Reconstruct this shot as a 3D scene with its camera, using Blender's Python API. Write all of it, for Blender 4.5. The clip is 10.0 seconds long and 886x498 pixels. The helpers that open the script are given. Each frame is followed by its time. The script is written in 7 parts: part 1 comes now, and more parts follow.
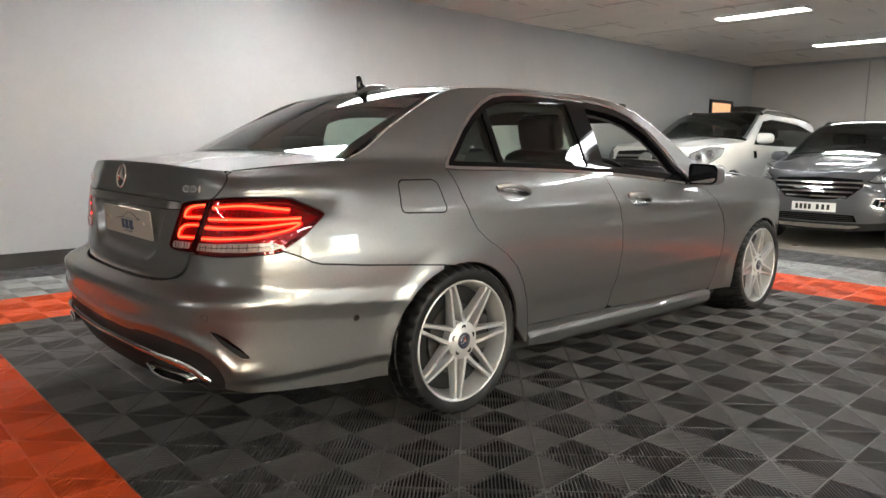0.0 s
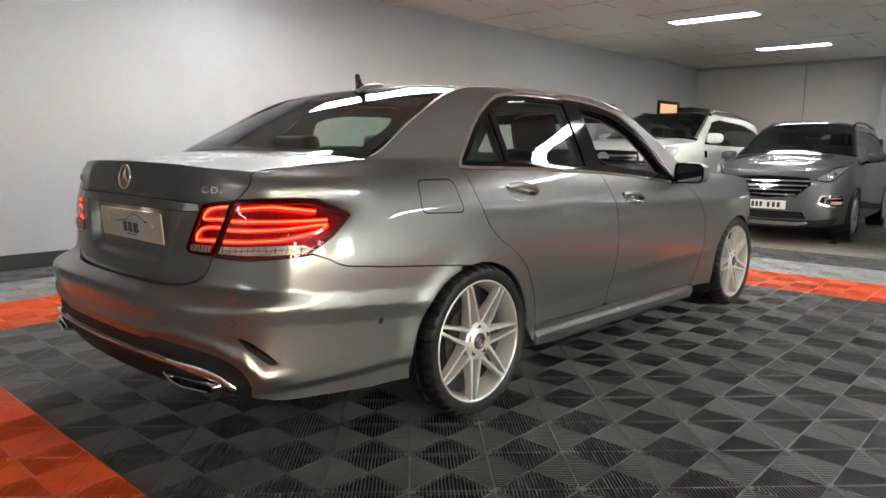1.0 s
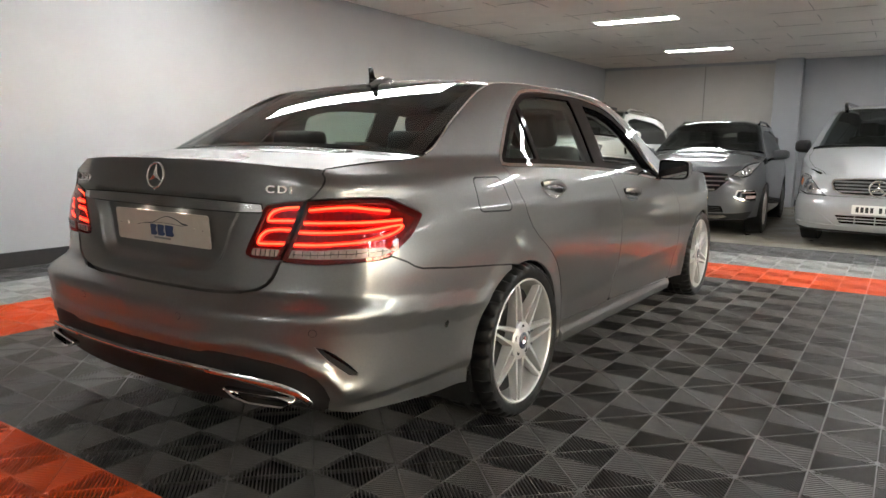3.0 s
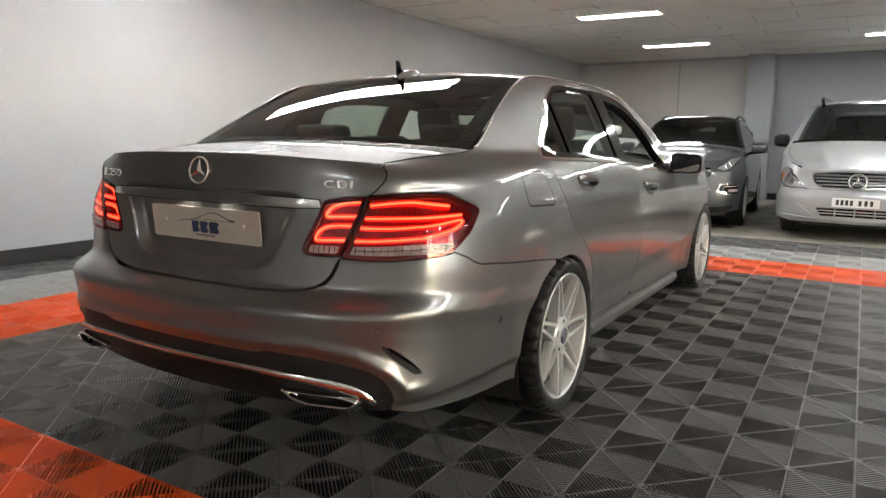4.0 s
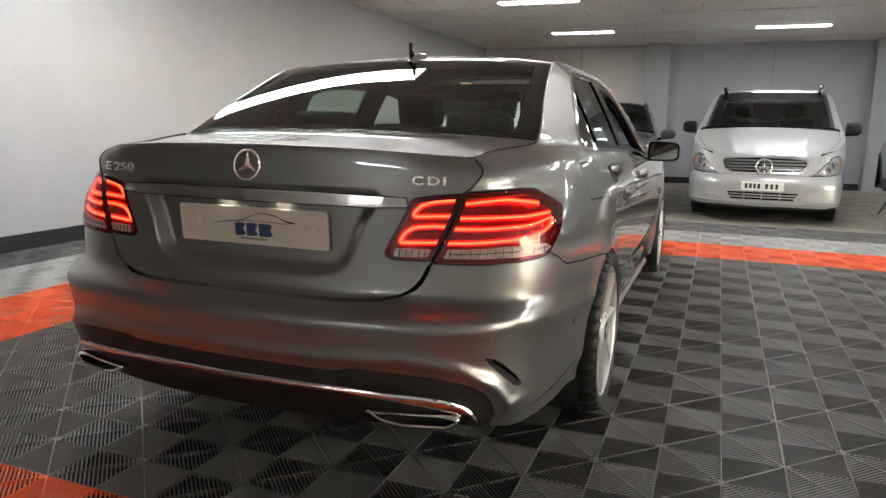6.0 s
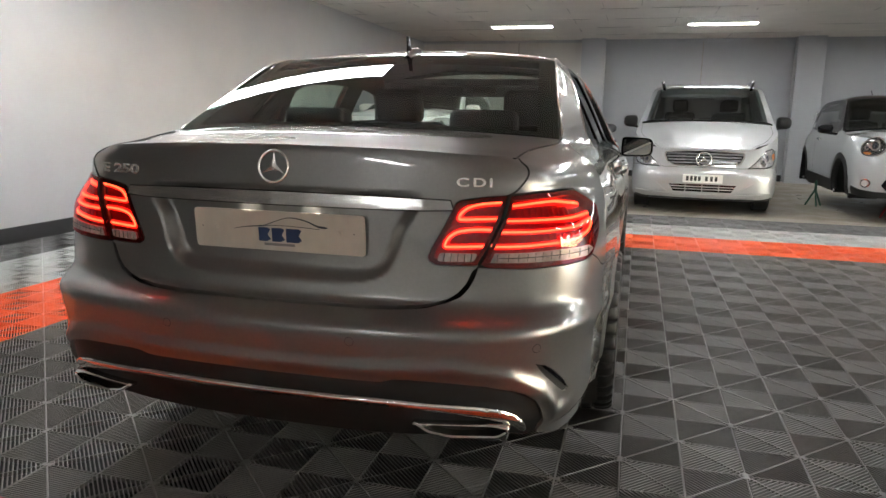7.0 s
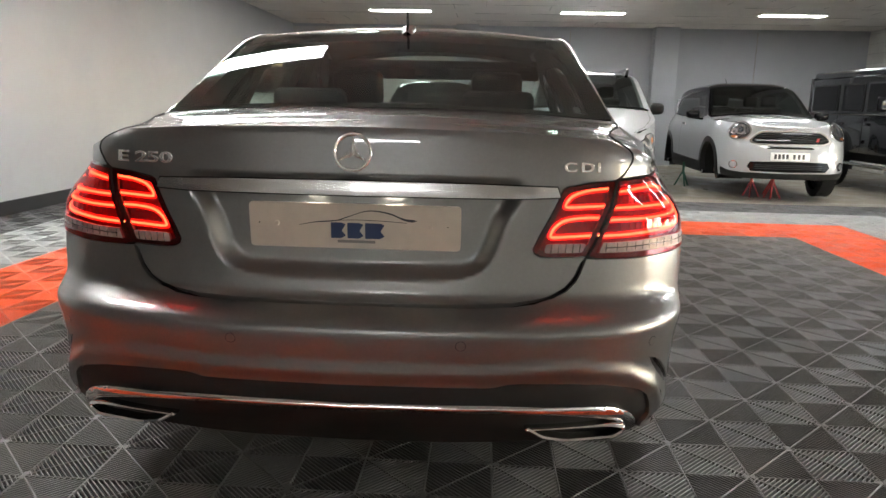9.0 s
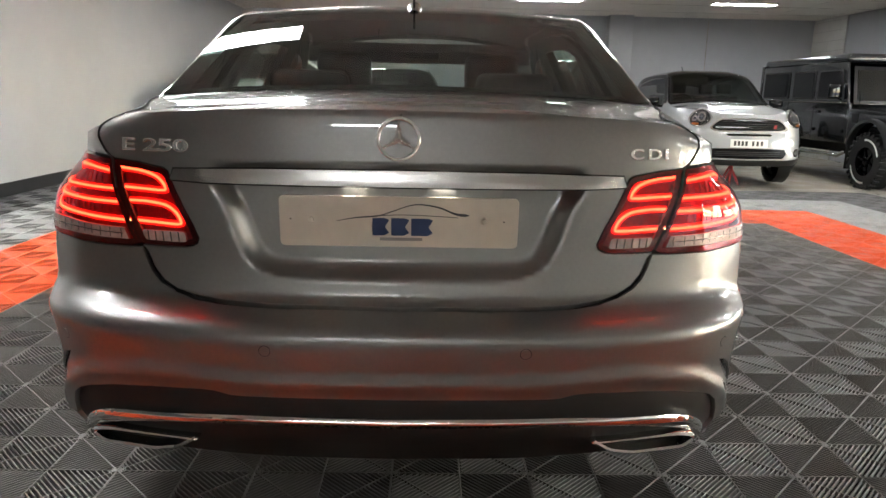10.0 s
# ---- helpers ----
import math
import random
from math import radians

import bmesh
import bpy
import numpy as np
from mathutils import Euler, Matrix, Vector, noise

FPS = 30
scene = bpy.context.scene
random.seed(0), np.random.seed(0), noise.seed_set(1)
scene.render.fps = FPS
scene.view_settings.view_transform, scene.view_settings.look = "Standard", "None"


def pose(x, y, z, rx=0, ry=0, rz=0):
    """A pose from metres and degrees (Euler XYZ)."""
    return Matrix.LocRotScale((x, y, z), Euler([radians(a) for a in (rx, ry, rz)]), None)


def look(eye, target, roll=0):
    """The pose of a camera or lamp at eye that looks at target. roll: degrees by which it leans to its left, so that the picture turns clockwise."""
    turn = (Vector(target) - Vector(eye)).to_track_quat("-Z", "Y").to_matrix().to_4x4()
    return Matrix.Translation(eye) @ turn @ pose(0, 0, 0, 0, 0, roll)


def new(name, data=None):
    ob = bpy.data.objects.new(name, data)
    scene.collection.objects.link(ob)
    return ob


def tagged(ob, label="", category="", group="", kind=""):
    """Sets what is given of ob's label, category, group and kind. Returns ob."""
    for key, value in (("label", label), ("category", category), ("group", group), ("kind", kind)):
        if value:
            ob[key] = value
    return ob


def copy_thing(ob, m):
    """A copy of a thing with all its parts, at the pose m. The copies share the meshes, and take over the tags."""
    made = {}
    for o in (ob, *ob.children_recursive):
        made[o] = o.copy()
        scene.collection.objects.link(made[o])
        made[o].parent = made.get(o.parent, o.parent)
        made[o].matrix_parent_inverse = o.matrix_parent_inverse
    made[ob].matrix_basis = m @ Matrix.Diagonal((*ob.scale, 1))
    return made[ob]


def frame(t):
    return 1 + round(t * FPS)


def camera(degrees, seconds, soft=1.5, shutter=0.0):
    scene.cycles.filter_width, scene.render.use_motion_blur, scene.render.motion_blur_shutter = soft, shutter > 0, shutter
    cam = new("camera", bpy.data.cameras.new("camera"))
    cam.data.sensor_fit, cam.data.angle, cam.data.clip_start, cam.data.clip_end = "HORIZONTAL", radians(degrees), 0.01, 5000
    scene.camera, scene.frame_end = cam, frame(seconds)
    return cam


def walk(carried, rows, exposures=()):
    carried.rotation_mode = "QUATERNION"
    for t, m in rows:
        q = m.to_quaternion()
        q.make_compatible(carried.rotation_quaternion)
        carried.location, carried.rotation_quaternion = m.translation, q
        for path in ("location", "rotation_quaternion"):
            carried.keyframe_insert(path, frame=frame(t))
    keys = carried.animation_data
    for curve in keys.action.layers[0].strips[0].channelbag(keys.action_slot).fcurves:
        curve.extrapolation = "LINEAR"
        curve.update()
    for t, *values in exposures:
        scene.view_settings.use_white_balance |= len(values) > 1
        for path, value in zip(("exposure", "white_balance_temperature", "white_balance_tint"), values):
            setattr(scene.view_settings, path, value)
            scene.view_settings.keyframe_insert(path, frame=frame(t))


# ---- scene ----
cam = camera(64.8, 10.0)
PATH = [
    (0, (-3.416, -2.933, 1.124), (-2.072, -1.482, 0.831), 0.5),
    (0.5, (-3.487, -2.813, 1.117), (-2.085, -1.418, 0.823), 0.5),
    (1, (-3.610, -2.704, 1.120), (-2.149, -1.370, 0.828), 0.5),
    (1.5, (-3.707, -2.604, 1.114), (-2.179, -1.347, 0.824), 0.6),
    (2, (-3.775, -2.457, 1.115), (-2.203, -1.257, 0.815), 0.6),
    (2.5, (-3.843, -2.313, 1.119), (-2.230, -1.170, 0.818), 0.7),
    (4, (-4.051, -1.909, 1.108), (-2.354, -0.898, 0.795), 0.7),
    (4.5, (-4.061, -1.751, 1.116), (-2.339, -0.790, 0.785), 0.7),
    (5, (-4.093, -1.604, 1.121), (-2.338, -0.710, 0.776), 0.8),
    (5.5, (-4.138, -1.448, 1.116), (-2.341, -0.641, 0.770), 0.9),
    (7, (-4.189, -0.966, 1.132), (-2.293, -0.450, 0.763), 1.0),
    (7.5, (-4.221, -0.807, 1.117), (-2.301, -0.385, 0.750), 1.1),
    (8, (-4.175, -0.644, 1.102), (-2.241, -0.300, 0.727), 1.1),
    (8.5, (-4.149, -0.484, 1.102), (-2.200, -0.248, 0.719), 1.1),
    (9, (-4.130, -0.322, 1.106), (-2.173, -0.216, 0.706), 1.2),
    (9.5, (-4.041, -0.188, 1.086), (-2.082, -0.181, 0.680), 1.2),
    (10, (-3.962, -0.075, 1.085), (-2.009, -0.119, 0.657), 1.2),
]
walk(cam, [(t, look(eye, target, roll)) for t, eye, target, roll in PATH], [(0, -0.02), (5.5, -0.02), (7.0, 0.04), (8.5, 0.16), (10, 0.26)])

# ---- world and exposure: daylight outside, ceiling panels inside ----
world = bpy.data.worlds.new("sky")
scene.world = world
world.use_nodes = True
_bg = world.node_tree.nodes["Background"]
_sky = world.node_tree.nodes.new("ShaderNodeTexSky")
_sky.sky_type, _sky.sun_disc, _sky.sun_elevation, _sky.sun_rotation = "NISHITA", False, radians(35), radians(200)
world.node_tree.links.new(_sky.outputs[0], _bg.inputs[0])
_bg.inputs[1].default_value = 2.6
sun = new("sun", bpy.data.lights.new("sun", "SUN"))
sun.data.energy, sun.data.angle, sun.data.color = 22.0, radians(0.5), (1.0, 0.95, 0.88)
sun.rotation_euler = (radians(55), 0, radians(-20))
PANEL = 55.0          # strength of the ceiling panels

# ---- materials ----
def mat(name, color=(0.5, 0.5, 0.5), rough=0.5, metal=0.0, coat=0.0, spec=0.5, coat_rough=0.03, noise_amount=0.0, noise_scale=20.0, bump=0.0, bump_scale=200.0,
        emit=None, strength=0.0, rough_var=0.0, per_object=0.0, per_island=0.0, coat_ior=1.5):
    m = bpy.data.materials.new(name)
    m.use_nodes = True
    nt = m.node_tree
    b = nt.nodes["Principled BSDF"]
    b.inputs["Base Color"].default_value = (*color, 1)
    b.inputs["Roughness"].default_value, b.inputs["Metallic"].default_value = rough, metal
    b.inputs["Coat Weight"].default_value, b.inputs["Coat Roughness"].default_value = coat, coat_rough
    b.inputs["Specular IOR Level"].default_value, b.inputs["Coat IOR"].default_value = spec, coat_ior
    if emit:
        b.inputs["Emission Color"].default_value, b.inputs["Emission Strength"].default_value = (*emit, 1), strength
    co = nt.nodes.new("ShaderNodeTexCoord")
    if noise_amount or rough_var:
        n = nt.nodes.new("ShaderNodeTexNoise")
        n.inputs["Scale"].default_value, n.inputs["Detail"].default_value, n.inputs["Roughness"].default_value = noise_scale, 6, 0.62
        nt.links.new(co.outputs["Object"], n.inputs["Vector"])
        if noise_amount:
            n2 = nt.nodes.new("ShaderNodeTexNoise")
            n2.inputs["Scale"].default_value, n2.inputs["Detail"].default_value = noise_scale * 0.13, 3
            nt.links.new(co.outputs["Object"], n2.inputs["Vector"])
            add = nt.nodes.new("ShaderNodeMath")
            add.operation = "ADD"
            nt.links.new(n.outputs["Fac"], add.inputs[0]), nt.links.new(n2.outputs["Fac"], add.inputs[1])
            r = nt.nodes.new("ShaderNodeMapRange")
            r.inputs["From Min"].default_value, r.inputs["From Max"].default_value = 0.7, 1.3
            r.inputs["To Min"].default_value, r.inputs["To Max"].default_value = 1 - noise_amount, 1 + noise_amount
            nt.links.new(add.outputs[0], r.inputs["Value"])
            last = r.outputs["Result"]
            if per_object or per_island:
                src = nt.nodes.new("ShaderNodeObjectInfo").outputs["Random"] if per_object else nt.nodes.new("ShaderNodeNewGeometry").outputs["Random Per Island"]
                r2 = nt.nodes.new("ShaderNodeMapRange")
                r2.inputs["To Min"].default_value, r2.inputs["To Max"].default_value = 1 - (per_object or per_island), 1 + (per_object or per_island)
                nt.links.new(src, r2.inputs["Value"])
                mu = nt.nodes.new("ShaderNodeMath")
                mu.operation = "MULTIPLY"
                nt.links.new(last, mu.inputs[0]), nt.links.new(r2.outputs["Result"], mu.inputs[1])
                last = mu.outputs[0]
            v = nt.nodes.new("ShaderNodeVectorMath")
            v.operation = "SCALE"
            v.inputs[0].default_value = color
            nt.links.new(last, v.inputs["Scale"])
            nt.links.new(v.outputs[0], b.inputs["Base Color"])
        if rough_var:
            r = nt.nodes.new("ShaderNodeMapRange")
            r.inputs["From Min"].default_value, r.inputs["From Max"].default_value = 0.3, 0.7
            r.inputs["To Min"].default_value, r.inputs["To Max"].default_value = max(0.02, rough - rough_var), min(1, rough + rough_var)
            nt.links.new(n.outputs["Fac"], r.inputs["Value"])
            nt.links.new(r.outputs["Result"], b.inputs["Roughness"])
    if bump:
        n = nt.nodes.new("ShaderNodeTexNoise")
        n.inputs["Scale"].default_value, n.inputs["Detail"].default_value = bump_scale, 4
        nt.links.new(co.outputs["Object"], n.inputs["Vector"])
        bp = nt.nodes.new("ShaderNodeBump")
        bp.inputs["Strength"].default_value, bp.inputs["Distance"].default_value = bump, 0.002
        nt.links.new(n.outputs["Fac"], bp.inputs["Height"])
        nt.links.new(bp.outputs[0], b.inputs["Normal"])
    return m


def lens(name, tint, gloss=0.02, ior=1.45, rough=0.0):
    """A thin clear or tinted pane: light passes straight through, and its face reflects."""
    m = bpy.data.materials.new(name)
    m.use_nodes = True
    nt = m.node_tree
    nt.nodes.remove(nt.nodes["Principled BSDF"])
    out = nt.nodes["Material Output"]
    tr, gl, mx, lw, pw, ad = (nt.nodes.new("ShaderNode" + k) for k in ("BsdfTransparent", "BsdfGlossy", "MixShader", "LayerWeight", "Math", "Math"))
    tr.inputs[0].default_value = (*tint, 1)
    gl.inputs["Roughness"].default_value = gloss
    f0 = ((ior - 1) / (ior + 1)) ** 2
    lw.inputs["Blend"].default_value = 0.5
    pw.operation, pw.inputs[1].default_value = "POWER", 5.0
    ad.operation, ad.inputs[1].default_value, ad.inputs[2].default_value = "MULTIPLY_ADD", 1 - 2 * f0, 2 * f0
    nt.links.new(lw.outputs["Facing"], pw.inputs[0]), nt.links.new(pw.outputs[0], ad.inputs[0])
    nt.links.new(ad.outputs[0], mx.inputs[0]), nt.links.new(tr.outputs[0], mx.inputs[1]), nt.links.new(gl.outputs[0], mx.inputs[2])
    nt.links.new(mx.outputs[0], out.inputs["Surface"])
    return m


PAINT = mat("grey_metallic_paint", (0.205, 0.203, 0.198), 0.38, 0.93, 1.0, coat_ior=1.55, coat_rough=0.006, noise_amount=0.05, noise_scale=900)
TRIM = mat("black_gloss_trim", (0.004, 0.004, 0.005), 0.05, 0, 0.0, spec=0.22, noise_amount=0.1)
PLASTIC = mat("black_grained_plastic", (0.010, 0.010, 0.010), 0.5, spec=0.3, noise_amount=0.2, noise_scale=60, bump=0.12, bump_scale=900)
RUBBER = mat("tyre_rubber", (0.008, 0.008, 0.008), 0.5, spec=0.30, noise_amount=0.25, noise_scale=40, bump=0.1, bump_scale=300, rough_var=0.1)
# underseal black, also laid in gaps as painted shade
VOID = mat("dark_underseal_and_gap_shade", (0.006, 0.006, 0.006), 0.9, noise_amount=0.2)
CHROME = mat("chrome", (0.74, 0.73, 0.72), 0.06, 1.0, rough_var=0.02, noise_scale=30)
SATIN = mat("satin_chrome", (0.50, 0.49, 0.48), 0.22, 1.0, rough_var=0.05, noise_scale=60)
ALLOY = mat("silver_alloy_paint", (0.50, 0.495, 0.485), 0.38, 0.5, 0.6, noise_amount=0.05, noise_scale=400)
BAR_CHROME = mat("dark_satin_chrome", (0.50, 0.49, 0.48), 0.24, 1.0, rough_var=0.008, noise_scale=40)
BRIGHT = mat("bright_trim_metal", (0.80, 0.79, 0.77), 0.24, 0.9, 0.3, rough_var=0.05, noise_scale=50)
STEEL = mat("brake_steel", (0.07, 0.068, 0.065), 0.5, 1.0, noise_amount=0.2, noise_scale=50)
GLASS = lens("tinted_glass", (0.66, 0.78, 0.73), 0.002, 1.5)
CLEAR = lens("clear_glass", (0.86, 0.90, 0.88), 0.002, 1.5)
LEATHER = mat("black_leather", (0.008, 0.008, 0.009), 0.5, spec=0.2, noise_amount=0.15, noise_scale=30, bump=0.15, bump_scale=500)
FABRIC = mat("dark_headlining", (0.014, 0.013, 0.013), 0.9, noise_amount=0.15, noise_scale=200)
LAMP_RED = lens("red_lamp_lens", (0.84, 0.10, 0.11), 0.01, 1.38)
LAMP_IN = mat("red_lamp_housing", (0.24, 0.006, 0.010), 0.22, 0.3, 0.4, noise_amount=0.35, noise_scale=90)
LAMP_RED_IN = mat("red_reflector", (0.45, 0.012, 0.016), 0.15, 0.4, 0.3, noise_amount=0.3, noise_scale=80)
LAMP_CAP = mat("dark_centre_cap", (0.03, 0.035, 0.06), 0.3, 0.3, 0.5, noise_amount=0.1)
MIRROR = mat("mirror_glass", (0.85, 0.86, 0.86), 0.02, 1.0)
LAMP_DARK = mat("dark_red_lamp_rim", (0.05, 0.003, 0.005), 0.12, 0, 0.6, noise_amount=0.1)
LAMP_WHITE = mat("clear_lamp_reflector", (0.38, 0.28, 0.26), 0.36, 0.2, noise_amount=0.4, noise_scale=70)
LED = mat("red_light_bar", (0.9, 0.1, 0.05), 0.4, emit=(1.0, 0.55, 0.16), strength=7.5, noise_amount=0.05)
LED_GLOW = mat("red_light_guide", (0.8, 0.05, 0.03), 0.3, emit=(1.0, 0.05, 0.03), strength=1.8, noise_amount=0.05)
PLATE_LED = mat("plate_lamp", (0.9, 0.9, 0.85), 0.4, emit=(1.0, 0.90, 0.75), strength=60.0)
PLATE = mat("brushed_plate", (0.58, 0.535, 0.465), 0.40, 0.30, noise_amount=0.08, noise_scale=25, rough_var=0.08)
BLUE = mat("plate_blue_print", (0.020, 0.042, 0.115), 0.4, noise_amount=0.1)
INK = mat("plate_dark_print", (0.03, 0.035, 0.045), 0.4, noise_amount=0.1)
GREYINK = mat("plate_grey_print", (0.22, 0.21, 0.20), 0.4, noise_amount=0.1)

WALL = mat("light_grey_wall_paint", (0.37, 0.374, 0.374), 0.72, noise_amount=0.045, noise_scale=2.2, bump=0.12, bump_scale=120)
WALL_FAR = mat("mid_grey_wall_paint", (0.36, 0.368, 0.385), 0.75, noise_amount=0.05, noise_scale=1.8, bump=0.12, bump_scale=120)
# pale so that the unseen rear wall throws light on the boot lid
WALL_REAR = mat("pale_unseen_rear_wall", (0.74, 0.72, 0.69), 0.6, noise_amount=0.08, noise_scale=1.8, bump=0.12, bump_scale=120)
WALL_DARK = mat("charcoal_unseen_wall", (0.07, 0.07, 0.072), 0.6, noise_amount=0.08, noise_scale=1.8, bump=0.12, bump_scale=120)
SEAM_W = mat("pale_mortar", (0.42, 0.41, 0.39), 0.9, noise_amount=0.1, noise_scale=8)
BLOCK = mat("white_painted_block", (0.60, 0.59, 0.56), 0.75, noise_amount=0.08, noise_scale=3.0, bump=0.3, bump_scale=60)
WALL_WARM = mat("beige_grey_wall_paint", (0.47, 0.45, 0.42), 0.75, noise_amount=0.05, noise_scale=1.8, bump=0.12, bump_scale=120)
CEIL = mat("white_ceiling_board", (0.72, 0.685, 0.64), 0.85, noise_amount=0.08, noise_scale=1.6, bump=0.15, bump_scale=90)
SEAM = mat("ceiling_joint_shadow", (0.34, 0.32, 0.30), 0.9, noise_amount=0.35, noise_scale=4)
SKIRT = mat("black_skirting_paint", (0.012, 0.012, 0.013), 0.5, noise_amount=0.3, noise_scale=8)
CONCRETE = mat("worn_painted_concrete", (0.215, 0.19, 0.15), 0.42, noise_amount=0.25, noise_scale=2.5, bump=0.15, bump_scale=70, rough_var=0.18)
TILE_BLACK = mat("black_floor_tile", (0.096, 0.086, 0.077), 0.42, spec=0.7, noise_amount=0.22, noise_scale=14, rough_var=0.05, per_object=0.12, bump=0.1, bump_scale=700)
TILE_ORANGE = mat("orange_floor_tile", (0.74, 0.092, 0.016), 0.45, noise_amount=0.12, noise_scale=14, rough_var=0.12, per_object=0.08, bump=0.1, bump_scale=700)
TILE_GREY = mat("grey_floor_tile", (0.33, 0.335, 0.32), 0.5, noise_amount=0.12, noise_scale=14, rough_var=0.12, per_object=0.08)
TILE_DARK = mat("dark_grey_floor_tile", (0.075, 0.073, 0.072), 0.5, noise_amount=0.15, noise_scale=14, rough_var=0.12, per_object=0.1)
CAR_GLASS = lens("smoked_car_glass", (0.30, 0.34, 0.33), 0.003, 1.5)
LAMP_CLEAR = lens("clear_lamp_lens", (0.93, 0.93, 0.93), 0.01, 1.45)
LAMP_GREY = mat("grey_lamp_bowl", (0.50, 0.50, 0.51), 0.2, 0.55, 0.4, noise_amount=0.45, noise_scale=45)
LAMP_EYE = mat("projector_glass", (0.10, 0.11, 0.13), 0.05, 0.2, 1.0, noise_amount=0.1)
AMBER = mat("amber_indicator", (0.55, 0.16, 0.03), 0.2, 0, 0.6, noise_amount=0.1)
PLATE_WHITE = mat("white_plate", (0.72, 0.72, 0.70), 0.35, noise_amount=0.04)
PLATE_INK = mat("plate_ink", (0.02, 0.02, 0.02), 0.4, noise_amount=0.1)
DULL = mat("dull_grey_trim", (0.16, 0.16, 0.165), 0.4, 0.5, noise_amount=0.12, noise_scale=40)
RUST = mat("rusty_iron", (0.14, 0.085, 0.06), 0.7, 0.4, noise_amount=0.4, noise_scale=30)
# near-black for the shade between ribs, whatever the tile's own colour
TILE_GAP_SHADE = mat("tile_gap_shade", (0.004, 0.004, 0.004), 0.9, noise_amount=0.2)
GLOW = mat("light_diffuser", (0.9, 0.9, 0.9), 0.5, emit=(0.975, 1.0, 1.0), strength=PANEL)
BARK = mat("tree_bark", (0.10, 0.075, 0.055), 0.85, noise_amount=0.3, noise_scale=9)
LEAF = mat("green_leaves", (0.06, 0.10, 0.03), 0.6, noise_amount=0.3, noise_scale=3)
YARD = mat("outdoor_concrete", (0.34, 0.33, 0.30), 0.85, noise_amount=0.25, noise_scale=0.8)
# ---- building helpers ----
def mesh_of(name, verts, faces, materials, normals=None, idx=None, smooth=True):
    me = bpy.data.meshes.new(name)
    me.from_pydata([tuple(map(float, v)) for v in verts], [], [tuple(map(int, f)) for f in faces])
    for m in materials if isinstance(materials, (list, tuple)) else [materials]:
        me.materials.append(m)
    if idx is not None:
        me.polygons.foreach_set("material_index", np.array(idx, "i"))
    me.polygons.foreach_set("use_smooth", np.full(len(me.polygons), smooth))
    if normals is not None:
        me.normals_split_custom_set_from_vertices([tuple(map(float, n)) for n in normals])
    me.update()
    return me


def under(ob, parent, label=""):
    ob.parent = parent
    if label:
        tagged(ob, label)
    return ob


def part(name, bm, material, parent, label="", smooth=True, angle=40):
    """Links a bmesh as one mesh object under a thing or a part."""
    me = bpy.data.meshes.new(name)
    bmesh.ops.recalc_face_normals(bm, faces=bm.faces)
    bm.to_mesh(me)
    bm.free()
    for m in material if isinstance(material, (list, tuple)) else [material]:
        me.materials.append(m)
    me.polygons.foreach_set("use_smooth", np.full(len(me.polygons), smooth))
    if smooth:
        me.set_sharp_from_angle(angle=radians(angle))
    ob = new(name, me)
    if parent is not None:
        ob.parent = parent
    if label:
        tagged(ob, label)
    return ob


def box(bm, lo, hi, bevel=0.0, segments=2, m=None):
    r = bmesh.ops.create_cube(bm, size=1.0)
    vs = r["verts"]
    for v in vs:
        v.co = Vector([lo[i] + (v.co[i] + 0.5) * (hi[i] - lo[i]) for i in range(3)])
    fs = {f for v in vs for f in v.link_faces}
    if bevel > 0:
        es = list({e for v in vs for e in v.link_edges})
        r = bmesh.ops.bevel(bm, geom=es, offset=bevel, segments=segments, profile=0.6, affect="EDGES")
        vs = list({v for f in r["faces"] for v in f.verts} | {v for v in vs if v.is_valid})
    if m is not None:
        bmesh.ops.transform(bm, matrix=m, verts=[v for v in vs if v.is_valid])
    return bm


def slab(lo, hi, bevel=0.0, segments=2, m=None):
    return box(bmesh.new(), lo, hi, bevel, segments, m)


def lathe(profile, steps=48, axis="y", bm=None, close=False, arc=(0, 2 * math.pi)):
    """Turns (radius, along) points about an axis."""
    bm = bm or bmesh.new()
    full = abs(arc[1] - arc[0] - 2 * math.pi) < 1e-6
    rings = []
    for k in range(steps if full else steps + 1):
        a = arc[0] + (arc[1] - arc[0]) * k / steps
        c, sn = math.cos(a), math.sin(a)
        rings.append([bm.verts.new((r * c, h, r * sn) if axis == "y" else ((r * c, r * sn, h) if axis == "z" else (h, r * c, r * sn))) for r, h in profile])
    n = len(profile)
    for k in range(len(rings) if full else len(rings) - 1):
        a, b = rings[k], rings[(k + 1) % len(rings)]
        for i in range(n if close else n - 1):
            bm.faces.new((a[i], a[(i + 1) % n], b[(i + 1) % n], b[i]))
    return bm


def prism(pts, depth, axis="y", bm=None, bevel=0.0):
    """A flat outline (closed, in order) pushed through by a depth."""
    bm = bm or bmesh.new()
    put = {"x": lambda a, b, d: (d, a, b), "y": lambda a, b, d: (a, d, b), "z": lambda a, b, d: (a, b, d)}[axis]
    f = bm.faces.new([bm.verts.new(put(a, b, 0)) for a, b in pts])
    r = bmesh.ops.extrude_face_region(bm, geom=[f])
    vs = [v for v in r["geom"] if isinstance(v, bmesh.types.BMVert)]
    bmesh.ops.translate(bm, verts=vs, vec=put(0, 0, depth))
    if bevel:
        bmesh.ops.bevel(bm, geom=[e for e in bm.edges], offset=bevel, segments=2, profile=0.6, affect="EDGES")
    return bm


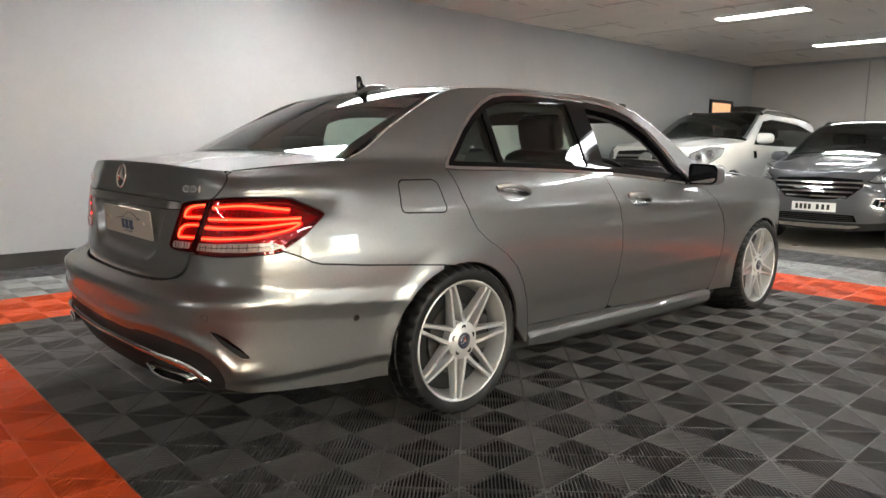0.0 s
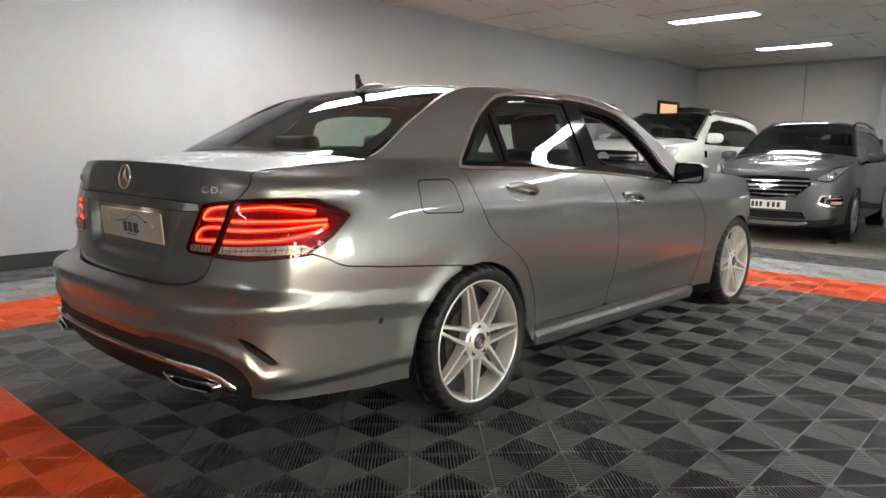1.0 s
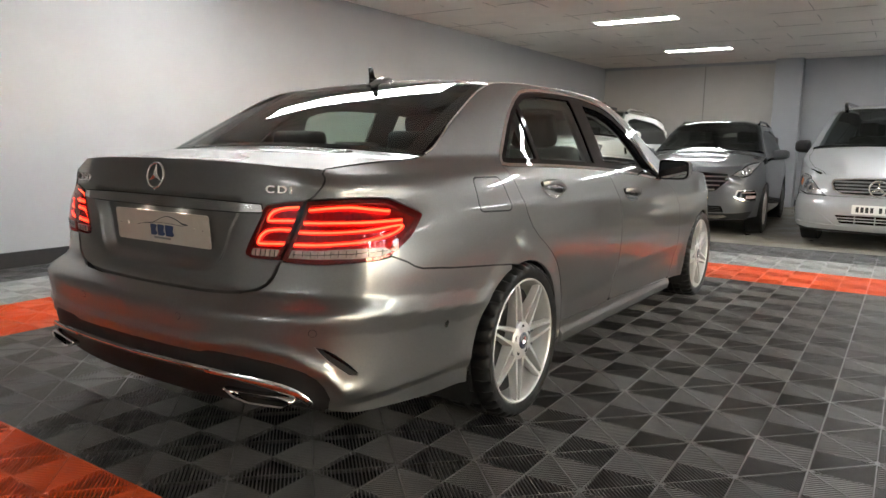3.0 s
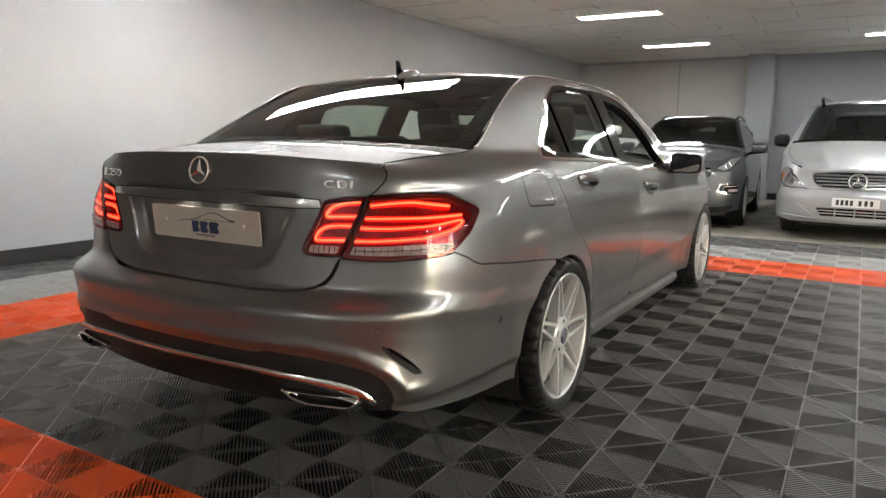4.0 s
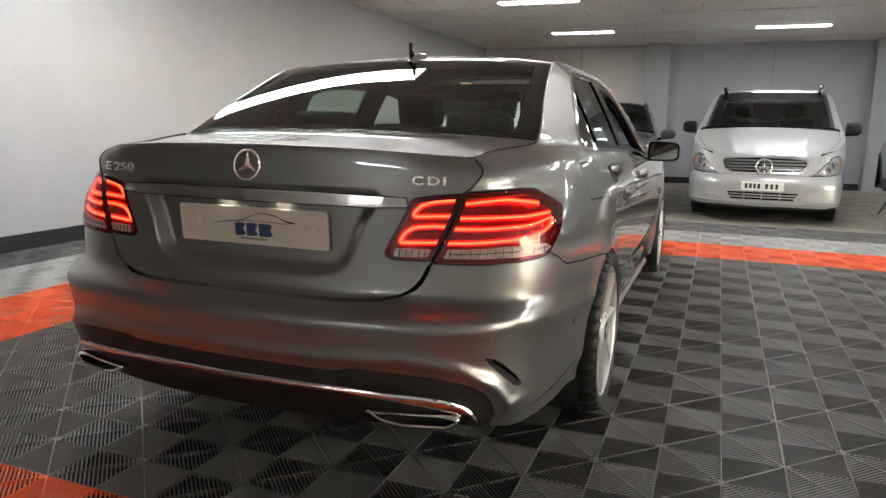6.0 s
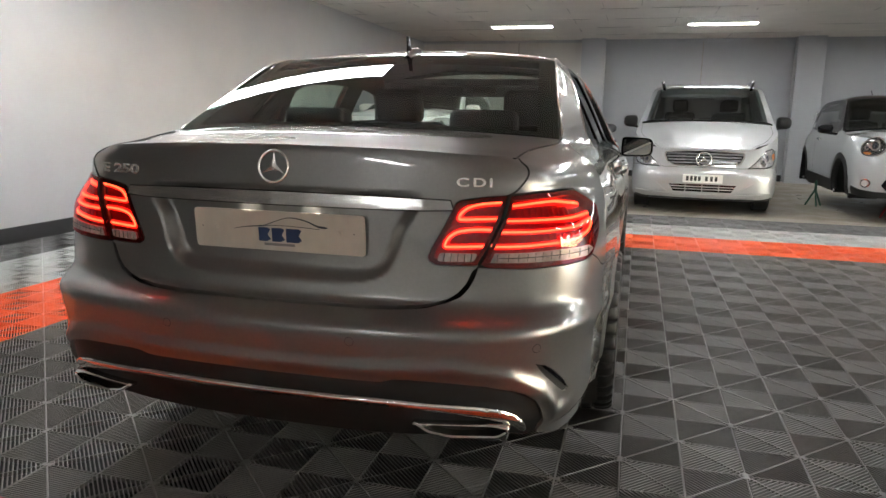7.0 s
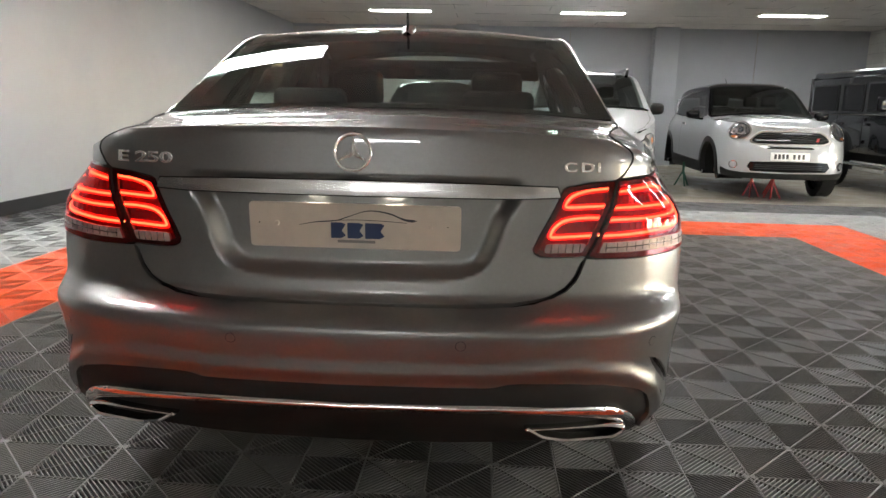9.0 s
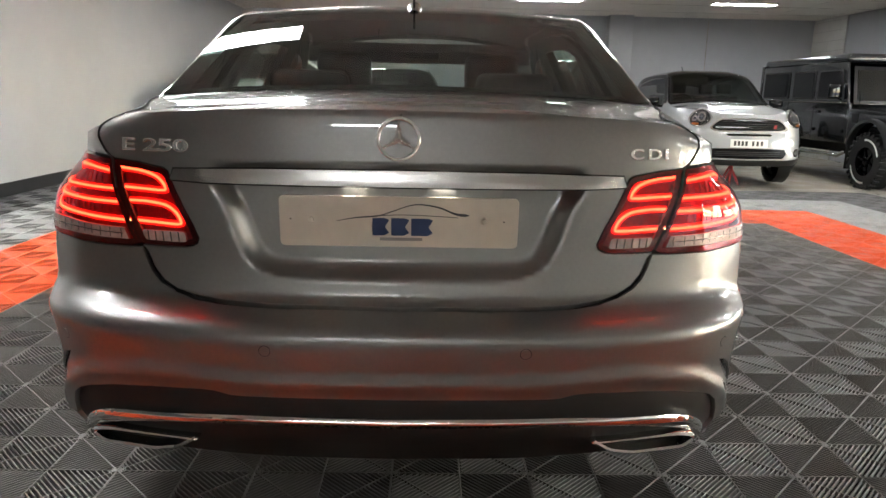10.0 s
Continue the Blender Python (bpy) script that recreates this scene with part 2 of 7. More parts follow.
def tube(path, radius, sides=8, bm=None, flat=1.0):
    bm = bm or bmesh.new()
    path = [Vector(p) for p in path]
    rings = []
    for i, p in enumerate(path):
        t = (path[min(i + 1, len(path) - 1)] - path[max(i - 1, 0)]).normalized()
        u = t.cross(Vector((0, 0, 1)))
        u = u.normalized() if u.length > 1e-4 else Vector((1, 0, 0))
        w = u.cross(t)
        rings.append([bm.verts.new(p + (u * math.cos(2 * math.pi * k / sides) + w * math.sin(2 * math.pi * k / sides) * flat) * radius) for k in range(sides)])
    for a, b in zip(rings, rings[1:]):
        for k in range(sides):
            bm.faces.new((a[k], a[(k + 1) % sides], b[(k + 1) % sides], b[k]))
    bm.faces.new(rings[0][::-1]), bm.faces.new(rings[-1])
    return bm


def thing(name, label, category, m=None, group=""):
    ob = new(name)
    ob.empty_display_size = 0.2
    if m is not None:
        ob.matrix_basis = m
    return tagged(ob, label, category, group)


# ---- the hall ----
X0, X1, Y1, Y2, H = -9.0, 12.75, -13.0, 4.22, 2.95
GRID_X, GRID_Y, T = -1.895, -1.38, 0.4


def wall(name, lo, hi, material, label):
    ob = part(name, slab(lo, hi), material, None, smooth=False)
    return tagged(ob, label, "wall", kind="structure")


wall("wall_north", (-2.8, Y2, -0.3), (X1 + 0.2, Y2 + 0.2, H), WALL, "long plain light grey painted wall with black skirting")
# unseen stretch of wall, darkened so that the boot lid reflects less light
wall("wall_north_end", (X0 - 0.2, Y2, -0.3), (-2.8, Y2 + 0.2, H), WALL_DARK, "unseen end wall, made charcoal to keep the boot lid's reflections dark")
# a bay of the south side is walled off beside the parked cars
SY = -8.96
wall("wall_bay", (4.9, SY - 0.2, -0.45), (X1 - 0.002, SY, H), WALL_FAR, "plain blue-grey painted side wall behind the parked cars")
wall("wall_bay_return", (4.9, Y1, -0.45), (5.1, SY - 0.202, H), WALL_FAR, "plain grey painted return wall")
pier_b = wall("wall_bay_pier", (11.43, SY + 0.002, -0.13), (X1 - 0.002, SY + 0.03, H - 0.002), SEAM_W, "white painted blockwork pier in the far corner")
for kz in range(15):
    for kx in range(4):
        x_a, x_b = 11.43 + 0.44 * kx - (0.22 if kz % 2 else 0), 11.43 + 0.44 * (kx + 1) - (0.22 if kz % 2 else 0)
        x_a, x_b, z_a = max(11.43, x_a) + 0.004, min(X1 - 0.01, x_b) - 0.004, -0.13 + 0.215 * kz
        if x_b - x_a > 0.05:
            part("block", slab((x_a, SY + 0.028, z_a + 0.004), (x_b, SY + 0.038, min(z_a + 0.211, H - 0.004)), 0.003, 1), BLOCK, pier_b)
wall("wall_east", (X1, SY, -0.3), (X1 + 0.2, 0.12, H), WALL_FAR, "blue-grey painted end wall with square piers")
wall("wall_east_bay", (X1, 0.12, -0.3), (X1 + 0.2, Y2, H), WALL_WARM, "beige-grey painted bay of the end wall")
# closes the hall out of view and serves as a reflector for the boot
wall("wall_west", (X0 - 0.2, Y1, -0.3), (X0, Y2, H), WALL_REAR, "plain pale rear wall, unseen, that bounces light onto the boot lid")
# the south side stands open to the daylight through three vehicle doorways
for name, a, b, z in (("wall_south", X0 - 0.2, -8.2, -0.3), ("wall_south_pier", -4.1, -3.7, -0.3), ("wall_south_pier", 0.3, 0.7, -0.3), ("wall_south_end", 4.9, X1 + 0.2, -0.45)):
    wall(name, (a, Y1 - 0.2, z), (b, Y1, H), WALL_FAR, "plain grey painted side wall beside vehicle doorways")
for a, b in ((-8.2, -4.1), (-3.7, 0.3), (0.7, 4.9)):
    wall("wall_south_head", (a, Y1 - 0.2, 2.65), (b, Y1, H), WALL_FAR, "grey painted wall over a vehicle doorway")
tagged(part("ceiling", slab((X0 - 0.2, Y1 - 0.2, H), (X1 + 0.2, Y2 + 0.2, H + 0.2)), CEIL, None, smooth=False), "off-white boarded ceiling with rough joints", "ceiling", kind="structure")
_p = [(X0 - 0.2, -0.3), (X1 + 0.2, -0.45), (X1 + 0.2, -0.13), (6.1, -0.13), (4.72, -0.018), (X0 - 0.2, -0.018)]
_b = prism(_p, Y2 - Y1 + 0.4, "y")
bmesh.ops.translate(_b, verts=_b.verts, vec=(0, Y1 - 0.2, 0))
tagged(part("floor", _b, CONCRETE, None, smooth=False), "worn beige painted concrete floor", "floor", kind="structure")
floor = bpy.data.objects["floor"]
tagged(part("ground", slab((-70, -90, -0.6), (70, Y1 - 0.2, -0.03)), YARD, None, smooth=False), "grey concrete yard outside the doorways", "ground", kind="structure")
for k, (y_a, y_b) in enumerate(((0.38, -0.14), (-4.10, -4.64))):
    tagged(part("pier", slab((X1 - 0.33, y_b, -0.13), (X1, y_a, H), 0.006), WALL_FAR, None), "square grey painted pier against the end wall", "pier", "piers", "structure")
tagged(part("beam", slab((X1 - 0.04, SY + 0.04, H - 0.06), (X1, Y2, H)), WALL_FAR, None), "shallow grey painted ledge under the ceiling", "beam", kind="structure")
tagged(part("baseboard", slab((X0, Y2 - 0.022, -0.13), (X1 - 0.02, Y2, 0.135), 0.004), SKIRT, None), "tall black painted skirting board", "baseboard", kind="structure")
for y_a, y_b in ((Y2 - 0.022, 0.40), (-0.16, -4.08), (-4.66, SY + 0.04)):
    tagged(part("baseboard", slab((X1 - 0.022, y_b, -0.13), (X1, y_a, 0.01), 0.004), SKIRT, None), "tall black painted skirting board", "baseboard", kind="structure")
# wall panel joints on the end wall
for y in (1.87, -2.24, -6.46):
    tagged(part("trim", slab((X1 - 0.012, y - 0.012, 0.12), (X1, y + 0.012, H - 0.06), 0.002), SEAM, None), "thin vertical joint cover on the end wall", "trim", kind="structure")

# ceiling boards: thin uneven joints
bm = bmesh.new()
rng = random.Random(3)
for k in range(int((X1 - X0) / 1.2) + 1):
    x = X0 + 0.35 + 1.2 * k
    y = Y1
    while y < Y2:
        ln = rng.uniform(0.25, 1.6)
        if rng.random() < 0.75:
            box(bm, (x - 0.004 + rng.uniform(-0.004, 0.004), y, H - 0.0035), (x + 0.004, min(y + ln, Y2), H + 0.01))
        y += ln + rng.uniform(0.02, 0.5)
for k in range(int((Y2 - Y1) / 0.6) + 1):
    y = Y1 + 0.1 + 0.6 * k
    x = X0
    while x < X1:
        ln = rng.uniform(0.08, 0.8)
        if rng.random() < 0.45:
            box(bm, (x, y - 0.004, H - 0.0035), (min(x + ln, X1), y + 0.004 + rng.uniform(-0.003, 0.003), H + 0.01))
        x += ln + rng.uniform(0.05, 0.9)
tagged(part("ceiling_joint", bm, SEAM, None, smooth=False), "rough joints between the ceiling boards", "ceiling", kind="structure")

# ceiling light panels
# the unseen panel at (-7.6, 0.6) is added to light the boot lid
LIGHTS = [(6.45, 1.38), (10.1, 1.38), (10.1, -2.35), (10.1, -6.1), (6.45, -2.35), (6.45, -6.1), (2.8, 1.38), (2.8, -2.35), (2.8, -6.1),
          (0.40, 2.72), (0.40, 1.50), (-1.25, 2.0), (-0.85, -6.1), (-0.85, -4.7), (-7.6, 0.6), (-4.5, -6.1), (2.8, -9.8), (-0.85, -9.8)]
light = thing("ceiling_light", "flat white rectangular ceiling light panel, switched on", "ceiling light", pose(LIGHTS[0][0], LIGHTS[0][1], H - 0.03), "ceiling lights")
bm = bmesh.new()
for lo, hi in (((-0.155, -0.61, 0), (-0.14, 0.61, 0.03)), ((0.14, -0.61, 0), (0.155, 0.61, 0.03)), ((-0.14, -0.61, 0), (0.14, -0.595, 0.03)), ((-0.14, 0.595, 0), (0.14, 0.61, 0.03))):
    box(bm, lo, hi, 0.002, 1)
part("frame", bm, mat("white_lamp_frame", (0.75, 0.74, 0.72), 0.4, noise_amount=0.05), light)
part("diffuser", slab((-0.14, -0.595, 0.006), (0.14, 0.595, 0.03)), GLOW, light, smooth=False)
for x, y in LIGHTS[1:]:
    copy_thing(light, pose(x, y, H - 0.03) @ Matrix.Diagonal((1.1 if x == 0.40 else 1.0, 1, 1, 1)))



# ---- trees in the yard, whose leaves show in the paint's reflections ----
def tree(x, y, height, spread, seed):
    g = random.Random(seed)
    t = thing("tree", "broad green tree in the yard outside the doorways", "tree", pose(x, y, -0.03), "yard trees")
    bm = bmesh.new()
    limbs = []
    for k in range(7):
        a, lean = g.uniform(0, 6.28), g.uniform(0.25, 0.9) * spread
        end = (math.cos(a) * lean, math.sin(a) * lean, height * g.uniform(0.55, 0.92))
        limbs.append(end)
        fork = height * g.uniform(0.22, 0.4)
        for (p, q, r0) in (((0, 0, fork), tuple(0.5 * c + (0, 0, 0.5 * fork + 0.2)[i] for i, c in enumerate(end)), 0.07), (tuple(0.5 * c + (0, 0, 0.5 * fork + 0.2)[i] for i, c in enumerate(end)), end, 0.035)):
            tube([p, q], r0, 6, bm)
    lathe([(0.24, 0.0), (0.17, 0.3), (0.14, height * 0.25), (0.09, height * 0.5), (0.03, height * 0.8)], 10, "z", bm)
    part("trunk", bm, BARK, t)
    V, F = [], []
    for k in range(2600):
        c = limbs[k % 7]
        p = [c[i] + g.gauss(0, (0.24 * spread, 0.24 * spread, 0.13 * height)[i]) for i in range(3)]
        u, v = Vector((g.gauss(0, 1), g.gauss(0, 1), g.gauss(0, 1))).normalized() * 0.16, Vector((g.gauss(0, 1), g.gauss(0, 1), g.gauss(0, 1))).normalized() * 0.10
        n = len(V)
        V += [Vector(p) - u, Vector(p) + v, Vector(p) + u, Vector(p) - v]
        F.append((n, n + 1, n + 2, n + 3))
    under(new("crown", mesh_of("crown", V, F, LEAF, smooth=False)), t)


for k, (x, y, hh, sp) in enumerate(((-9.5, -21.0, 5.2, 2.0), (-4.2, -23.0, 4.6, 1.9), (0.8, -20.5, 5.4, 2.1), (5.4, -22.5, 4.8, 1.9))):
    tree(x, y, hh, sp, k + 5)
# ---- the saloon's body surface: a plan outline, pushed in by a profile over the height ----
def curve(xs, ys, soft=0.0, n=900):
    """A smooth function through control values (monotone cubic, then softened)."""
    xs, ys = np.array(xs, float), np.array(ys, float)
    h, dl = np.diff(xs), np.diff(ys) / np.diff(xs)
    m = np.zeros(len(xs))
    for i in range(1, len(xs) - 1):
        if dl[i - 1] * dl[i] > 0:
            a, b = 2 * h[i] + h[i - 1], h[i] + 2 * h[i - 1]
            m[i] = (a + b) / (a / dl[i - 1] + b / dl[i])
    m[0], m[-1] = dl[0], dl[-1]
    g = np.linspace(xs[0], xs[-1], n)
    k = np.clip(np.searchsorted(xs, g, "right") - 1, 0, len(h) - 1)
    u = (g - xs[k]) / h[k]
    v = ys[k] * (1 + 2 * u) * (1 - u) ** 2 + m[k] * h[k] * u * (1 - u) ** 2 + ys[k + 1] * u * u * (3 - 2 * u) + m[k + 1] * h[k] * u * u * (u - 1)
    if soft > 0:
        sg = soft / (g[1] - g[0])
        w = np.exp(-0.5 * (np.arange(-int(3 * sg) - 1, int(3 * sg) + 2) / sg) ** 2)
        w /= w.sum()
        p = len(w) // 2
        left, right = 2 * v[0] - v[1:p + 1][::-1], 2 * v[-1] - v[-p - 1:-1][::-1]
        v = np.convolve(np.concatenate([left, v, right]), w, "valid")
    return lambda q: np.interp(q, g, v)


def step(a, b, q):
    u = np.clip((np.asarray(q, float) - a) / (b - a), 0, 1)
    return u * u * (3 - 2 * u)


OUT_X = [-2.600, -2.593, -2.572, -2.530, -2.470, -2.370, -2.200, -2.000, -1.800, -1.437, -1.0, -0.4, 0.3, 0.9, 1.3, 1.6, 1.85, 2.05, 2.17, 2.24, 2.26]
OUT_Y = [0.0, 0.25, 0.45, 0.635, 0.745, 0.825, 0.868, 0.887, 0.897, 0.907, 0.900, 0.896, 0.896, 0.898, 0.905, 0.895, 0.855, 0.76, 0.58, 0.30, 0.0]
_len = np.concatenate([[0], np.cumsum(np.hypot(np.diff(OUT_X), np.diff(OUT_Y)))])
out_x, out_y = curve(_len, OUT_X, 0.05), curve(_len, OUT_Y, 0.05)
LEN = _len[-1]
_s = np.linspace(0, LEN, 1600)
_x, _y = out_x(_s), out_y(_s)
_y[0] = 0.0
_tx, _ty = np.gradient(_x, _s), np.gradient(_y, _s)
_nx, _ny = _ty / np.hypot(_tx, _ty), -_tx / np.hypot(_tx, _ty)     # inward
s_of_x = lambda x: np.interp(x, _x[np.argmax(_y > 0.78):], _s[np.argmax(_y > 0.78):])
s_of_y = lambda y: np.interp(y, _y[:400], _s[:400])

side_in = curve([0.12, 0.20, 0.24, 0.30, 0.45, 0.60, 0.70, 0.80, 0.88, 0.94, 0.985, 1.02, 1.06, 1.15, 1.25, 1.33, 1.37, 1.40, 1.42],
                [0.06, 0.035, 0.028, 0.022, 0.013, 0.002, 0.0, 0.009, 0.026, 0.045, 0.068, 0.093, 0.113, 0.155, 0.205, 0.249, 0.28, 0.32, 0.37], 0.008)
rear_in = curve([0.12, 0.24, 0.30, 0.36, 0.42, 0.47, 0.54, 0.585, 0.605, 0.625, 0.645, 0.70, 0.78, 0.88, 0.96, 1.02, 1.045, 1.08, 1.2, 1.45],
                [0.14, 0.09, 0.055, 0.025, 0.012, 0.016, 0.004, 0.0, 0.010, 0.060, 0.106, 0.117, 0.124, 0.131, 0.140, 0.150, 0.156, 0.19, 0.40, 0.90], 0.007)
top_in = curve([-2.6, -2.35, -2.2, -1.95, -1.75, -1.55, -1.3, -1.1, 2.3], [0.11, 0.122, 0.106, 0.058, 0.054, 0.044, 0.016, 0.0, 0.0], 0.04)
s_a, s_b = float(s_of_x(-2.33)), float(s_of_x(-1.95))


def inset(s, z):
    x = out_x(s)
    w = 1 - step(s_a, s_b, s)
    side = side_in(z) + top_in(x) * step(1.0, 1.075, z) + 0.02 * step(1.5, 2.1, x) * step(0.6, 0.9, z)
    # the tail's shoulder falls away above the lamps
    side = side + 0.058 * step(0.83, 0.96, z) * step(-1.88, -2.28, x)
    side = side - 0.026 * np.exp(-((z - 0.985) / 0.032) ** 2) * step(-1.88, -2.28, x)
    # swage line along the doors, rising to the tail lamp
    side = side - 0.007 * np.exp(-((z - (0.865 - 0.035 * (x + 1.2))) / 0.03) ** 2) * step(-1.9, -1.3, x)
    # arch flares
    for cx in (-1.437, 1.45):
        r = np.hypot((x - cx) / 0.362, (z - 0.318) / 0.335)
        side = side - 0.010 * np.exp(-((r - 1.0) / 0.14) ** 2) * step(0.15, 0.35, z)
    # lower crease of the rear bumper's side, and the lip that sweeps up over the diffuser
    side = side + 0.018 * step(0.335, 0.30, z) * step(-1.75, -1.85, x)
    # pressed crease low on the doors, and the shoulder crease round the bumper's corner
    side = side + 0.012 * np.clip((0.445 - z) / 0.07, 0, 1) * step(-1.02, -0.92, x) * step(1.10, 1.0, x)
    ridge = -0.007 * np.clip(1 - np.abs(z - (0.605 - 0.095 * (s - 0.8))) / 0.055, 0, 1) * step(0.50, 0.85, s) * step(1.80, 1.5, s)
    return side + ridge, rear_in(z) * w + side * (1 - w) + ridge


# the rear corner stays wide above the bumper: outlines move round it with the surface
corner = curve([0.0, 0.3, 0.5, 0.6, 0.7, 0.8, 0.9, 1.0, 1.1, 1.2, 1.3, 1.5], [0.0, 0.008, 0.019, 0.029, 0.050, 0.082, 0.123, 0.145, 0.112, 0.050, 0.003, 0.0])


def shell(s, z):
    s, z = np.asarray(s, float), np.asarray(z, float)
    k = np.clip((rear_in(z) - side_in(z) - 0.058 * step(0.83, 0.96, z)) / 0.111, 0, 1.1) * step(1.07, 1.0, z) * (s < 1.5)
    q = s - corner(np.clip(s, 0, 1.5)) * k
    zz = z + 0.09 * corner(np.clip(s - 0.05, 0, 1.5)) * k * step(1.0, 0.72, z)
    dy, dx = inset(q, zz)
    return np.stack([np.interp(q, _s, _x) + dx * np.interp(q, _s, _nx), -(np.interp(q, _s, _y) + dy * np.interp(q, _s, _ny)), zz + 0 * q], -1)


def shell_normal(s, z, e=0.004):
    a, b = shell(s + e, z) - shell(s - e, z), shell(s, z + e) - shell(s, z - e)
    n = np.cross(a, b)
    return n / (np.linalg.norm(n, axis=-1, keepdims=True) + 1e-9)


# the upper edge of the side: boot shoulder, rear pillar, roof rail, front pillar, wing
edge_z = curve([-2.60, -2.31, -2.1, -1.92, -1.86, -1.6, -1.30, -1.18, -0.8, -0.3, -0.05, 0.2, 0.42, 0.62, 0.76, 0.9, 1.5, 1.9, 2.3],
               [1.005, 1.028, 1.047, 1.062, 1.074, 1.212, 1.352, 1.378, 1.400, 1.402, 1.383, 1.312, 1.190, 1.053, 0.982, 0.965, 0.925, 0.86, 0.72], 0.015)
mid_z = curve([-2.46, -2.3, -2.1, -1.93, -1.87, -1.6, -1.28, -1.05, -0.6, -0.2, 0.05, 0.25, 0.6, 0.9, 1.0, 1.6, 2.0, 2.3],
              [1.054, 1.074, 1.088, 1.097, 1.104, 1.236, 1.388, 1.428, 1.452, 1.457, 1.446, 1.405, 1.215, 1.05, 1.02, 0.975, 0.90, 0.76], 0.02)
_ex = np.linspace(-2.34, 2.2, 700)
_es = s_of_x(_ex)
for _ in range(6):
    _es = _es + (_ex - shell(_es, edge_z(_ex))[:, 0]) * 0.8
_ey = -shell(_es, edge_z(_ex))[:, 1]
edge_y = lambda x: np.interp(x, _ex, _ey)
edge_s = lambda x: np.interp(x, _ex, _es)


def tail_x(y):
    """The lip of the boot lid over the width."""
    s = s_of_y(np.abs(y))
    for _ in range(8):
        s = s + (np.abs(y) + shell(s, lip_z(np.abs(y)))[..., 1])
    return shell(s, lip_z(np.abs(y)))[..., 0]


lip_z = curve([0, 0.3, 0.5, 0.62, 0.70], [1.054, 1.050, 1.041, 1.032, 1.024], 0.02)


def top(x, q):
    """The upper surface, q from -1 (right edge) to 1."""
    x, q = np.asarray(x, float), np.asarray(q, float)
    ze, zm = edge_z(x), mid_z(x)
    return np.stack([x, q * edge_y(x), ze + (zm - ze) * (1 - np.abs(q) ** 2.3)], -1)


def skin_at(s, z, off=0.0):
    """Points and outward normals of the shell; negative s is the left-hand side."""
    s, z = np.asarray(s, float), np.asarray(z, float)
    flip = np.where(s < 0, -1.0, 1.0)[..., None] * np.array([0, 1.0, 0]) + np.array([1.0, 0, 1.0])
    n = shell_normal(np.maximum(np.abs(s), 0.003), z) * flip
    p = shell(np.abs(s), z) * flip
    off = np.asarray(off, float)
    return p + n * (off[..., None] if off.ndim else off), n
# ---- panels cut from the body surface ----
from mathutils.geometry import delaunay_2d_cdt


def dense(poly, d=0.015):
    out = []
    for (a, b), (c, e) in zip(poly, poly[1:] + poly[:1]):
        n = max(1, int(math.hypot(c - a, e - b) / d))
        out += [(a + (c - a) * k / n, b + (e - b) * k / n) for k in range(n)]
    return out


def inside(pts, poly):
    x, y = pts[:, 0], pts[:, 1]
    r = np.zeros(len(pts), bool)
    p = np.array(poly)
    for (ax, ay), (bx, by) in zip(p, np.roll(p, -1, 0)):
        if ay != by:
            r ^= ((ay > y) != (by > y)) & (x < (bx - ax) * (y - ay) / (by - ay) + ax)
    return r


def rounded(poly, r=0.02, n=4):
    """Rounds the corners of an outline."""
    out = []
    for k in range(len(poly)):
        p, a, b = Vector(poly[k]), Vector(poly[k - 1]), Vector(poly[(k + 1) % len(poly)])
        d = min(r, (a - p).length * 0.45, (b - p).length * 0.45)
        u, v = p + (a - p).normalized() * d, p + (b - p).normalized() * d
        out += [tuple(u * (1 - t) ** 2 + p * 2 * t * (1 - t) + v * t * t) for t in [i / n for i in range(n + 1)]]
    return out


def grown(poly, d):
    """The outline moved outward by d (for a counter-clockwise one; inward if negative)."""
    area = sum(a[0] * b[1] - b[0] * a[1] for a, b in zip(poly, poly[1:] + poly[:1]))
    d = d if area > 0 else -d
    out = []
    for k in range(len(poly)):
        p, a, b = Vector(poly[k]), Vector(poly[k - 1]), Vector(poly[(k + 1) % len(poly)])
        u, v = (p - a).normalized(), (b - p).normalized()
        n = Vector((u.y + v.y, -u.x - v.x))
        n = n.normalized() if n.length > 1e-5 else Vector((u.y, -u.x))
        c = max(0.45, n.dot(Vector((u.y, -u.x))))
        out.append(tuple(p + n * d / c))
    return out


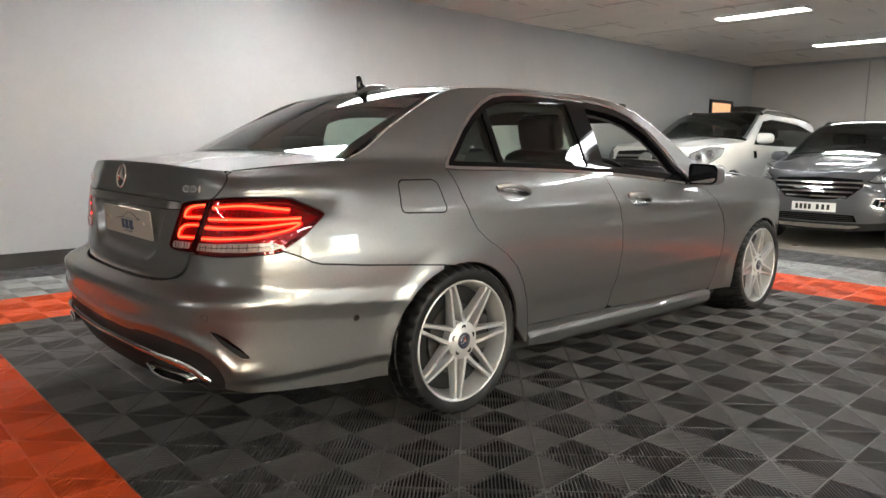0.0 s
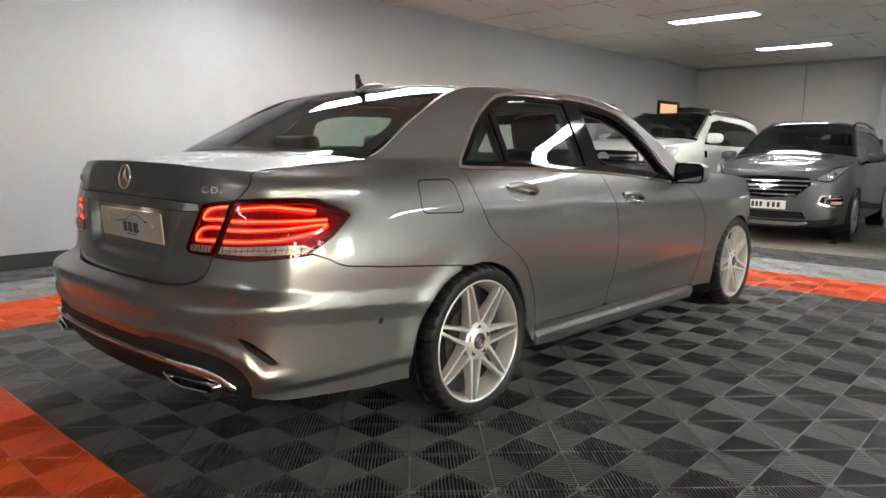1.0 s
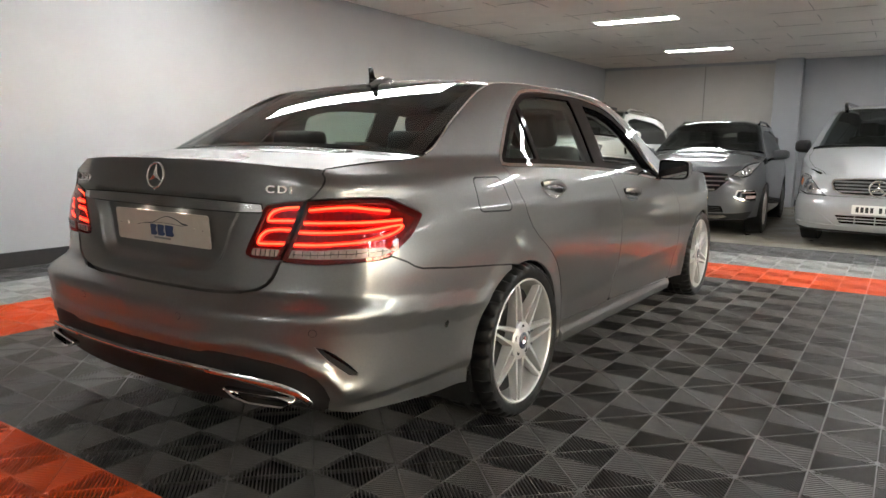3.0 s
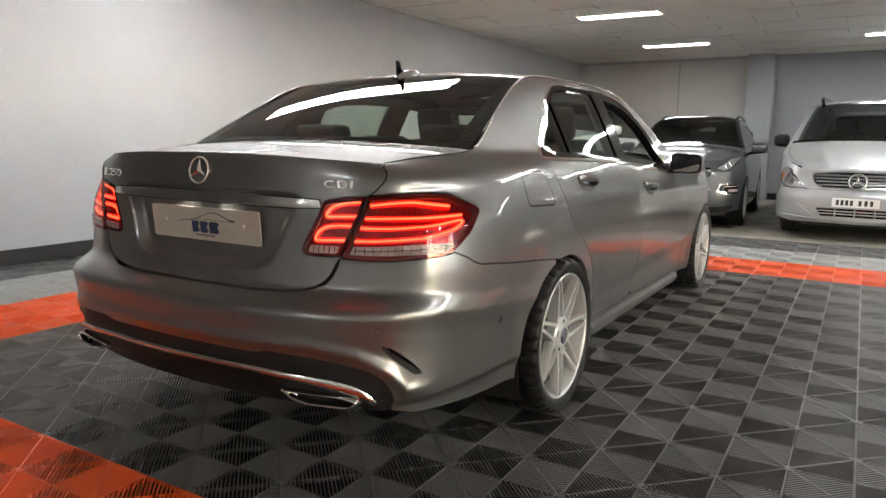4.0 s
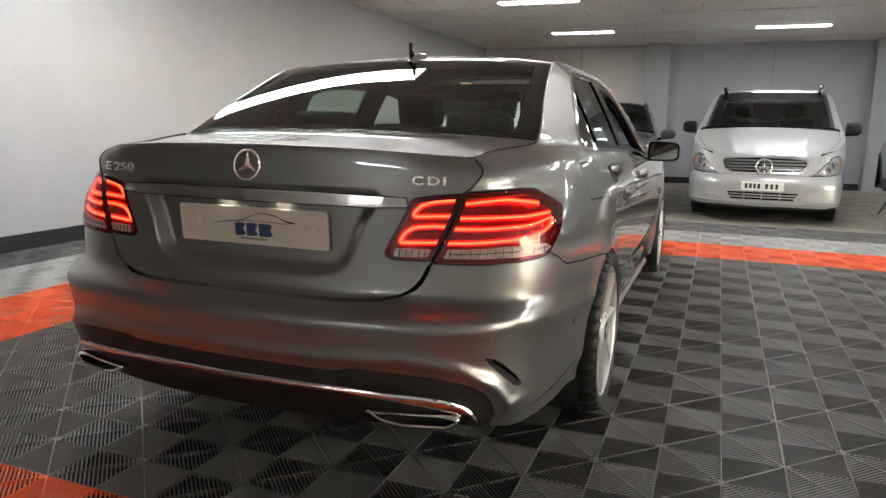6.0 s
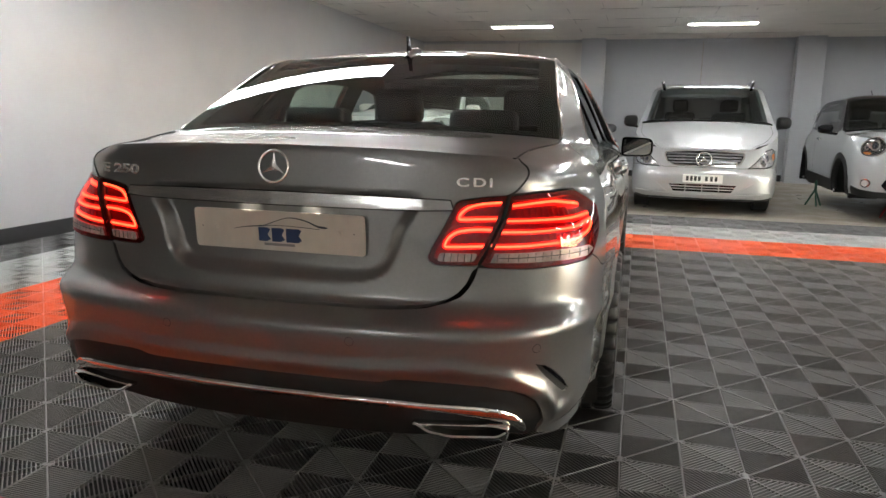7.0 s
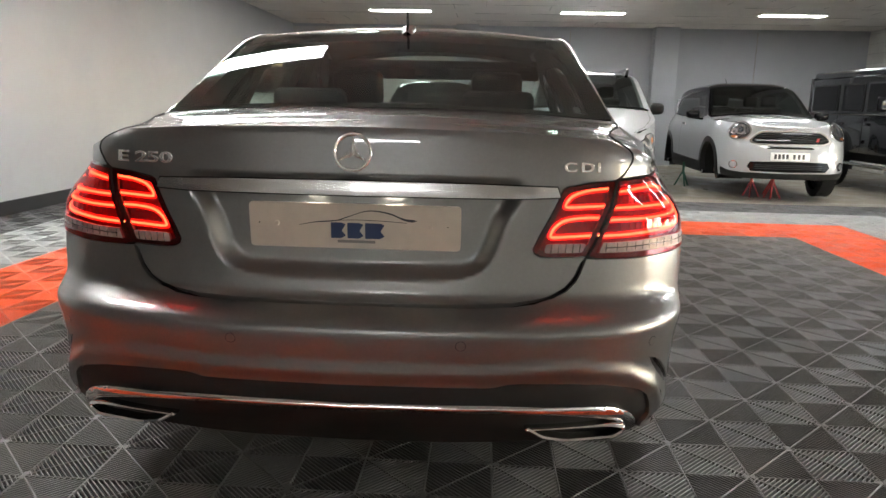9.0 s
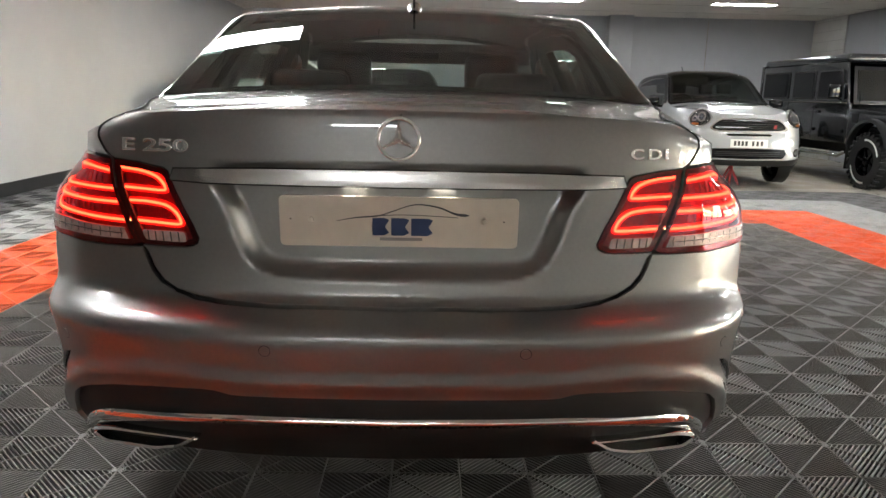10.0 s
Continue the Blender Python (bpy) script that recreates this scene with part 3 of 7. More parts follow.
def skin(name, outline, material, parent, label="", holes=(), pitch=0.03, edge=0.015, off=0.0, flange=0.014, push=None, at=skin_at):
    """One panel: an outline on the body surface, with a returned rim."""
    loops = [dense(list(outline), edge)] + [dense(list(h), edge) for h in holes]
    pts, edges = [], []
    for lp in loops:
        k = len(pts)
        pts += lp
        edges += [(k + i, k + (i + 1) % len(lp)) for i in range(len(lp))]
    rim = np.array(pts)
    lo, hi = rim.min(0), rim.max(0)
    gx, gy = np.meshgrid(np.arange(lo[0] + pitch / 2, hi[0], pitch), np.arange(lo[1] + pitch / 2, hi[1], pitch))
    gx[::2] += pitch / 2
    g = np.stack([gx.ravel(), gy.ravel()], 1)
    ok = inside(g, loops[0])
    for h in loops[1:]:
        ok &= ~inside(g, h)
    g = g[ok]
    if len(g):
        far = np.min(np.hypot(g[:, None, 0] - rim[None, :, 0], g[:, None, 1] - rim[None, :, 1]), 1) > min(pitch, edge) * 0.6
        g = g[far]
    co = [Vector(p) for p in pts] + [Vector(p) for p in g]
    vs, es, fs, *_ = delaunay_2d_cdt(co, edges, [], 0, 1e-6)
    v2 = np.array([tuple(v) for v in vs])
    fs = np.array([f for f in fs if len(f) == 3])
    c = v2[fs].mean(1)
    keep = inside(c, loops[0])
    for h in loops[1:]:
        keep &= ~inside(c, h)
    fs = fs[keep]
    a, b, d = v2[fs[:, 0]], v2[fs[:, 1]], v2[fs[:, 2]]
    turn = (b[:, 0] - a[:, 0]) * (d[:, 1] - a[:, 1]) - (b[:, 1] - a[:, 1]) * (d[:, 0] - a[:, 0]) < 0
    fs[turn] = fs[turn][:, ::-1]
    o = np.full(len(v2), off) + (push(v2[:, 0], v2[:, 1]) if push else 0)
    p, n = at(v2[:, 0], v2[:, 1], o)
    if push:
        e = 0.003
        pa, pb = at(v2[:, 0] + e, v2[:, 1], off + push(v2[:, 0] + e, v2[:, 1]))[0], at(v2[:, 0] - e, v2[:, 1], off + push(v2[:, 0] - e, v2[:, 1]))[0]
        pc, pd = at(v2[:, 0], v2[:, 1] + e, off + push(v2[:, 0], v2[:, 1] + e))[0], at(v2[:, 0], v2[:, 1] - e, off + push(v2[:, 0], v2[:, 1] - e))[0]
        n2 = np.cross(pa - pb, pc - pd)
        n2 /= np.linalg.norm(n2, axis=1, keepdims=True) + 1e-9
        n = np.where(((n2 * n).sum(1) > 0)[:, None], n2, n)
    verts, norms, faces = list(p), list(n), [tuple(f) for f in fs]
    if flange:
        count = {}
        for f in faces:
            for i in range(3):
                count[(f[i], f[(i + 1) % 3])] = 1
        for (i, j) in [k for k in count if (k[1], k[0]) not in count]:
            k = len(verts)
            t = p[j] - p[i]
            out = np.cross(t, n[i])
            out = out / (np.linalg.norm(out) + 1e-9)
            verts += [p[i], p[j], p[j] - n[j] * flange, p[i] - n[i] * flange]
            norms += [n[i] * 0.5 + out * 0.85, n[j] * 0.5 + out * 0.85, out, out]
            faces.append((k + 1, k, k + 3, k + 2))
    ob = new(name, mesh_of(name, verts, faces, material, norms))
    return under(ob, parent, label) if parent is not None else ob


def both(name, outline, material, parent, **kw):
    """The same panel on the right and on the left."""
    hs = kw.pop("holes", ())
    skin(name, outline, material, parent, holes=hs, **kw)
    skin(name, [(-s, z) for s, z in outline][::-1], material, parent, holes=[[(-s, z) for s, z in h][::-1] for h in hs], **kw)


def arch(cx, a0, a1, n=22, grow=0.0):
    """Points of a wheel arch's edge, by angles from the front round over the top."""
    pts = []
    for k in range(n + 1):
        a = radians(a0 + (a1 - a0) * k / n)
        pts.append((float(s_of_x(cx + (0.362 + grow) * math.cos(a))), 0.318 + (0.335 + grow) * math.sin(a)))
    return pts


# ---- the saloon ----
car = thing("saloon_car", "polished grey metallic executive saloon on silver alloy wheels, tail lamps lit", "car", pose(0, -0.012, 0))
G = 0.0032      # half of a shut gap

rail = [(float(edge_s(x)), float(edge_z(x))) for x in np.concatenate([np.linspace(-2.31, -1.95, 8), np.linspace(-1.92, 0.74, 60)])]
REAR_SHUT = [(1.836, 1.029), (1.861, 0.909), (1.885, 0.845), (1.923, 0.783), (1.975, 0.738), (2.039, 0.700), (2.110, 0.655), (2.178, 0.597), (2.232, 0.515), (2.266, 0.430), (2.285, 0.345), (2.290, 0.304)]
MID_SHUT = [(2.955, 0.298), (3.005, 0.45), (3.023, 0.596), (3.012, 0.72), (2.995, 0.807), (2.955, 0.905), (2.905, 0.988)]
FRONT_SHUT = [(4.085, 0.240), (4.150, 0.36), (4.178, 0.487), (4.176, 0.60), (4.135, 0.712), (4.05, 0.80), (3.95, 0.868), (3.80, 0.903)]
belt = curve([1.80, 1.836, 2.21, 2.905, 3.69, 3.82], [1.031, 1.030, 1.020, 0.987, 0.916, 0.902])
DLO = [(1.848, 1.037), (1.885, 1.075), (1.94, 1.130), (2.006, 1.195), (2.09, 1.262), (2.175, 1.312), (2.27, 1.349), (2.36, 1.364), (2.50, 1.373), (2.70, 1.376), (2.869, 1.374),
       (3.0, 1.368), (3.141, 1.353), (3.25, 1.335), (3.37, 1.297), (3.50, 1.225), (3.62, 1.118), (3.72, 0.996), (3.782, 0.912)]
DLO_LOW = [(s, float(belt(s)) + 0.004) for s in np.linspace(3.70, 1.90, 24)]
dlo = DLO + DLO_LOW
GAP = [(0.612, 0.748), (0.648, 0.80), (0.690, 0.87), (0.720, 0.934), (0.752, 0.950), (0.829, 1.027)]
LAMP_OUT = [(0.726, 0.937), (0.85, 0.942), (0.98, 0.943), (1.06, 0.942), (1.13, 0.938), (1.19, 0.910), (1.222, 0.893), (1.232, 0.880), (1.225, 0.868), (1.180, 0.808), (1.145, 0.775), (1.120, 0.754)]
SEAM_LINE = [(1.123, 0.755), (1.164, 0.734), (1.190, 0.714), (1.215, 0.705), (1.288, 0.697), (1.50, 0.676), (1.722, 0.654)]

# rear quarter, rear pillar, roof rail and front pillar in one pressing, with the fuel flap's opening
FLAP = rounded([(1.532, 0.870), (1.764, 0.860), (1.742, 0.990), (1.548, 0.992)], 0.03, 5)
side = (rail[::-1] + [(s + G, z) for s, z in GAP[::-1][:-4]] + [(s, z + G) for s, z in LAMP_OUT] + [(s, z + G) for s, z in SEAM_LINE]
        + arch(-1.437, 104, 0)[1:] + [(2.285, 0.222), (2.300, 0.222)] + [(s - G, z) for s, z in REAR_SHUT[::-1]] + [(1.840, 1.036)] + DLO + [(3.80, 0.905), (4.02, 0.945)])
both("quarter_panel", side[::-1], PAINT, car, holes=[grown(FLAP, G)])
skin("fuel_flap", grown(FLAP, -G), PAINT, car, pitch=0.02)
skin("quarter_infill", [(-s, z) for s, z in grown(FLAP, 0.001)][::-1], PAINT, car)

sill_top = curve([2.28, 3.2, 4.12], [0.300, 0.268, 0.232])
both("rear_door", [(s + G, z) for s, z in REAR_SHUT] + [(s, float(sill_top(s)) + G) for s in np.linspace(2.34, 2.92, 8)] + [(s - G, z) for s, z in MID_SHUT]
     + [(s, float(belt(s)) - 0.006) for s in np.linspace(2.88, 1.86, 16)], PAINT, car)
both("front_door", [(s + G, z) for s, z in MID_SHUT[::-1]] + [(s, float(sill_top(s)) + G) for s in np.linspace(3.0, 4.04, 10)] + [(s - G, z) for s, z in FRONT_SHUT]
     + [(s, float(belt(s)) - 0.006) for s in np.linspace(3.76, 2.94, 16)], PAINT, car)
wing_top = [(float(edge_s(x)), float(edge_z(x))) for x in np.linspace(1.95, 0.745, 24)]
both("front_wing", [(s + G, z) for s, z in FRONT_SHUT[::-1]] + [(4.10, 0.222), (4.36, 0.21)] + arch(1.45, 180, 14) + [(s_of_x(1.92), 0.41), (s_of_x(1.95), 0.60)] + wing_top + [(3.82, 0.907)], PAINT, car)
skin("front_bumper", [(float(s_of_x(1.955)), 0.15), (LEN - 0.004, 0.15), (LEN - 0.004, 0.74), (float(s_of_x(1.955)), 0.83)], PAINT, car, pitch=0.05, edge=0.04)
skin("front_bumper", [(-LEN + 0.004, 0.15), (-float(s_of_x(1.955)), 0.15), (-float(s_of_x(1.955)), 0.83), (-LEN + 0.004, 0.74)], PAINT, car, pitch=0.05, edge=0.04)
# side skirts: a proud ledge under the doors
skirt_push = lambda s, z: 0.016 * np.clip((0.262 - 0.037 * (np.abs(s) - 2.3) / 1.8 - z) / 0.022, 0, 1) - 0.03 * np.clip((0.20 - 0.035 * (np.abs(s) - 2.3) / 1.8 - z) / 0.05, 0, 1)
both("side_skirt", [(2.300, 0.205), (2.5, 0.175), (4.05, 0.130), (4.10, 0.150), (4.10, 0.226)] + [(s, float(sill_top(s)) - G) for s in np.linspace(4.05, 2.30, 14)], PAINT, car, pitch=0.009, edge=0.010, push=skirt_push)

# rear bumper with its lower black insert
DIFF = [(0.835, 0.292), (0.822, 0.335), (0.800, 0.375), (0.775, 0.406), (0.740, 0.428), (0.700, 0.440), (0.63, 0.454), (0.54, 0.461), (0.42, 0.465), (0.385, 0.463), (0.355, 0.455), (0.33, 0.454)]
VENT = [(0.768, 0.508), (0.800, 0.500), (0.835, 0.482), (0.875, 0.450), (0.915, 0.412), (0.908, 0.405), (0.885, 0.408), (0.845, 0.436), (0.811, 0.463), (0.785, 0.488)]
top_line = [(0.30, 0.631), (0.40, 0.633), (0.46, 0.637), (0.515, 0.648), (0.555, 0.664), (0.58, 0.686), (0.597, 0.713), (0.609, 0.741), (0.70, 0.738), (0.85, 0.735), (1.0, 0.737), (1.08, 0.743), (1.118, 0.749)]
half = top_line + [(s, z - G) for s, z in SEAM_LINE] + arch(-1.437, 105, 180)[1:] + [(s_of_x(-1.795), 0.24), (1.30, 0.245), (1.10, 0.262), (0.95, 0.272)] + DIFF
half = [(float(a), float(b)) for a, b in half]
bumper_outline = half + [(-s, z) for s, z in half[::-1]]
lip = lambda s, z: 0.010 * np.exp(-((z - np.interp(np.abs(s), [0, 0.33, 0.54, 0.70, 0.80, 0.86], [0.485, 0.485, 0.498, 0.475, 0.425, 0.36])) / 0.024) ** 2) * step(1.0, 0.86, np.abs(s))
skin("rear_bumper", bumper_outline[::-1], PAINT, car, holes=[VENT, [(-s, z) for s, z in VENT]], pitch=0.0125, edge=0.012, push=lip)
both("bumper_vent", grown(VENT[::-1], 0.004), PLASTIC, car, off=-0.008, flange=0, pitch=0.01)
for sg in (1, -1):
    for k in range(7):
        u = (k + 0.7) / 7.6
        s0, z0 = 0.782 + 0.118 * u, 0.500 - 0.082 * u
        skin("vent_bar", [(sg * (s0 - 0.004), z0 + 0.016), (sg * (s0 + 0.022), z0 - 0.006), (sg * (s0 + 0.018), z0 - 0.010), (sg * (s0 - 0.008), z0 + 0.012)][::sg], TRIM, car, off=-0.003, flange=0.004)
d_half = DIFF[::-1] + [(0.80, 0.282), (0.70, 0.30), (0.42, 0.283), (0.25, 0.278)]
insert_outline = [(s, z) for s, z in d_half] + [(-s, z) for s, z in d_half[::-1]]
skin("rear_diffuser", insert_outline[::-1], PLASTIC, car, off=-0.010, pitch=0.03, flange=0.06)
CH = curve([0, 0.30, 0.45, 0.58, 0.66, 0.72, 0.765], [0.398, 0.399, 0.396, 0.388, 0.374, 0.351, 0.316], 0.012)
CW = curve([0, 0.35, 0.5, 0.68, 0.74, 0.765], [0.0075, 0.0075, 0.011, 0.018, 0.016, 0.006])
sq = np.concatenate([np.linspace(0, 0.6, 16), np.linspace(0.62, 0.765, 14)])
up = [(s, float(CH(s) + CW(s))) for s in sq]
dn = [(s, float(CH(s) - CW(s))) for s in sq]
skin("diffuser_trim", [(-s, z) for s, z in dn[::-1]] + dn[1:] + up[::-1] + [(-s, z) for s, z in up[1:]], CHROME, car, "bright chrome strip", off=0.004, flange=0.018, pitch=0.008, edge=0.008,
     push=lambda s, z: 0.007 * np.clip(1 - ((z - CH(np.abs(s))) / CW(np.abs(s))) ** 2, 0, 1) ** 0.5)

# tailpipe finishers
for sg in (1, -1):
    outer = rounded([(-0.424, 0.347), (-0.640, 0.351), (-0.684, 0.343), (-0.682, 0.326), (-0.655, 0.309), (-0.53, 0.306), (-0.475, 0.317)], 0.012, 3)
    verts, faces, n = [], [], len(outer)
    rings = ((0.0, 0.12), (0.0, 0.004), (-0.0015, -0.004), (-0.0055, -0.008), (-0.0095, -0.004), (-0.0105, 0.008), (-0.0105, 0.03), (-0.0125, 0.034), (-0.0135, 0.16))
    for inset_d, dx in rings:
        for y, z in grown(outer, inset_d):
            verts.append((-2.548 + dx + 0.22 * max(0.0, abs(y) - 0.46), sg * y, z))
    for r in range(len(rings) - 1):
        faces += [(r * n + i, r * n + (i + 1) % n, (r + 1) * n + (i + 1) % n, (r + 1) * n + i) for i in range(n)]
    faces.append(tuple((len(rings) - 1) * n + i for i in range(n)))
    if sg < 0:
        faces = [f[::-1] for f in faces]
    ob = new("tailpipe", mesh_of("tailpipe", verts, faces, [CHROME, VOID], idx=[0] * (6 * n) + [1] * (2 * n + 1)))
    under(ob, car, "flat chrome tailpipe finisher")
    ob.data.set_sharp_from_angle(angle=radians(35))

# parking sensors
for s0, z0 in ((0.272, 0.562), (0.765, 0.553), (1.315, 0.497)):
    for sg in (1, -1):
        ring = [(sg * (s0 + 0.0125 * math.cos(a)), z0 + 0.0125 * math.sin(a)) for a in np.linspace(0, 2 * math.pi, 21)[:-1]][::sg]
        rim = [(sg * (s0 + 0.0112 * math.cos(a)), z0 + 0.0112 * math.sin(a)) for a in np.linspace(0, 2 * math.pi, 21)[:-1]][::sg]
        skin("sensor_ring", ring, VOID, car, off=0.0006, flange=0, edge=0.004)
        skin("parking_sensor", rim, PAINT if s0 < 1 else SATIN, car, off=0.0013, flange=0.001, edge=0.004)

# boot lid: rear face with the plate recess, and the deck
LAMP_INB = [(0.607, 0.747), (0.56, 0.745), (0.50, 0.745), (0.478, 0.747), (0.460, 0.756), (0.456, 0.768), (0.470, 0.797), (0.493, 0.835), (0.515, 0.875), (0.528, 0.900), (0.534, 0.914), (0.548, 0.922), (0.62, 0.932), (0.712, 0.937)]
RW = curve([0.68, 0.690, 0.70, 0.715, 0.75, 0.836, 0.893, 0.94], [0.24, 0.27, 0.305, 0.33, 0.355, 0.388, 0.428, 0.45])


def recess(s, z):
    e = -np.log(np.exp(-55 * (RW(z) - np.abs(s))) + np.exp(-55 * (z - 0.689)) + np.exp(-55 * (0.935 - z))) / 55
    return -0.034 * step(-0.010, 0.040, e)


lid_half = [(0.0, 0.636), (0.30, 0.6375), (0.40, 0.640), (0.47, 0.646), (0.512, 0.656), (0.546, 0.673), (0.571, 0.698), (0.590, 0.733)] + LAMP_INB + [(s - G, z) for s, z in GAP[-2:]]
lip_s = np.linspace(0.815, 0.0, 30)
lip_line = [(float(s), float(lip_z(-shell(s, 1.04)[1]))) for s in lip_s]
lid_face = lid_half + lip_line[:-1] + [(0.0, float(lip_z(0)))] + [(-s, z) for s, z in (lip_line[:-1])[::-1]] + [(-s, z) for s, z in lid_half[:0:-1]]
skin("boot_lid", lid_face, PAINT, car, pitch=0.009, edge=0.012, push=recess, flange=0.02)


def sheet(name, fn, nu, nv, material, parent, label="", normals=True):
    """A surface over a unit square, fn(u, v) giving points."""
    u, v = np.meshgrid(np.linspace(0, 1, nu), np.linspace(0, 1, nv), indexing="ij")
    p = fn(u, v)
    a, b = np.gradient(p, axis=0), np.gradient(p, axis=1)
    n = np.cross(a, b)
    n /= np.linalg.norm(n, axis=-1, keepdims=True) + 1e-12
    if n[..., 2].mean() < 0:
        n = -n
    k = np.arange(nu * nv).reshape(nu, nv)
    f = np.stack([k[:-1, :-1], k[1:, :-1], k[1:, 1:], k[:-1, 1:]], -1).reshape(-1, 4)
    q = p.reshape(-1, 3)
    if np.cross(q[f[0, 1]] - q[f[0, 0]], q[f[0, 3]] - q[f[0, 0]]) @ n.reshape(-1, 3)[f[0, 0]] < 0:
        f = f[:, ::-1]
    return under(new(name, mesh_of(name, q, f, material, n.reshape(-1, 3))), parent, label)


def deck(u, v):
    q = v * 2 - 1
    yl = q * 0.672
    xl, zl = tail_x(yl), lip_z(np.abs(yl))
    x = xl + (-1.885 - xl) * u
    y = q * (0.672 + (edge_y(x) - G * 1.5 - 0.672) * np.clip(u * 3, 0, 1))
    t = top(np.clip(x, -2.46, None), y / np.maximum(edge_y(x), 0.1))
    z0 = top(np.clip(xl, -2.46, None), yl / np.maximum(edge_y(xl), 0.1))[..., 2]
    z = t[..., 2] + (zl - z0) * np.clip(1 - u * 2.2, 0, 1) ** 2
    # a faint hollow ahead of the lip
    z = z - 0.004 * np.exp(-((u - 0.25) / 0.16) ** 2) * (1 - np.abs(q) ** 4)
    return np.stack([x, y, z], -1)


sheet("boot_deck", deck, 40, 60, PAINT, car)
strip = lambda x0, x1, edge_gap=0.0: (lambda u, v: top(x0 + (x1 - x0) * u, (v * 2 - 1) * (1 - edge_gap)))
sheet("roof", strip(-1.265, 0.055, 0.0), 60, 50, PAINT, car)
bow = lambda v: 1 - np.abs(v * 2 - 1) ** 2.2


def backlight(u, v):
    """A ruled pane from the deck's edge to the roof, with a slight crown."""
    q = (v * 2 - 1) * 0.985
    low, high = top(-1.878 - 0.055 * bow(v), q), top(-1.262 - 0.012 * bow(v), q)
    w = (4 * u * (1 - u))[..., None]
    return low * (1 - u[..., None]) + high * u[..., None] + w * np.array([-0.004, 0.0, 0.011]) + np.array([0, 0, 0.003])


sheet("rear_window", backlight, 50, 50, GLASS, car, "dark tinted rear window")
for name, fu, fv in (("window_band", (0.0, 0.045), (0.02, 0.98)), ("window_band", (0.955, 1.0), (0.02, 0.98)), ("window_band", (0.0, 1.0), (0.0, 0.05)), ("window_band", (0.0, 1.0), (0.95, 1.0))):
    def band(u, v, fu=fu, fv=fv):
        p = backlight(fu[0] + (fu[1] - fu[0]) * u, fv[0] + (fv[1] - fv[0]) * v)
        p[..., 2] -= 0.0025
        return p
    sheet(name, band, 30, 30, TRIM, car)
sheet("windscreen", lambda u, v: top(0.075 + 0.06 * bow(v) + (0.80 + 0.10 * bow(v) - 0.075 - 0.06 * bow(v)) * u, (v * 2 - 1) * 0.985), 30, 30, CLEAR, car, "clear curved windscreen")
sheet("windscreen_header", lambda u, v: top(0.05 + 0.12 * u + 0.07 * bow(v) * u, (v * 2 - 1)) - np.array([0, 0, 0.003]), 8, 30, TRIM, car)
sheet("bonnet", lambda u, v: top(0.86 + 0.06 * bow(v) + (2.0 + 0.18 * bow(v) - 0.86) * u, (v * 2 - 1) * 0.995), 40, 40, PAINT, car)
# thin chrome-edged roof gutters
for sg in (1, -1):
    xs = np.linspace(-1.86, 0.55, 60)
    part("roof_trim", tube([(x, -sg * (edge_y(x) - 0.004), edge_z(x) + 0.0025) for x in xs], 0.0042, 6), BRIGHT, car, "thin satin roof trim")

# boot-lid trim bar, badge and plate
BAR = [(-0.520, 0.918), (-0.528, 0.895), (-0.43, 0.8915), (-0.2, 0.8915), (0.0, 0.8915), (0.2, 0.8915), (0.43, 0.8915), (0.528, 0.895), (0.520, 0.918), (0.3, 0.924), (0.0, 0.926), (-0.3, 0.924)]
# black rim round the bar stands in for the recess shadow
skin("bar_gap_shade", grown(BAR, 0.0035), VOID, car, off=0.0008, flange=0, pitch=0.02, edge=0.012)
skin("lid_trim_bar", BAR, BAR_CHROME, car, "satin chrome bar over the plate", off=0.003, flange=0.02, pitch=0.01, edge=0.01, push=lambda s, z: (0.008 + 0.004 * np.clip((0.924 - z) / 0.03, 0, 1)) * step(0.53, 0.44, np.abs(s)))
for y in (-0.098, 0.098):
    part("plate_lamp", slab((-2.441, y - 0.022, 0.8865), (-2.426, y + 0.022, 0.8905), 0.001), PLATE_LED, car, "small lit number plate lamp")


# dark tube as gap shade between lid and wings, round shoulder and along deck
for sg in (1, -1):
    path = []
    for (a, b), (c, d) in zip(GAP[2:], GAP[3:]):
        for k in range(8):
            p, n = skin_at(np.array([sg * (a + (c - a) * k / 8)]), np.array([b + (d - b) * k / 8]), np.array([0.0006]))
            path.append(tuple(p[0]))
    xs = np.linspace(path[-1][0] + 0.03, -1.90, 24)
    path += [(x, -sg * (float(edge_y(x)) - G * 1.5), float(top(x, 1.0)[2]) + 0.0015) for x in xs]
    part("shut_gap_shade", tube(path, 0.0028, 6), VOID, car)
# ---- the saloon: dark inner shell, underside, wheel wells ----
inner = [(0.0, 0.30), (0.78, 0.30), (0.95, 0.285), (1.40, 0.26), (float(s_of_x(-1.80)), 0.26)] + arch(-1.437, 180, 0, 18, 0.004) + [(2.30, 0.20), (4.10, 0.17), (float(s_of_x(1.08)), 0.20)] + arch(1.45, 180, 10, 18, 0.004) + [(float(s_of_x(1.95)), 0.30), (float(s_of_x(1.95)), 0.80), (3.9, 0.87), (2.9, 0.955), (1.90, 0.985), (1.30, 0.97), (0.86, 0.98), (0.0, 1.0)]
lamp_holes = [grown(LAMP_INB + GAP[:4][::-1], 0.004), ]
skin("inner_shell", inner, VOID, car, off=-0.040, flange=0, pitch=0.06, edge=0.04)
skin("inner_shell", [(-s, z) for s, z in inner][::-1], VOID, car, off=-0.040, flange=0, pitch=0.06, edge=0.04)
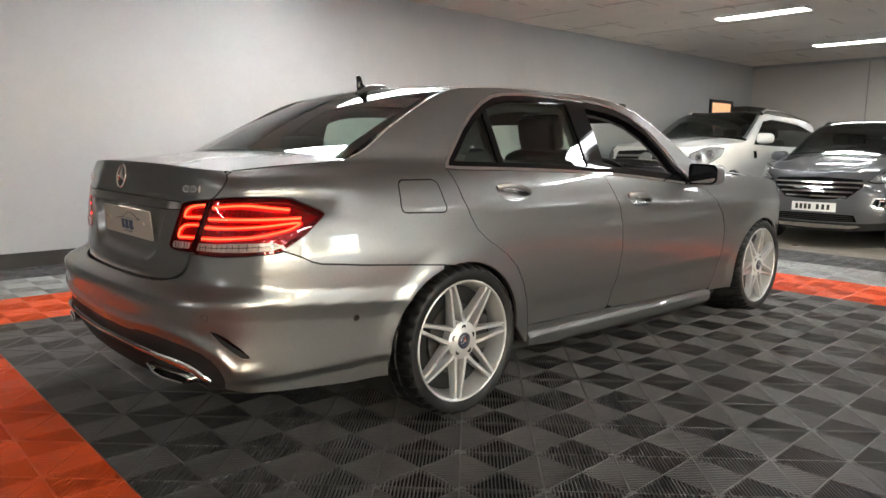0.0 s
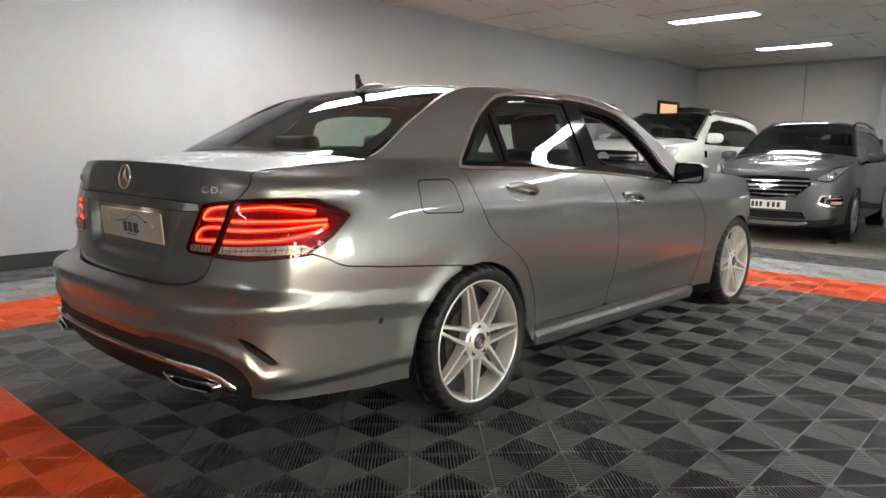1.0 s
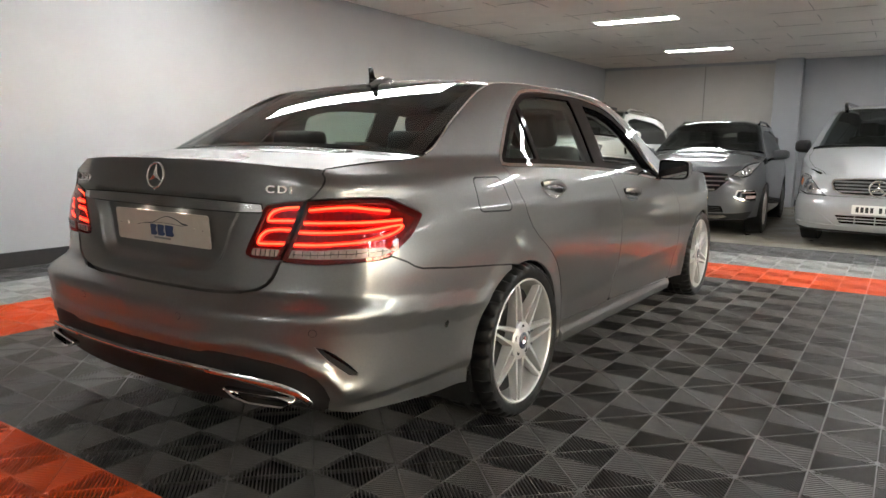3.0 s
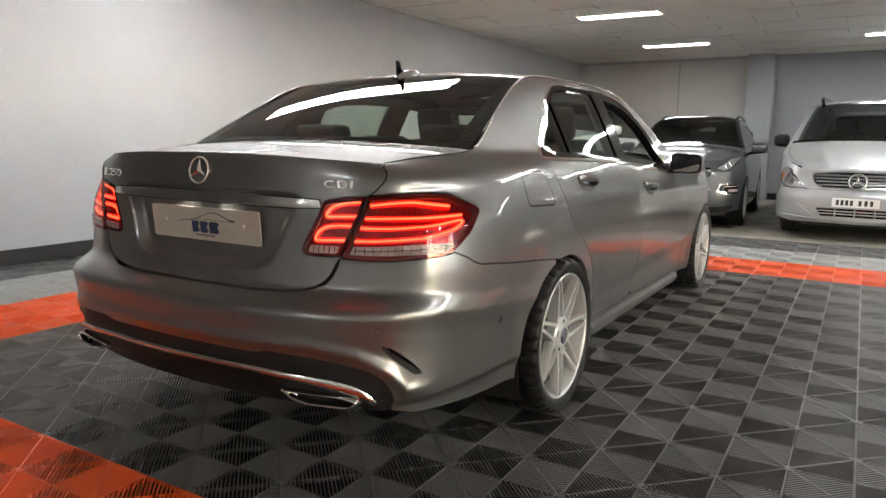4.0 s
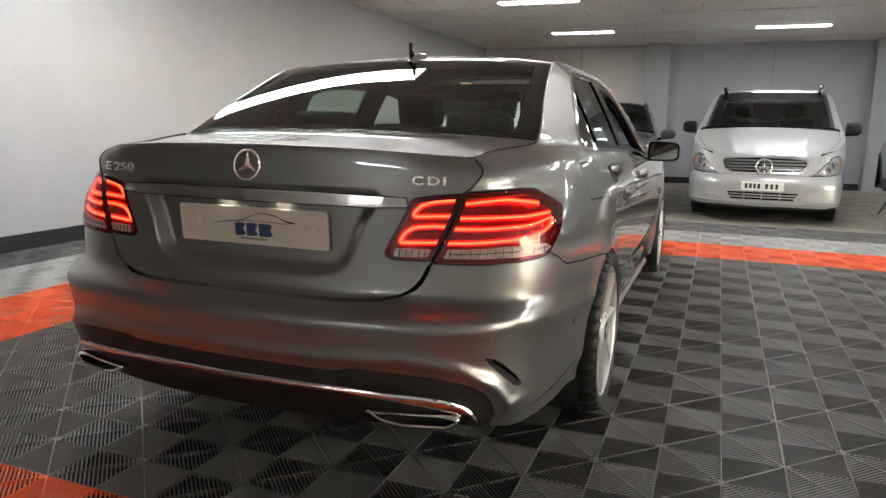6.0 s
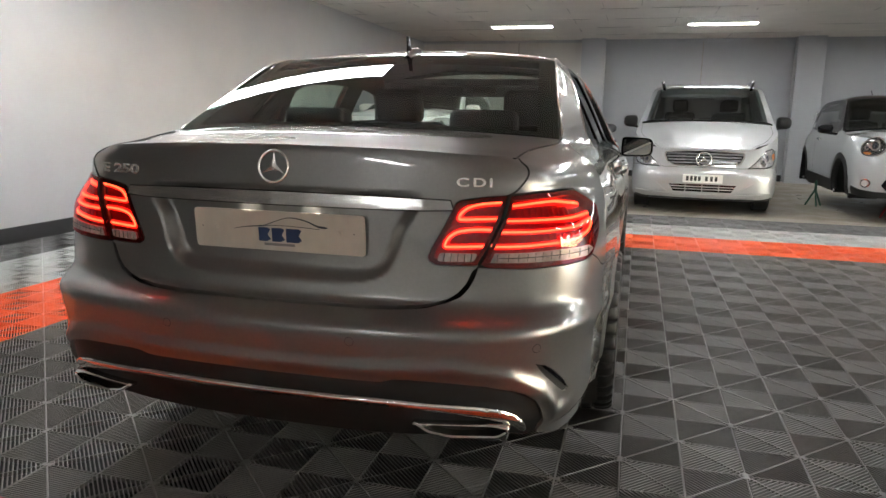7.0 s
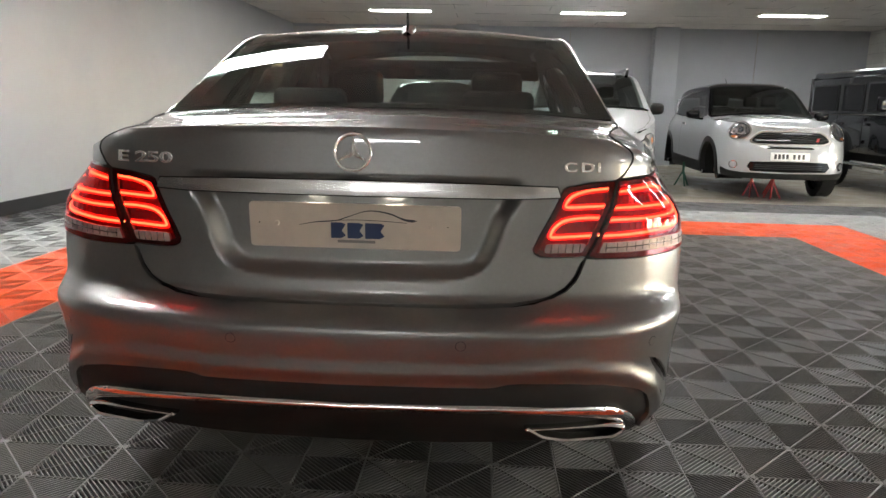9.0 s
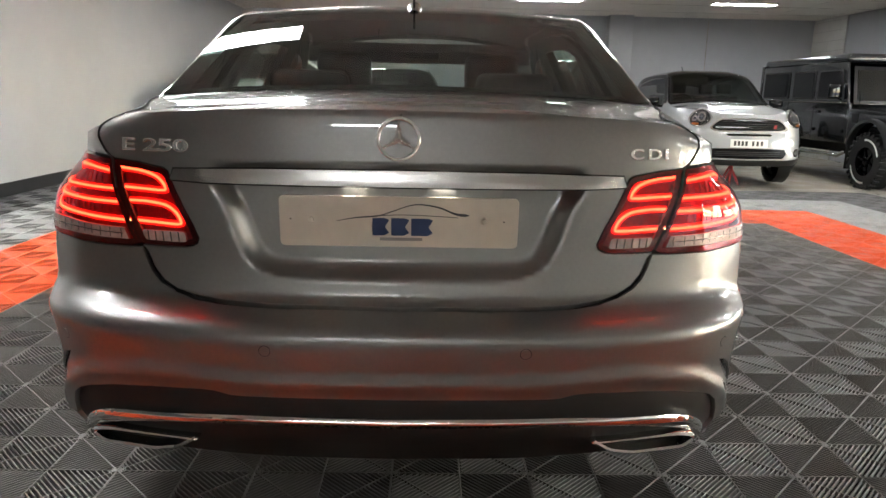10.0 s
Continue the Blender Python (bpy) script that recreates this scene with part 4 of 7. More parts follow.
bm = slab((-2.1, -0.55, 0.22), (2.1, 0.55, 0.26), 0.03)
box(bm, (-1.02, -0.80, 0.165), (1.02, 0.80, 0.22), 0.02)
part("underbody", bm, VOID, car)
both("pillar_trim", side[::-1], FABRIC, car, off=-0.020, flange=0, pitch=0.06, edge=0.03)
for cx in (-1.437, 1.45):
    for sg in (-1, 1):
        bm = lathe([(0.10, sg * 0.52), (0.37, sg * 0.54), (0.372, sg * 0.80), (0.366, sg * 0.875)], 40, bm=None, arc=(-0.5, math.pi + 0.5))
        bmesh.ops.translate(bm, verts=bm.verts, vec=(cx, 0, 0.318))
        part("wheel_arch_liner", bm, VOID, car)

# ---- windows ----
def clip(poly, a, b, c):
    """Keeps the side of an outline where a*s + b*z >= c."""
    out = []
    for p, q in zip(poly, poly[1:] + poly[:1]):
        fp, fq = a * p[0] + b * p[1] - c, a * q[0] + b * q[1] - c
        if fp >= 0:
            out.append(p)
        if fp * fq < 0:
            t = fp / (fp - fq)
            out.append((p[0] + (q[0] - p[0]) * t, p[1] + (q[1] - p[1]) * t))
    return out


dlo_in, glass_line = grown(dlo, -0.005), grown(dlo, -0.028)
pane_a = clip(glass_line, -1, 0.02, -2.165 + 0.023)
pane_b = clip(clip(glass_line, 1, -0.02, 2.195 - 0.023), -1, 0.02, -2.825 + 0.024)
pane_c = clip(grown(dlo, -0.042), 1, -0.02, 2.972 - 0.024)
both("window_trim", grown(dlo, 0.008)[::-1], CHROME, car, label="bright chrome window surround", holes=[dlo_in[::-1]], off=0.003, flange=0.01, pitch=0.03, edge=0.012)
both("window_frame", dlo_in[::-1], TRIM, car, holes=[pane_a[::-1], pane_b[::-1], pane_c[::-1]], off=-0.001, flange=0.045, pitch=0.02, edge=0.012)
both("side_window", grown(pane_a, 0.006)[::-1], GLASS, car, label="tinted fixed quarter window", off=-0.008, flange=0)
both("side_window", grown(pane_b, 0.006)[::-1], GLASS, car, label="tinted rear door window", off=-0.008, flange=0)

# dark inner linings narrow the openings
lining = grown(dlo, -0.058)
lin_a = clip(grown(dlo, -0.085), -1, 0.02, -2.150 + 0.023)
lin_b = clip(clip(lining, 1, -0.02, 2.215 - 0.023), -1, 0.02, -2.79 + 0.024)
lin_c = clip(lining, 1, -0.02, 3.01 - 0.024)
both("window_lining", grown(dlo, 0.01)[::-1], FABRIC, car, holes=[lin_a[::-1], lin_b[::-1], lin_c[::-1]], off=-0.046, flange=0, pitch=0.03, edge=0.02)

# ---- tail lamps ----
OUTER = [(0.617, 0.751), (0.653, 0.802), (0.694, 0.872), (0.726, 0.933), (0.85, 0.938), (0.98, 0.939), (1.06, 0.938), (1.128, 0.934), (1.187, 0.907), (1.219, 0.890), (1.228, 0.880), (1.221, 0.868), (1.177, 0.810), (1.142, 0.777), (1.118, 0.757), (1.08, 0.747), (1.0, 0.741), (0.85, 0.739), (0.72, 0.742), (0.64, 0.744)]
INNER = [(0.500, 0.749), (0.482, 0.751), (0.464, 0.758), (0.460, 0.768), (0.474, 0.797), (0.497, 0.835), (0.519, 0.875), (0.532, 0.900), (0.538, 0.911), (0.550, 0.918), (0.62, 0.928), (0.706, 0.933), (0.682, 0.872), (0.640, 0.802), (0.604, 0.750), (0.56, 0.749)]


def ribbon(path, w):
    a, b = [], []
    for k, p in enumerate(path):
        q, r = Vector(path[max(k - 1, 0)]), Vector(path[min(k + 1, len(path) - 1)])
        t = (r - q).normalized()
        n = Vector((-t.y, t.x)) * w
        a.append((p[0] + n.x, p[1] + n.y))
        b.append((p[0] - n.x, p[1] - n.y))
    return a + b[::-1]


def smooth_path(pts, n=6):
    out = []
    for k in range(len(pts) - 1):
        p0, p1, p2, p3 = (np.array(pts[min(max(i, 0), len(pts) - 1)]) for i in (k - 1, k, k + 1, k + 2))
        for t in [i / n for i in range(n)]:
            out.append(tuple(0.5 * (2 * p1 + (p2 - p0) * t + (2 * p0 - 5 * p1 + 4 * p2 - p3) * t * t + (3 * p1 - p0 - 3 * p2 + p3) * t ** 3)))
    return out + [tuple(pts[-1])]


BARS_OUT = [[(0.730, 0.908), (0.85, 0.916), (0.97, 0.919), (1.04, 0.914), (1.135, 0.902)], [(0.708, 0.868), (0.90, 0.870), (1.05, 0.871), (1.168, 0.872)],
            [(0.682, 0.838), (0.90, 0.838), (1.05, 0.844), (1.155, 0.856), (1.160, 0.846), (1.125, 0.826), (1.05, 0.808), (0.98, 0.802), (0.80, 0.799), (0.650, 0.798)]]
BARS_IN = [[(0.690, 0.917), (0.62, 0.912), (0.575, 0.902), (0.553, 0.887), (0.546, 0.874), (0.556, 0.870), (0.61, 0.872), (0.675, 0.874)],
           [(0.655, 0.844), (0.60, 0.844), (0.548, 0.838), (0.520, 0.823), (0.507, 0.804), (0.513, 0.796), (0.57, 0.798), (0.632, 0.800)]]
for sg in (1, -1):
    f = (lambda pts: [(sg * s, z) for s, z in pts][::sg])
    for outline, bars, white, kind in ((OUTER, BARS_OUT, [(0.648, 0.757), (1.0, 0.753), (1.09, 0.757), (1.125, 0.772), (1.10, 0.785), (0.98, 0.784), (0.80, 0.782), (0.664, 0.782)], "tail_lamp"),
                                       (INNER, BARS_IN, rounded([(0.486, 0.758), (0.594, 0.759), (0.606, 0.781), (0.492, 0.781)], 0.008, 3), "lid_lamp")):
        house = skin(kind, f(outline)[::-1], LAMP_IN, car, "red tail lamp with lit light bars", off=-0.016, flange=0.012, pitch=0.015, edge=0.012)
        skin("lamp_rim", f(outline)[::-1], LAMP_DARK, house, holes=[f(grown(outline, -0.012))[::-1]], off=0.0005, flange=0.016, pitch=0.02, edge=0.012)
        for b in bars:
            bar = skin("light_bar", f(ribbon(smooth_path(b), 0.0075)), LED_GLOW, house, "glowing red light bar", off=-0.008, flange=0.004, pitch=0.02, edge=0.006)
            skin("light_core", f(ribbon(smooth_path(b), 0.0027)), LED, bar, off=-0.005, flange=0.004, pitch=0.02, edge=0.006)
        if kind == "tail_lamp":
            # little reflector steps between the bars
            for k in range(9):
                for z0, z1 in ((0.880, 0.905), (0.808, 0.830)):
                    s0 = 0.745 + 0.036 * k
                    skin("reflector", f([(s0, z0), (s0 + 0.026, z0), (s0 + 0.020, z1), (s0 + 0.004, z1)]), LAMP_RED_IN, house, off=-0.011, flange=0.004, edge=0.01)
        else:
            for k in range(16):
                for z0, sa in ((0.882, 0.570), (0.808, 0.535)):
                    s0 = sa + 0.0062 * k
                    skin("reflector", f([(s0, z0), (s0 + 0.004, z0), (s0 + 0.004, z0 + 0.022), (s0, z0 + 0.022)]), LAMP_RED_IN, house, off=-0.012, flange=0.003, edge=0.02)
        skin("reversing_lamp", f(white), LAMP_WHITE, house, "clear reversing lamp strip", off=0.0045, flange=0.008, pitch=0.012, edge=0.01)
        n = 11 if kind == "tail_lamp" else 5
        for k in range(n):
            s0 = (0.67 + 0.042 * k) if kind == "tail_lamp" else (0.503 + 0.02 * k)
            skin("reflector", f([(s0, 0.759), (s0 + 0.003, 0.759), (s0 + 0.006, 0.780), (s0 + 0.003, 0.780)]), LAMP_DARK, house, off=0.0055, flange=0.002, edge=0.02)
        if kind == "tail_lamp":
            skin("reflector", f([(0.668, 0.7675), (1.0, 0.7675), (1.11, 0.7735), (1.11, 0.7755), (1.0, 0.7700), (0.668, 0.7700)]), LAMP_DARK, house, off=0.0058, flange=0.002, edge=0.02)
        skin("lamp_lens", f(outline)[::-1], LAMP_RED, house, "clear red lamp lens", off=0.0035, flange=0.003, pitch=0.02, edge=0.012)

# dark ribbons as the shade inside the shut lines and round the fuel flap
for sg in (1, -1):
    f = (lambda pts: [(sg * s, z) for s, z in pts][::sg])
    for line in (REAR_SHUT, MID_SHUT[::-1], FRONT_SHUT[::-1], SEAM_LINE):
        skin("shut_gap_shade", f(ribbon(smooth_path(line, 4), G * 1.7)[::-1]), VOID, car, off=-0.0012, flange=0, pitch=0.05, edge=0.02)
skin("shut_gap_shade", grown(FLAP, G * 2), VOID, car, holes=[grown(FLAP, -G * 2)], off=-0.0012, flange=0, pitch=0.05)

# ---- plate, star badge, letters ----
def on_body(s, z, off=0.0, turn=0.0):
    """A frame on the body: x along the surface to the car's right, y up it, z outward."""
    p, n = skin_at(np.array([s]), np.array([z]), np.array([off]))
    p, n = Vector(p[0]), Vector(n[0])
    x = Vector((n.y, -n.x, 0)).normalized() * -1
    y = n.cross(x)
    m = Matrix((x, y, n)).transposed().to_4x4()
    m.translation = p
    return m @ Matrix.Rotation(turn, 4, "Z")


tilt = Matrix.Translation((-2.4475, 0, 0.8125)) @ Matrix.Rotation(radians(-4.5), 4, "Y")


def on_plate(y, z, d=0.0):
    return tilt @ Matrix.Translation((-d, y, z)) @ Matrix(((0, 0, -1, 0), (-1, 0, 0, 0), (0, 1, 0, 0), (0, 0, 0, 1)))


bm = prism(rounded([(-0.262, -0.0565), (0.262, -0.0565), (0.262, 0.0565), (-0.262, 0.0565)], 0.012, 4), 0.005, "x")
plate = part("dealer_plate", bm, PLATE, car, "brushed silver dealer plate with blue print", smooth=False)
plate.matrix_basis = Matrix.Translation((0, 0, 0)) @ tilt @ Matrix.Translation((-0.0025, 0, 0))


def flat(name, pts, material, parent, m, depth=0.0008, label=""):
    ob = part(name, prism(pts, depth, "z"), material, parent, label, smooth=False)
    ob.matrix_basis = parent.matrix_basis.inverted() @ m if parent is not car else m
    return ob


# three plain blue blocks and a sweeping line, as a mark
for x0, w in ((-0.063, 0.037), (-0.022, 0.040), (0.022, 0.048)):
    flat("mark_block", rounded([(x0, -0.0215), (x0 + w - 0.012, -0.0215), (x0 + w, -0.0150), (x0 + w - 0.010, -0.002), (x0 + w, 0.0140), (x0 + w - 0.010, 0.0180), (x0, 0.0180)], 0.002, 2), BLUE, plate, on_plate(-0.004, -0.009, 0.0030))
flat("mark_line", [(-0.047, -0.0315), (0.047, -0.0315), (0.047, -0.0385), (-0.047, -0.0385)], GREYINK, plate, on_plate(-0.004, -0.0035, 0.0030))
sw = smooth_path([(-0.142, 0.001), (-0.10, 0.009), (-0.05, 0.014), (-0.02, 0.024), (0.03, 0.040), (0.08, 0.035), (0.12, 0.020), (0.150, 0.0175)], 8)
wd = np.interp(np.linspace(0, 1, len(sw)), [0, 0.2, 0.5, 0.8, 0.93, 1], [0.0004, 0.0016, 0.001, 0.002, 0.0035, 0.0003])
flat("mark_sweep", [(x, y + w) for (x, y), w in zip(sw, wd)] + [(x, y - w) for (x, y), w in zip(sw, wd)][::-1], INK, plate, on_plate(-0.004, 0.0, 0.0030))
sw = smooth_path([(-0.060, 0.0135), (0.0, 0.0165), (0.07, 0.0150), (0.125, 0.0120)], 8)
flat("mark_sweep", [(x, y + 0.0009) for x, y in sw] + [(x, y - 0.0006) for x, y in sw][::-1], INK, plate, on_plate(-0.004, 0.0, 0.0030))
for y, r, mt in ((0.193, 0.0065, PLATE), (-0.187, 0.0065, PLATE), (0.238, 0.002, VOID), (-0.230, 0.002, VOID)):
    ob = part("plate_screw", lathe([(0.0, 0.004 if r > 0.003 else 0.001), (r * 0.8, 0.0035 if r > 0.003 else 0.001), (r, 0.0)], 16, "z"), mt, plate)
    ob.matrix_basis = plate.matrix_basis.inverted() @ on_plate(y, 0.004, 0.0022)

badge_m = on_body(0.0, 0.993, 0.004)
bm = lathe([(0.0435 + 0.0042 * math.cos(a), 0.0042 * math.sin(a)) for a in np.linspace(0, 2 * math.pi, 13)[:-1]], 48, "z", close=True)
for k in range(3):
    a = radians(90 + 120 * k)
    tip, l, r = [Vector((math.cos(a) * 0.042, math.sin(a) * 0.042, 0.001))] + [Vector((math.cos(a + d) * 0.0095, math.sin(a + d) * 0.0095, 0.0)) for d in (radians(60), radians(-60))]
    top_v, low = bm.verts.new((0, 0, 0.010)), bm.verts.new((0, 0, -0.002))
    vt, vl, vr = bm.verts.new(tip), bm.verts.new(l), bm.verts.new(r)
    for f in ((top_v, vl, vt), (top_v, vt, vr), (low, vt, vl), (low, vr, vt)):
        bm.faces.new(f)
ob = part("star_badge", bm, BRIGHT, car, "round chrome three-pointed badge", angle=25)
ob.matrix_basis = badge_m


def letter(ch, height, material, parent, m, depth=0.002, name="letter"):
    cu = bpy.data.curves.new(name, "FONT")
    cu.body, cu.size, cu.extrude, cu.bevel_depth, cu.align_x, cu.offset = ch, height / 0.70, depth, height * 0.035, "CENTER", height * 0.012
    tmp = bpy.data.objects.new(name, cu)
    scene.collection.objects.link(tmp)
    me = bpy.data.meshes.new_from_object(tmp.evaluated_get(bpy.context.evaluated_depsgraph_get()))
    bpy.data.objects.remove(tmp)
    me.materials.clear()
    me.materials.append(material)
    ob = new(name, me)
    ob.parent = parent
    ob.matrix_basis = m
    return ob


wide = Matrix.Diagonal((2.0, 1, 1, 1))
for ch, s0 in (("E", -0.650), ("2", -0.580), ("5", -0.540), ("0", -0.500)):
    letter(ch, 0.026, BRIGHT, car, on_body(s0, 0.9555, 0.002) @ wide, name="badge_letter")
for ch, s0 in (("C", 0.553), ("D", 0.604), ("I", 0.642)):
    letter(ch, 0.0225, BRIGHT, car, on_body(s0, 0.9565, 0.002) @ Matrix.Diagonal((1.5, 1, 1, 1)), name="badge_letter")

# ---- aerial fin ----
bm = bmesh.new()
rings = []
for u in np.linspace(0, 1, 14):
    x = -1.315 + 0.20 * u
    w = 0.030 * math.sin(math.pi * min(1, 0.12 + u * 0.88)) ** 0.6
    h = 0.026 * math.sin(math.pi * (0.08 + 0.90 * u)) ** 0.6
    z = float(mid_z(x)) - 0.002
    rings.append([bm.verts.new((x, w * math.cos(a), z + h * math.sin(a))) for a in np.linspace(0, math.pi, 11)])
for a, b in zip(rings, rings[1:]):
    for k in range(10):
        bm.faces.new((a[k], a[k + 1], b[k + 1], b[k]))
fin = part("aerial", bm, PAINT, car, "small grey roof aerial with a fin")
bm = prism([(-1.305, 1.385), (-1.312, 1.462), (-1.298, 1.467), (-1.284, 1.462), (-1.270, 1.425), (-1.235, 1.408), (-1.235, 1.385)], 0.007, "y", bevel=0.002)
bmesh.ops.translate(bm, verts=bm.verts, vec=(0, -0.0035, 0))
part("fin_blade", bm, TRIM, fin)

# ---- door handles, mirrors ----
for sg in (1, -1):
    for s0, z0, sl in ((2.075, 0.936, -0.16), (3.075, 0.862, -0.16)):
        f = (lambda pts: [(sg * (s0 + a), z0 + b + sl * a * 1.0) for a, b in pts][::sg])
        leaf = [(0.0, 0.012), (0.008, -0.018), (0.05, -0.036), (0.11, -0.036), (0.17, -0.022), (0.225, 0.006), (0.20, 0.020), (0.15, 0.028), (0.06, 0.030), (0.015, 0.026)]
        cup = skin("door_handle", f(rounded(leaf, 0.02, 3)), SATIN, car, "chrome door handle in a shallow cup", off=0.0012, flange=0.002, pitch=0.012, edge=0.01)
        grip = [(0.012 + 0.20 * u, 0.012 + 0.008 * math.sin(math.pi * u)) for u in np.linspace(0, 1, 14)]
        path = []
        for u, (a, b) in zip(np.linspace(0, 1, 14), grip):
            p, n = skin_at(np.array([sg * (s0 + a)]), np.array([z0 + b + sl * a]), np.array([0.006 + 0.030 * math.sin(math.pi * u) ** 0.5]))
            path.append(p[0])
        part("grip", tube(path, 0.0085, 8, flat=1.5), PAINT, cup)
        skin("cup", f([(0.04 + 0.05 * math.cos(a) + 0.05, -0.014 + 0.016 * math.sin(a)) for a in np.linspace(0, 2 * math.pi, 17)[:-1]]), BAR_CHROME, cup, off=0.0020, flange=0, edge=0.01)
    # mirror: a rounded shell on an arm, with the glass facing back
    bm = bmesh.new()
    rings = []
    for u, sc in ((0.0, 0.97), (0.012, 1.0), (0.05, 1.0), (0.09, 0.93), (0.12, 0.78), (0.145, 0.5), (0.155, 0.15)):
        ring = []
        for a in np.linspace(0, 2 * math.pi, 29)[:-1]:
            c, sn = math.cos(a), math.sin(a)
            y = 0.098 * abs(c) ** 0.36 * (1 if c > 0 else -1) * sc
            z = 0.062 * abs(sn) ** 0.38 * (1 if sn > 0 else -1) * sc * (1.0 - 0.13 * c)
            ring.append(bm.verts.new((0.452 + u * 1.1 - 0.16 * y, -sg * (0.955 + y), 0.972 + z)))
        rings.append(ring)
    for a, b in zip(rings, rings[1:]):
        for k in range(28):
            bm.faces.new((a[k], a[(k + 1) % 28], b[(k + 1) % 28], b[k]))
    bm.faces.new(rings[-1])
    mirror = part("door_mirror", bm, PAINT, car, "grey door mirror with a black frame")
    outline = [(-sg * (0.955 + 0.096 * abs(math.cos(a)) ** 0.36 * (1 if math.cos(a) > 0 else -1)), 0.972 + 0.059 * abs(math.sin(a)) ** 0.38 * (1 if math.sin(a) > 0 else -1) * (1 - 0.13 * math.cos(a))) for a in np.linspace(0, 2 * math.pi, 29)[:-1]]
    bm = prism([(y, z) for y, z in outline], 0.01, "x")
    bmesh.ops.translate(bm, verts=bm.verts, vec=(0.4515, 0, 0))
    for v in bm.verts:      # set towards the driver
        v.co.x -= 0.16 * (abs(v.co.y) - 0.955)
    part("mirror_frame", bm, TRIM, mirror)
    cy, cz = np.mean(outline, 0)
    bm = prism([(cy + (y - cy) * 0.88, cz + (z - cz) * 0.84) for y, z in outline], 0.004, "x")
    bmesh.ops.translate(bm, verts=bm.verts, vec=(0.4490, 0, 0))
    for v in bm.verts:
        v.co.x -= 0.16 * (abs(v.co.y) - 0.955)
    part("mirror_glass", bm, MIRROR, mirror, "mirror glass", smooth=False)
    part("mirror_arm", tube([(0.50, -sg * 0.80, 0.905), (0.50, -sg * 0.86, 0.918), (0.515, -sg * 0.90, 0.935)], 0.022, 8, flat=0.6), TRIM, mirror)

# ---- wheels ----
def wheel_tread(steps=144):
    prof = [(0.252, 0.010), (0.258, 0.000), (0.268, -0.006), (0.285, -0.010), (0.300, -0.008), (0.309, 0.000), (0.3155, 0.012), (0.3190, 0.024), (0.3195, 0.055), (0.3125, 0.058), (0.3125, 0.066), (0.3205, 0.069),
            (0.3215, 0.105), (0.3140, 0.108), (0.3140, 0.117), (0.3215, 0.120), (0.3215, 0.150), (0.3140, 0.153), (0.3140, 0.162), (0.3205, 0.165), (0.3190, 0.215), (0.3150, 0.232), (0.306, 0.246), (0.285, 0.252), (0.258, 0.240)]
    verts, faces = [], []
    for k in range(steps):
        a = 2 * math.pi * k / steps
        for i, (r, h) in enumerate(prof):
            d = 0.011 if (k % 4 == 0 and (5 <= i <= 8 or 19 <= i <= 21)) else (0.008 if (k % 6 == 0 and i in (11, 12, 15, 16)) else 0.0)
            aa = a + (0.03 * (h - 0.11) / 0.1)
            verts.append(((r - d) * math.cos(aa), h, (r - d) * math.sin(aa)))
    n = len(prof)
    for k in range(steps):
        for i in range(n - 1):
            a, b = k * n, ((k + 1) % steps) * n
            faces.append((a + i, a + i + 1, b + i + 1, b + i))
    return verts, faces


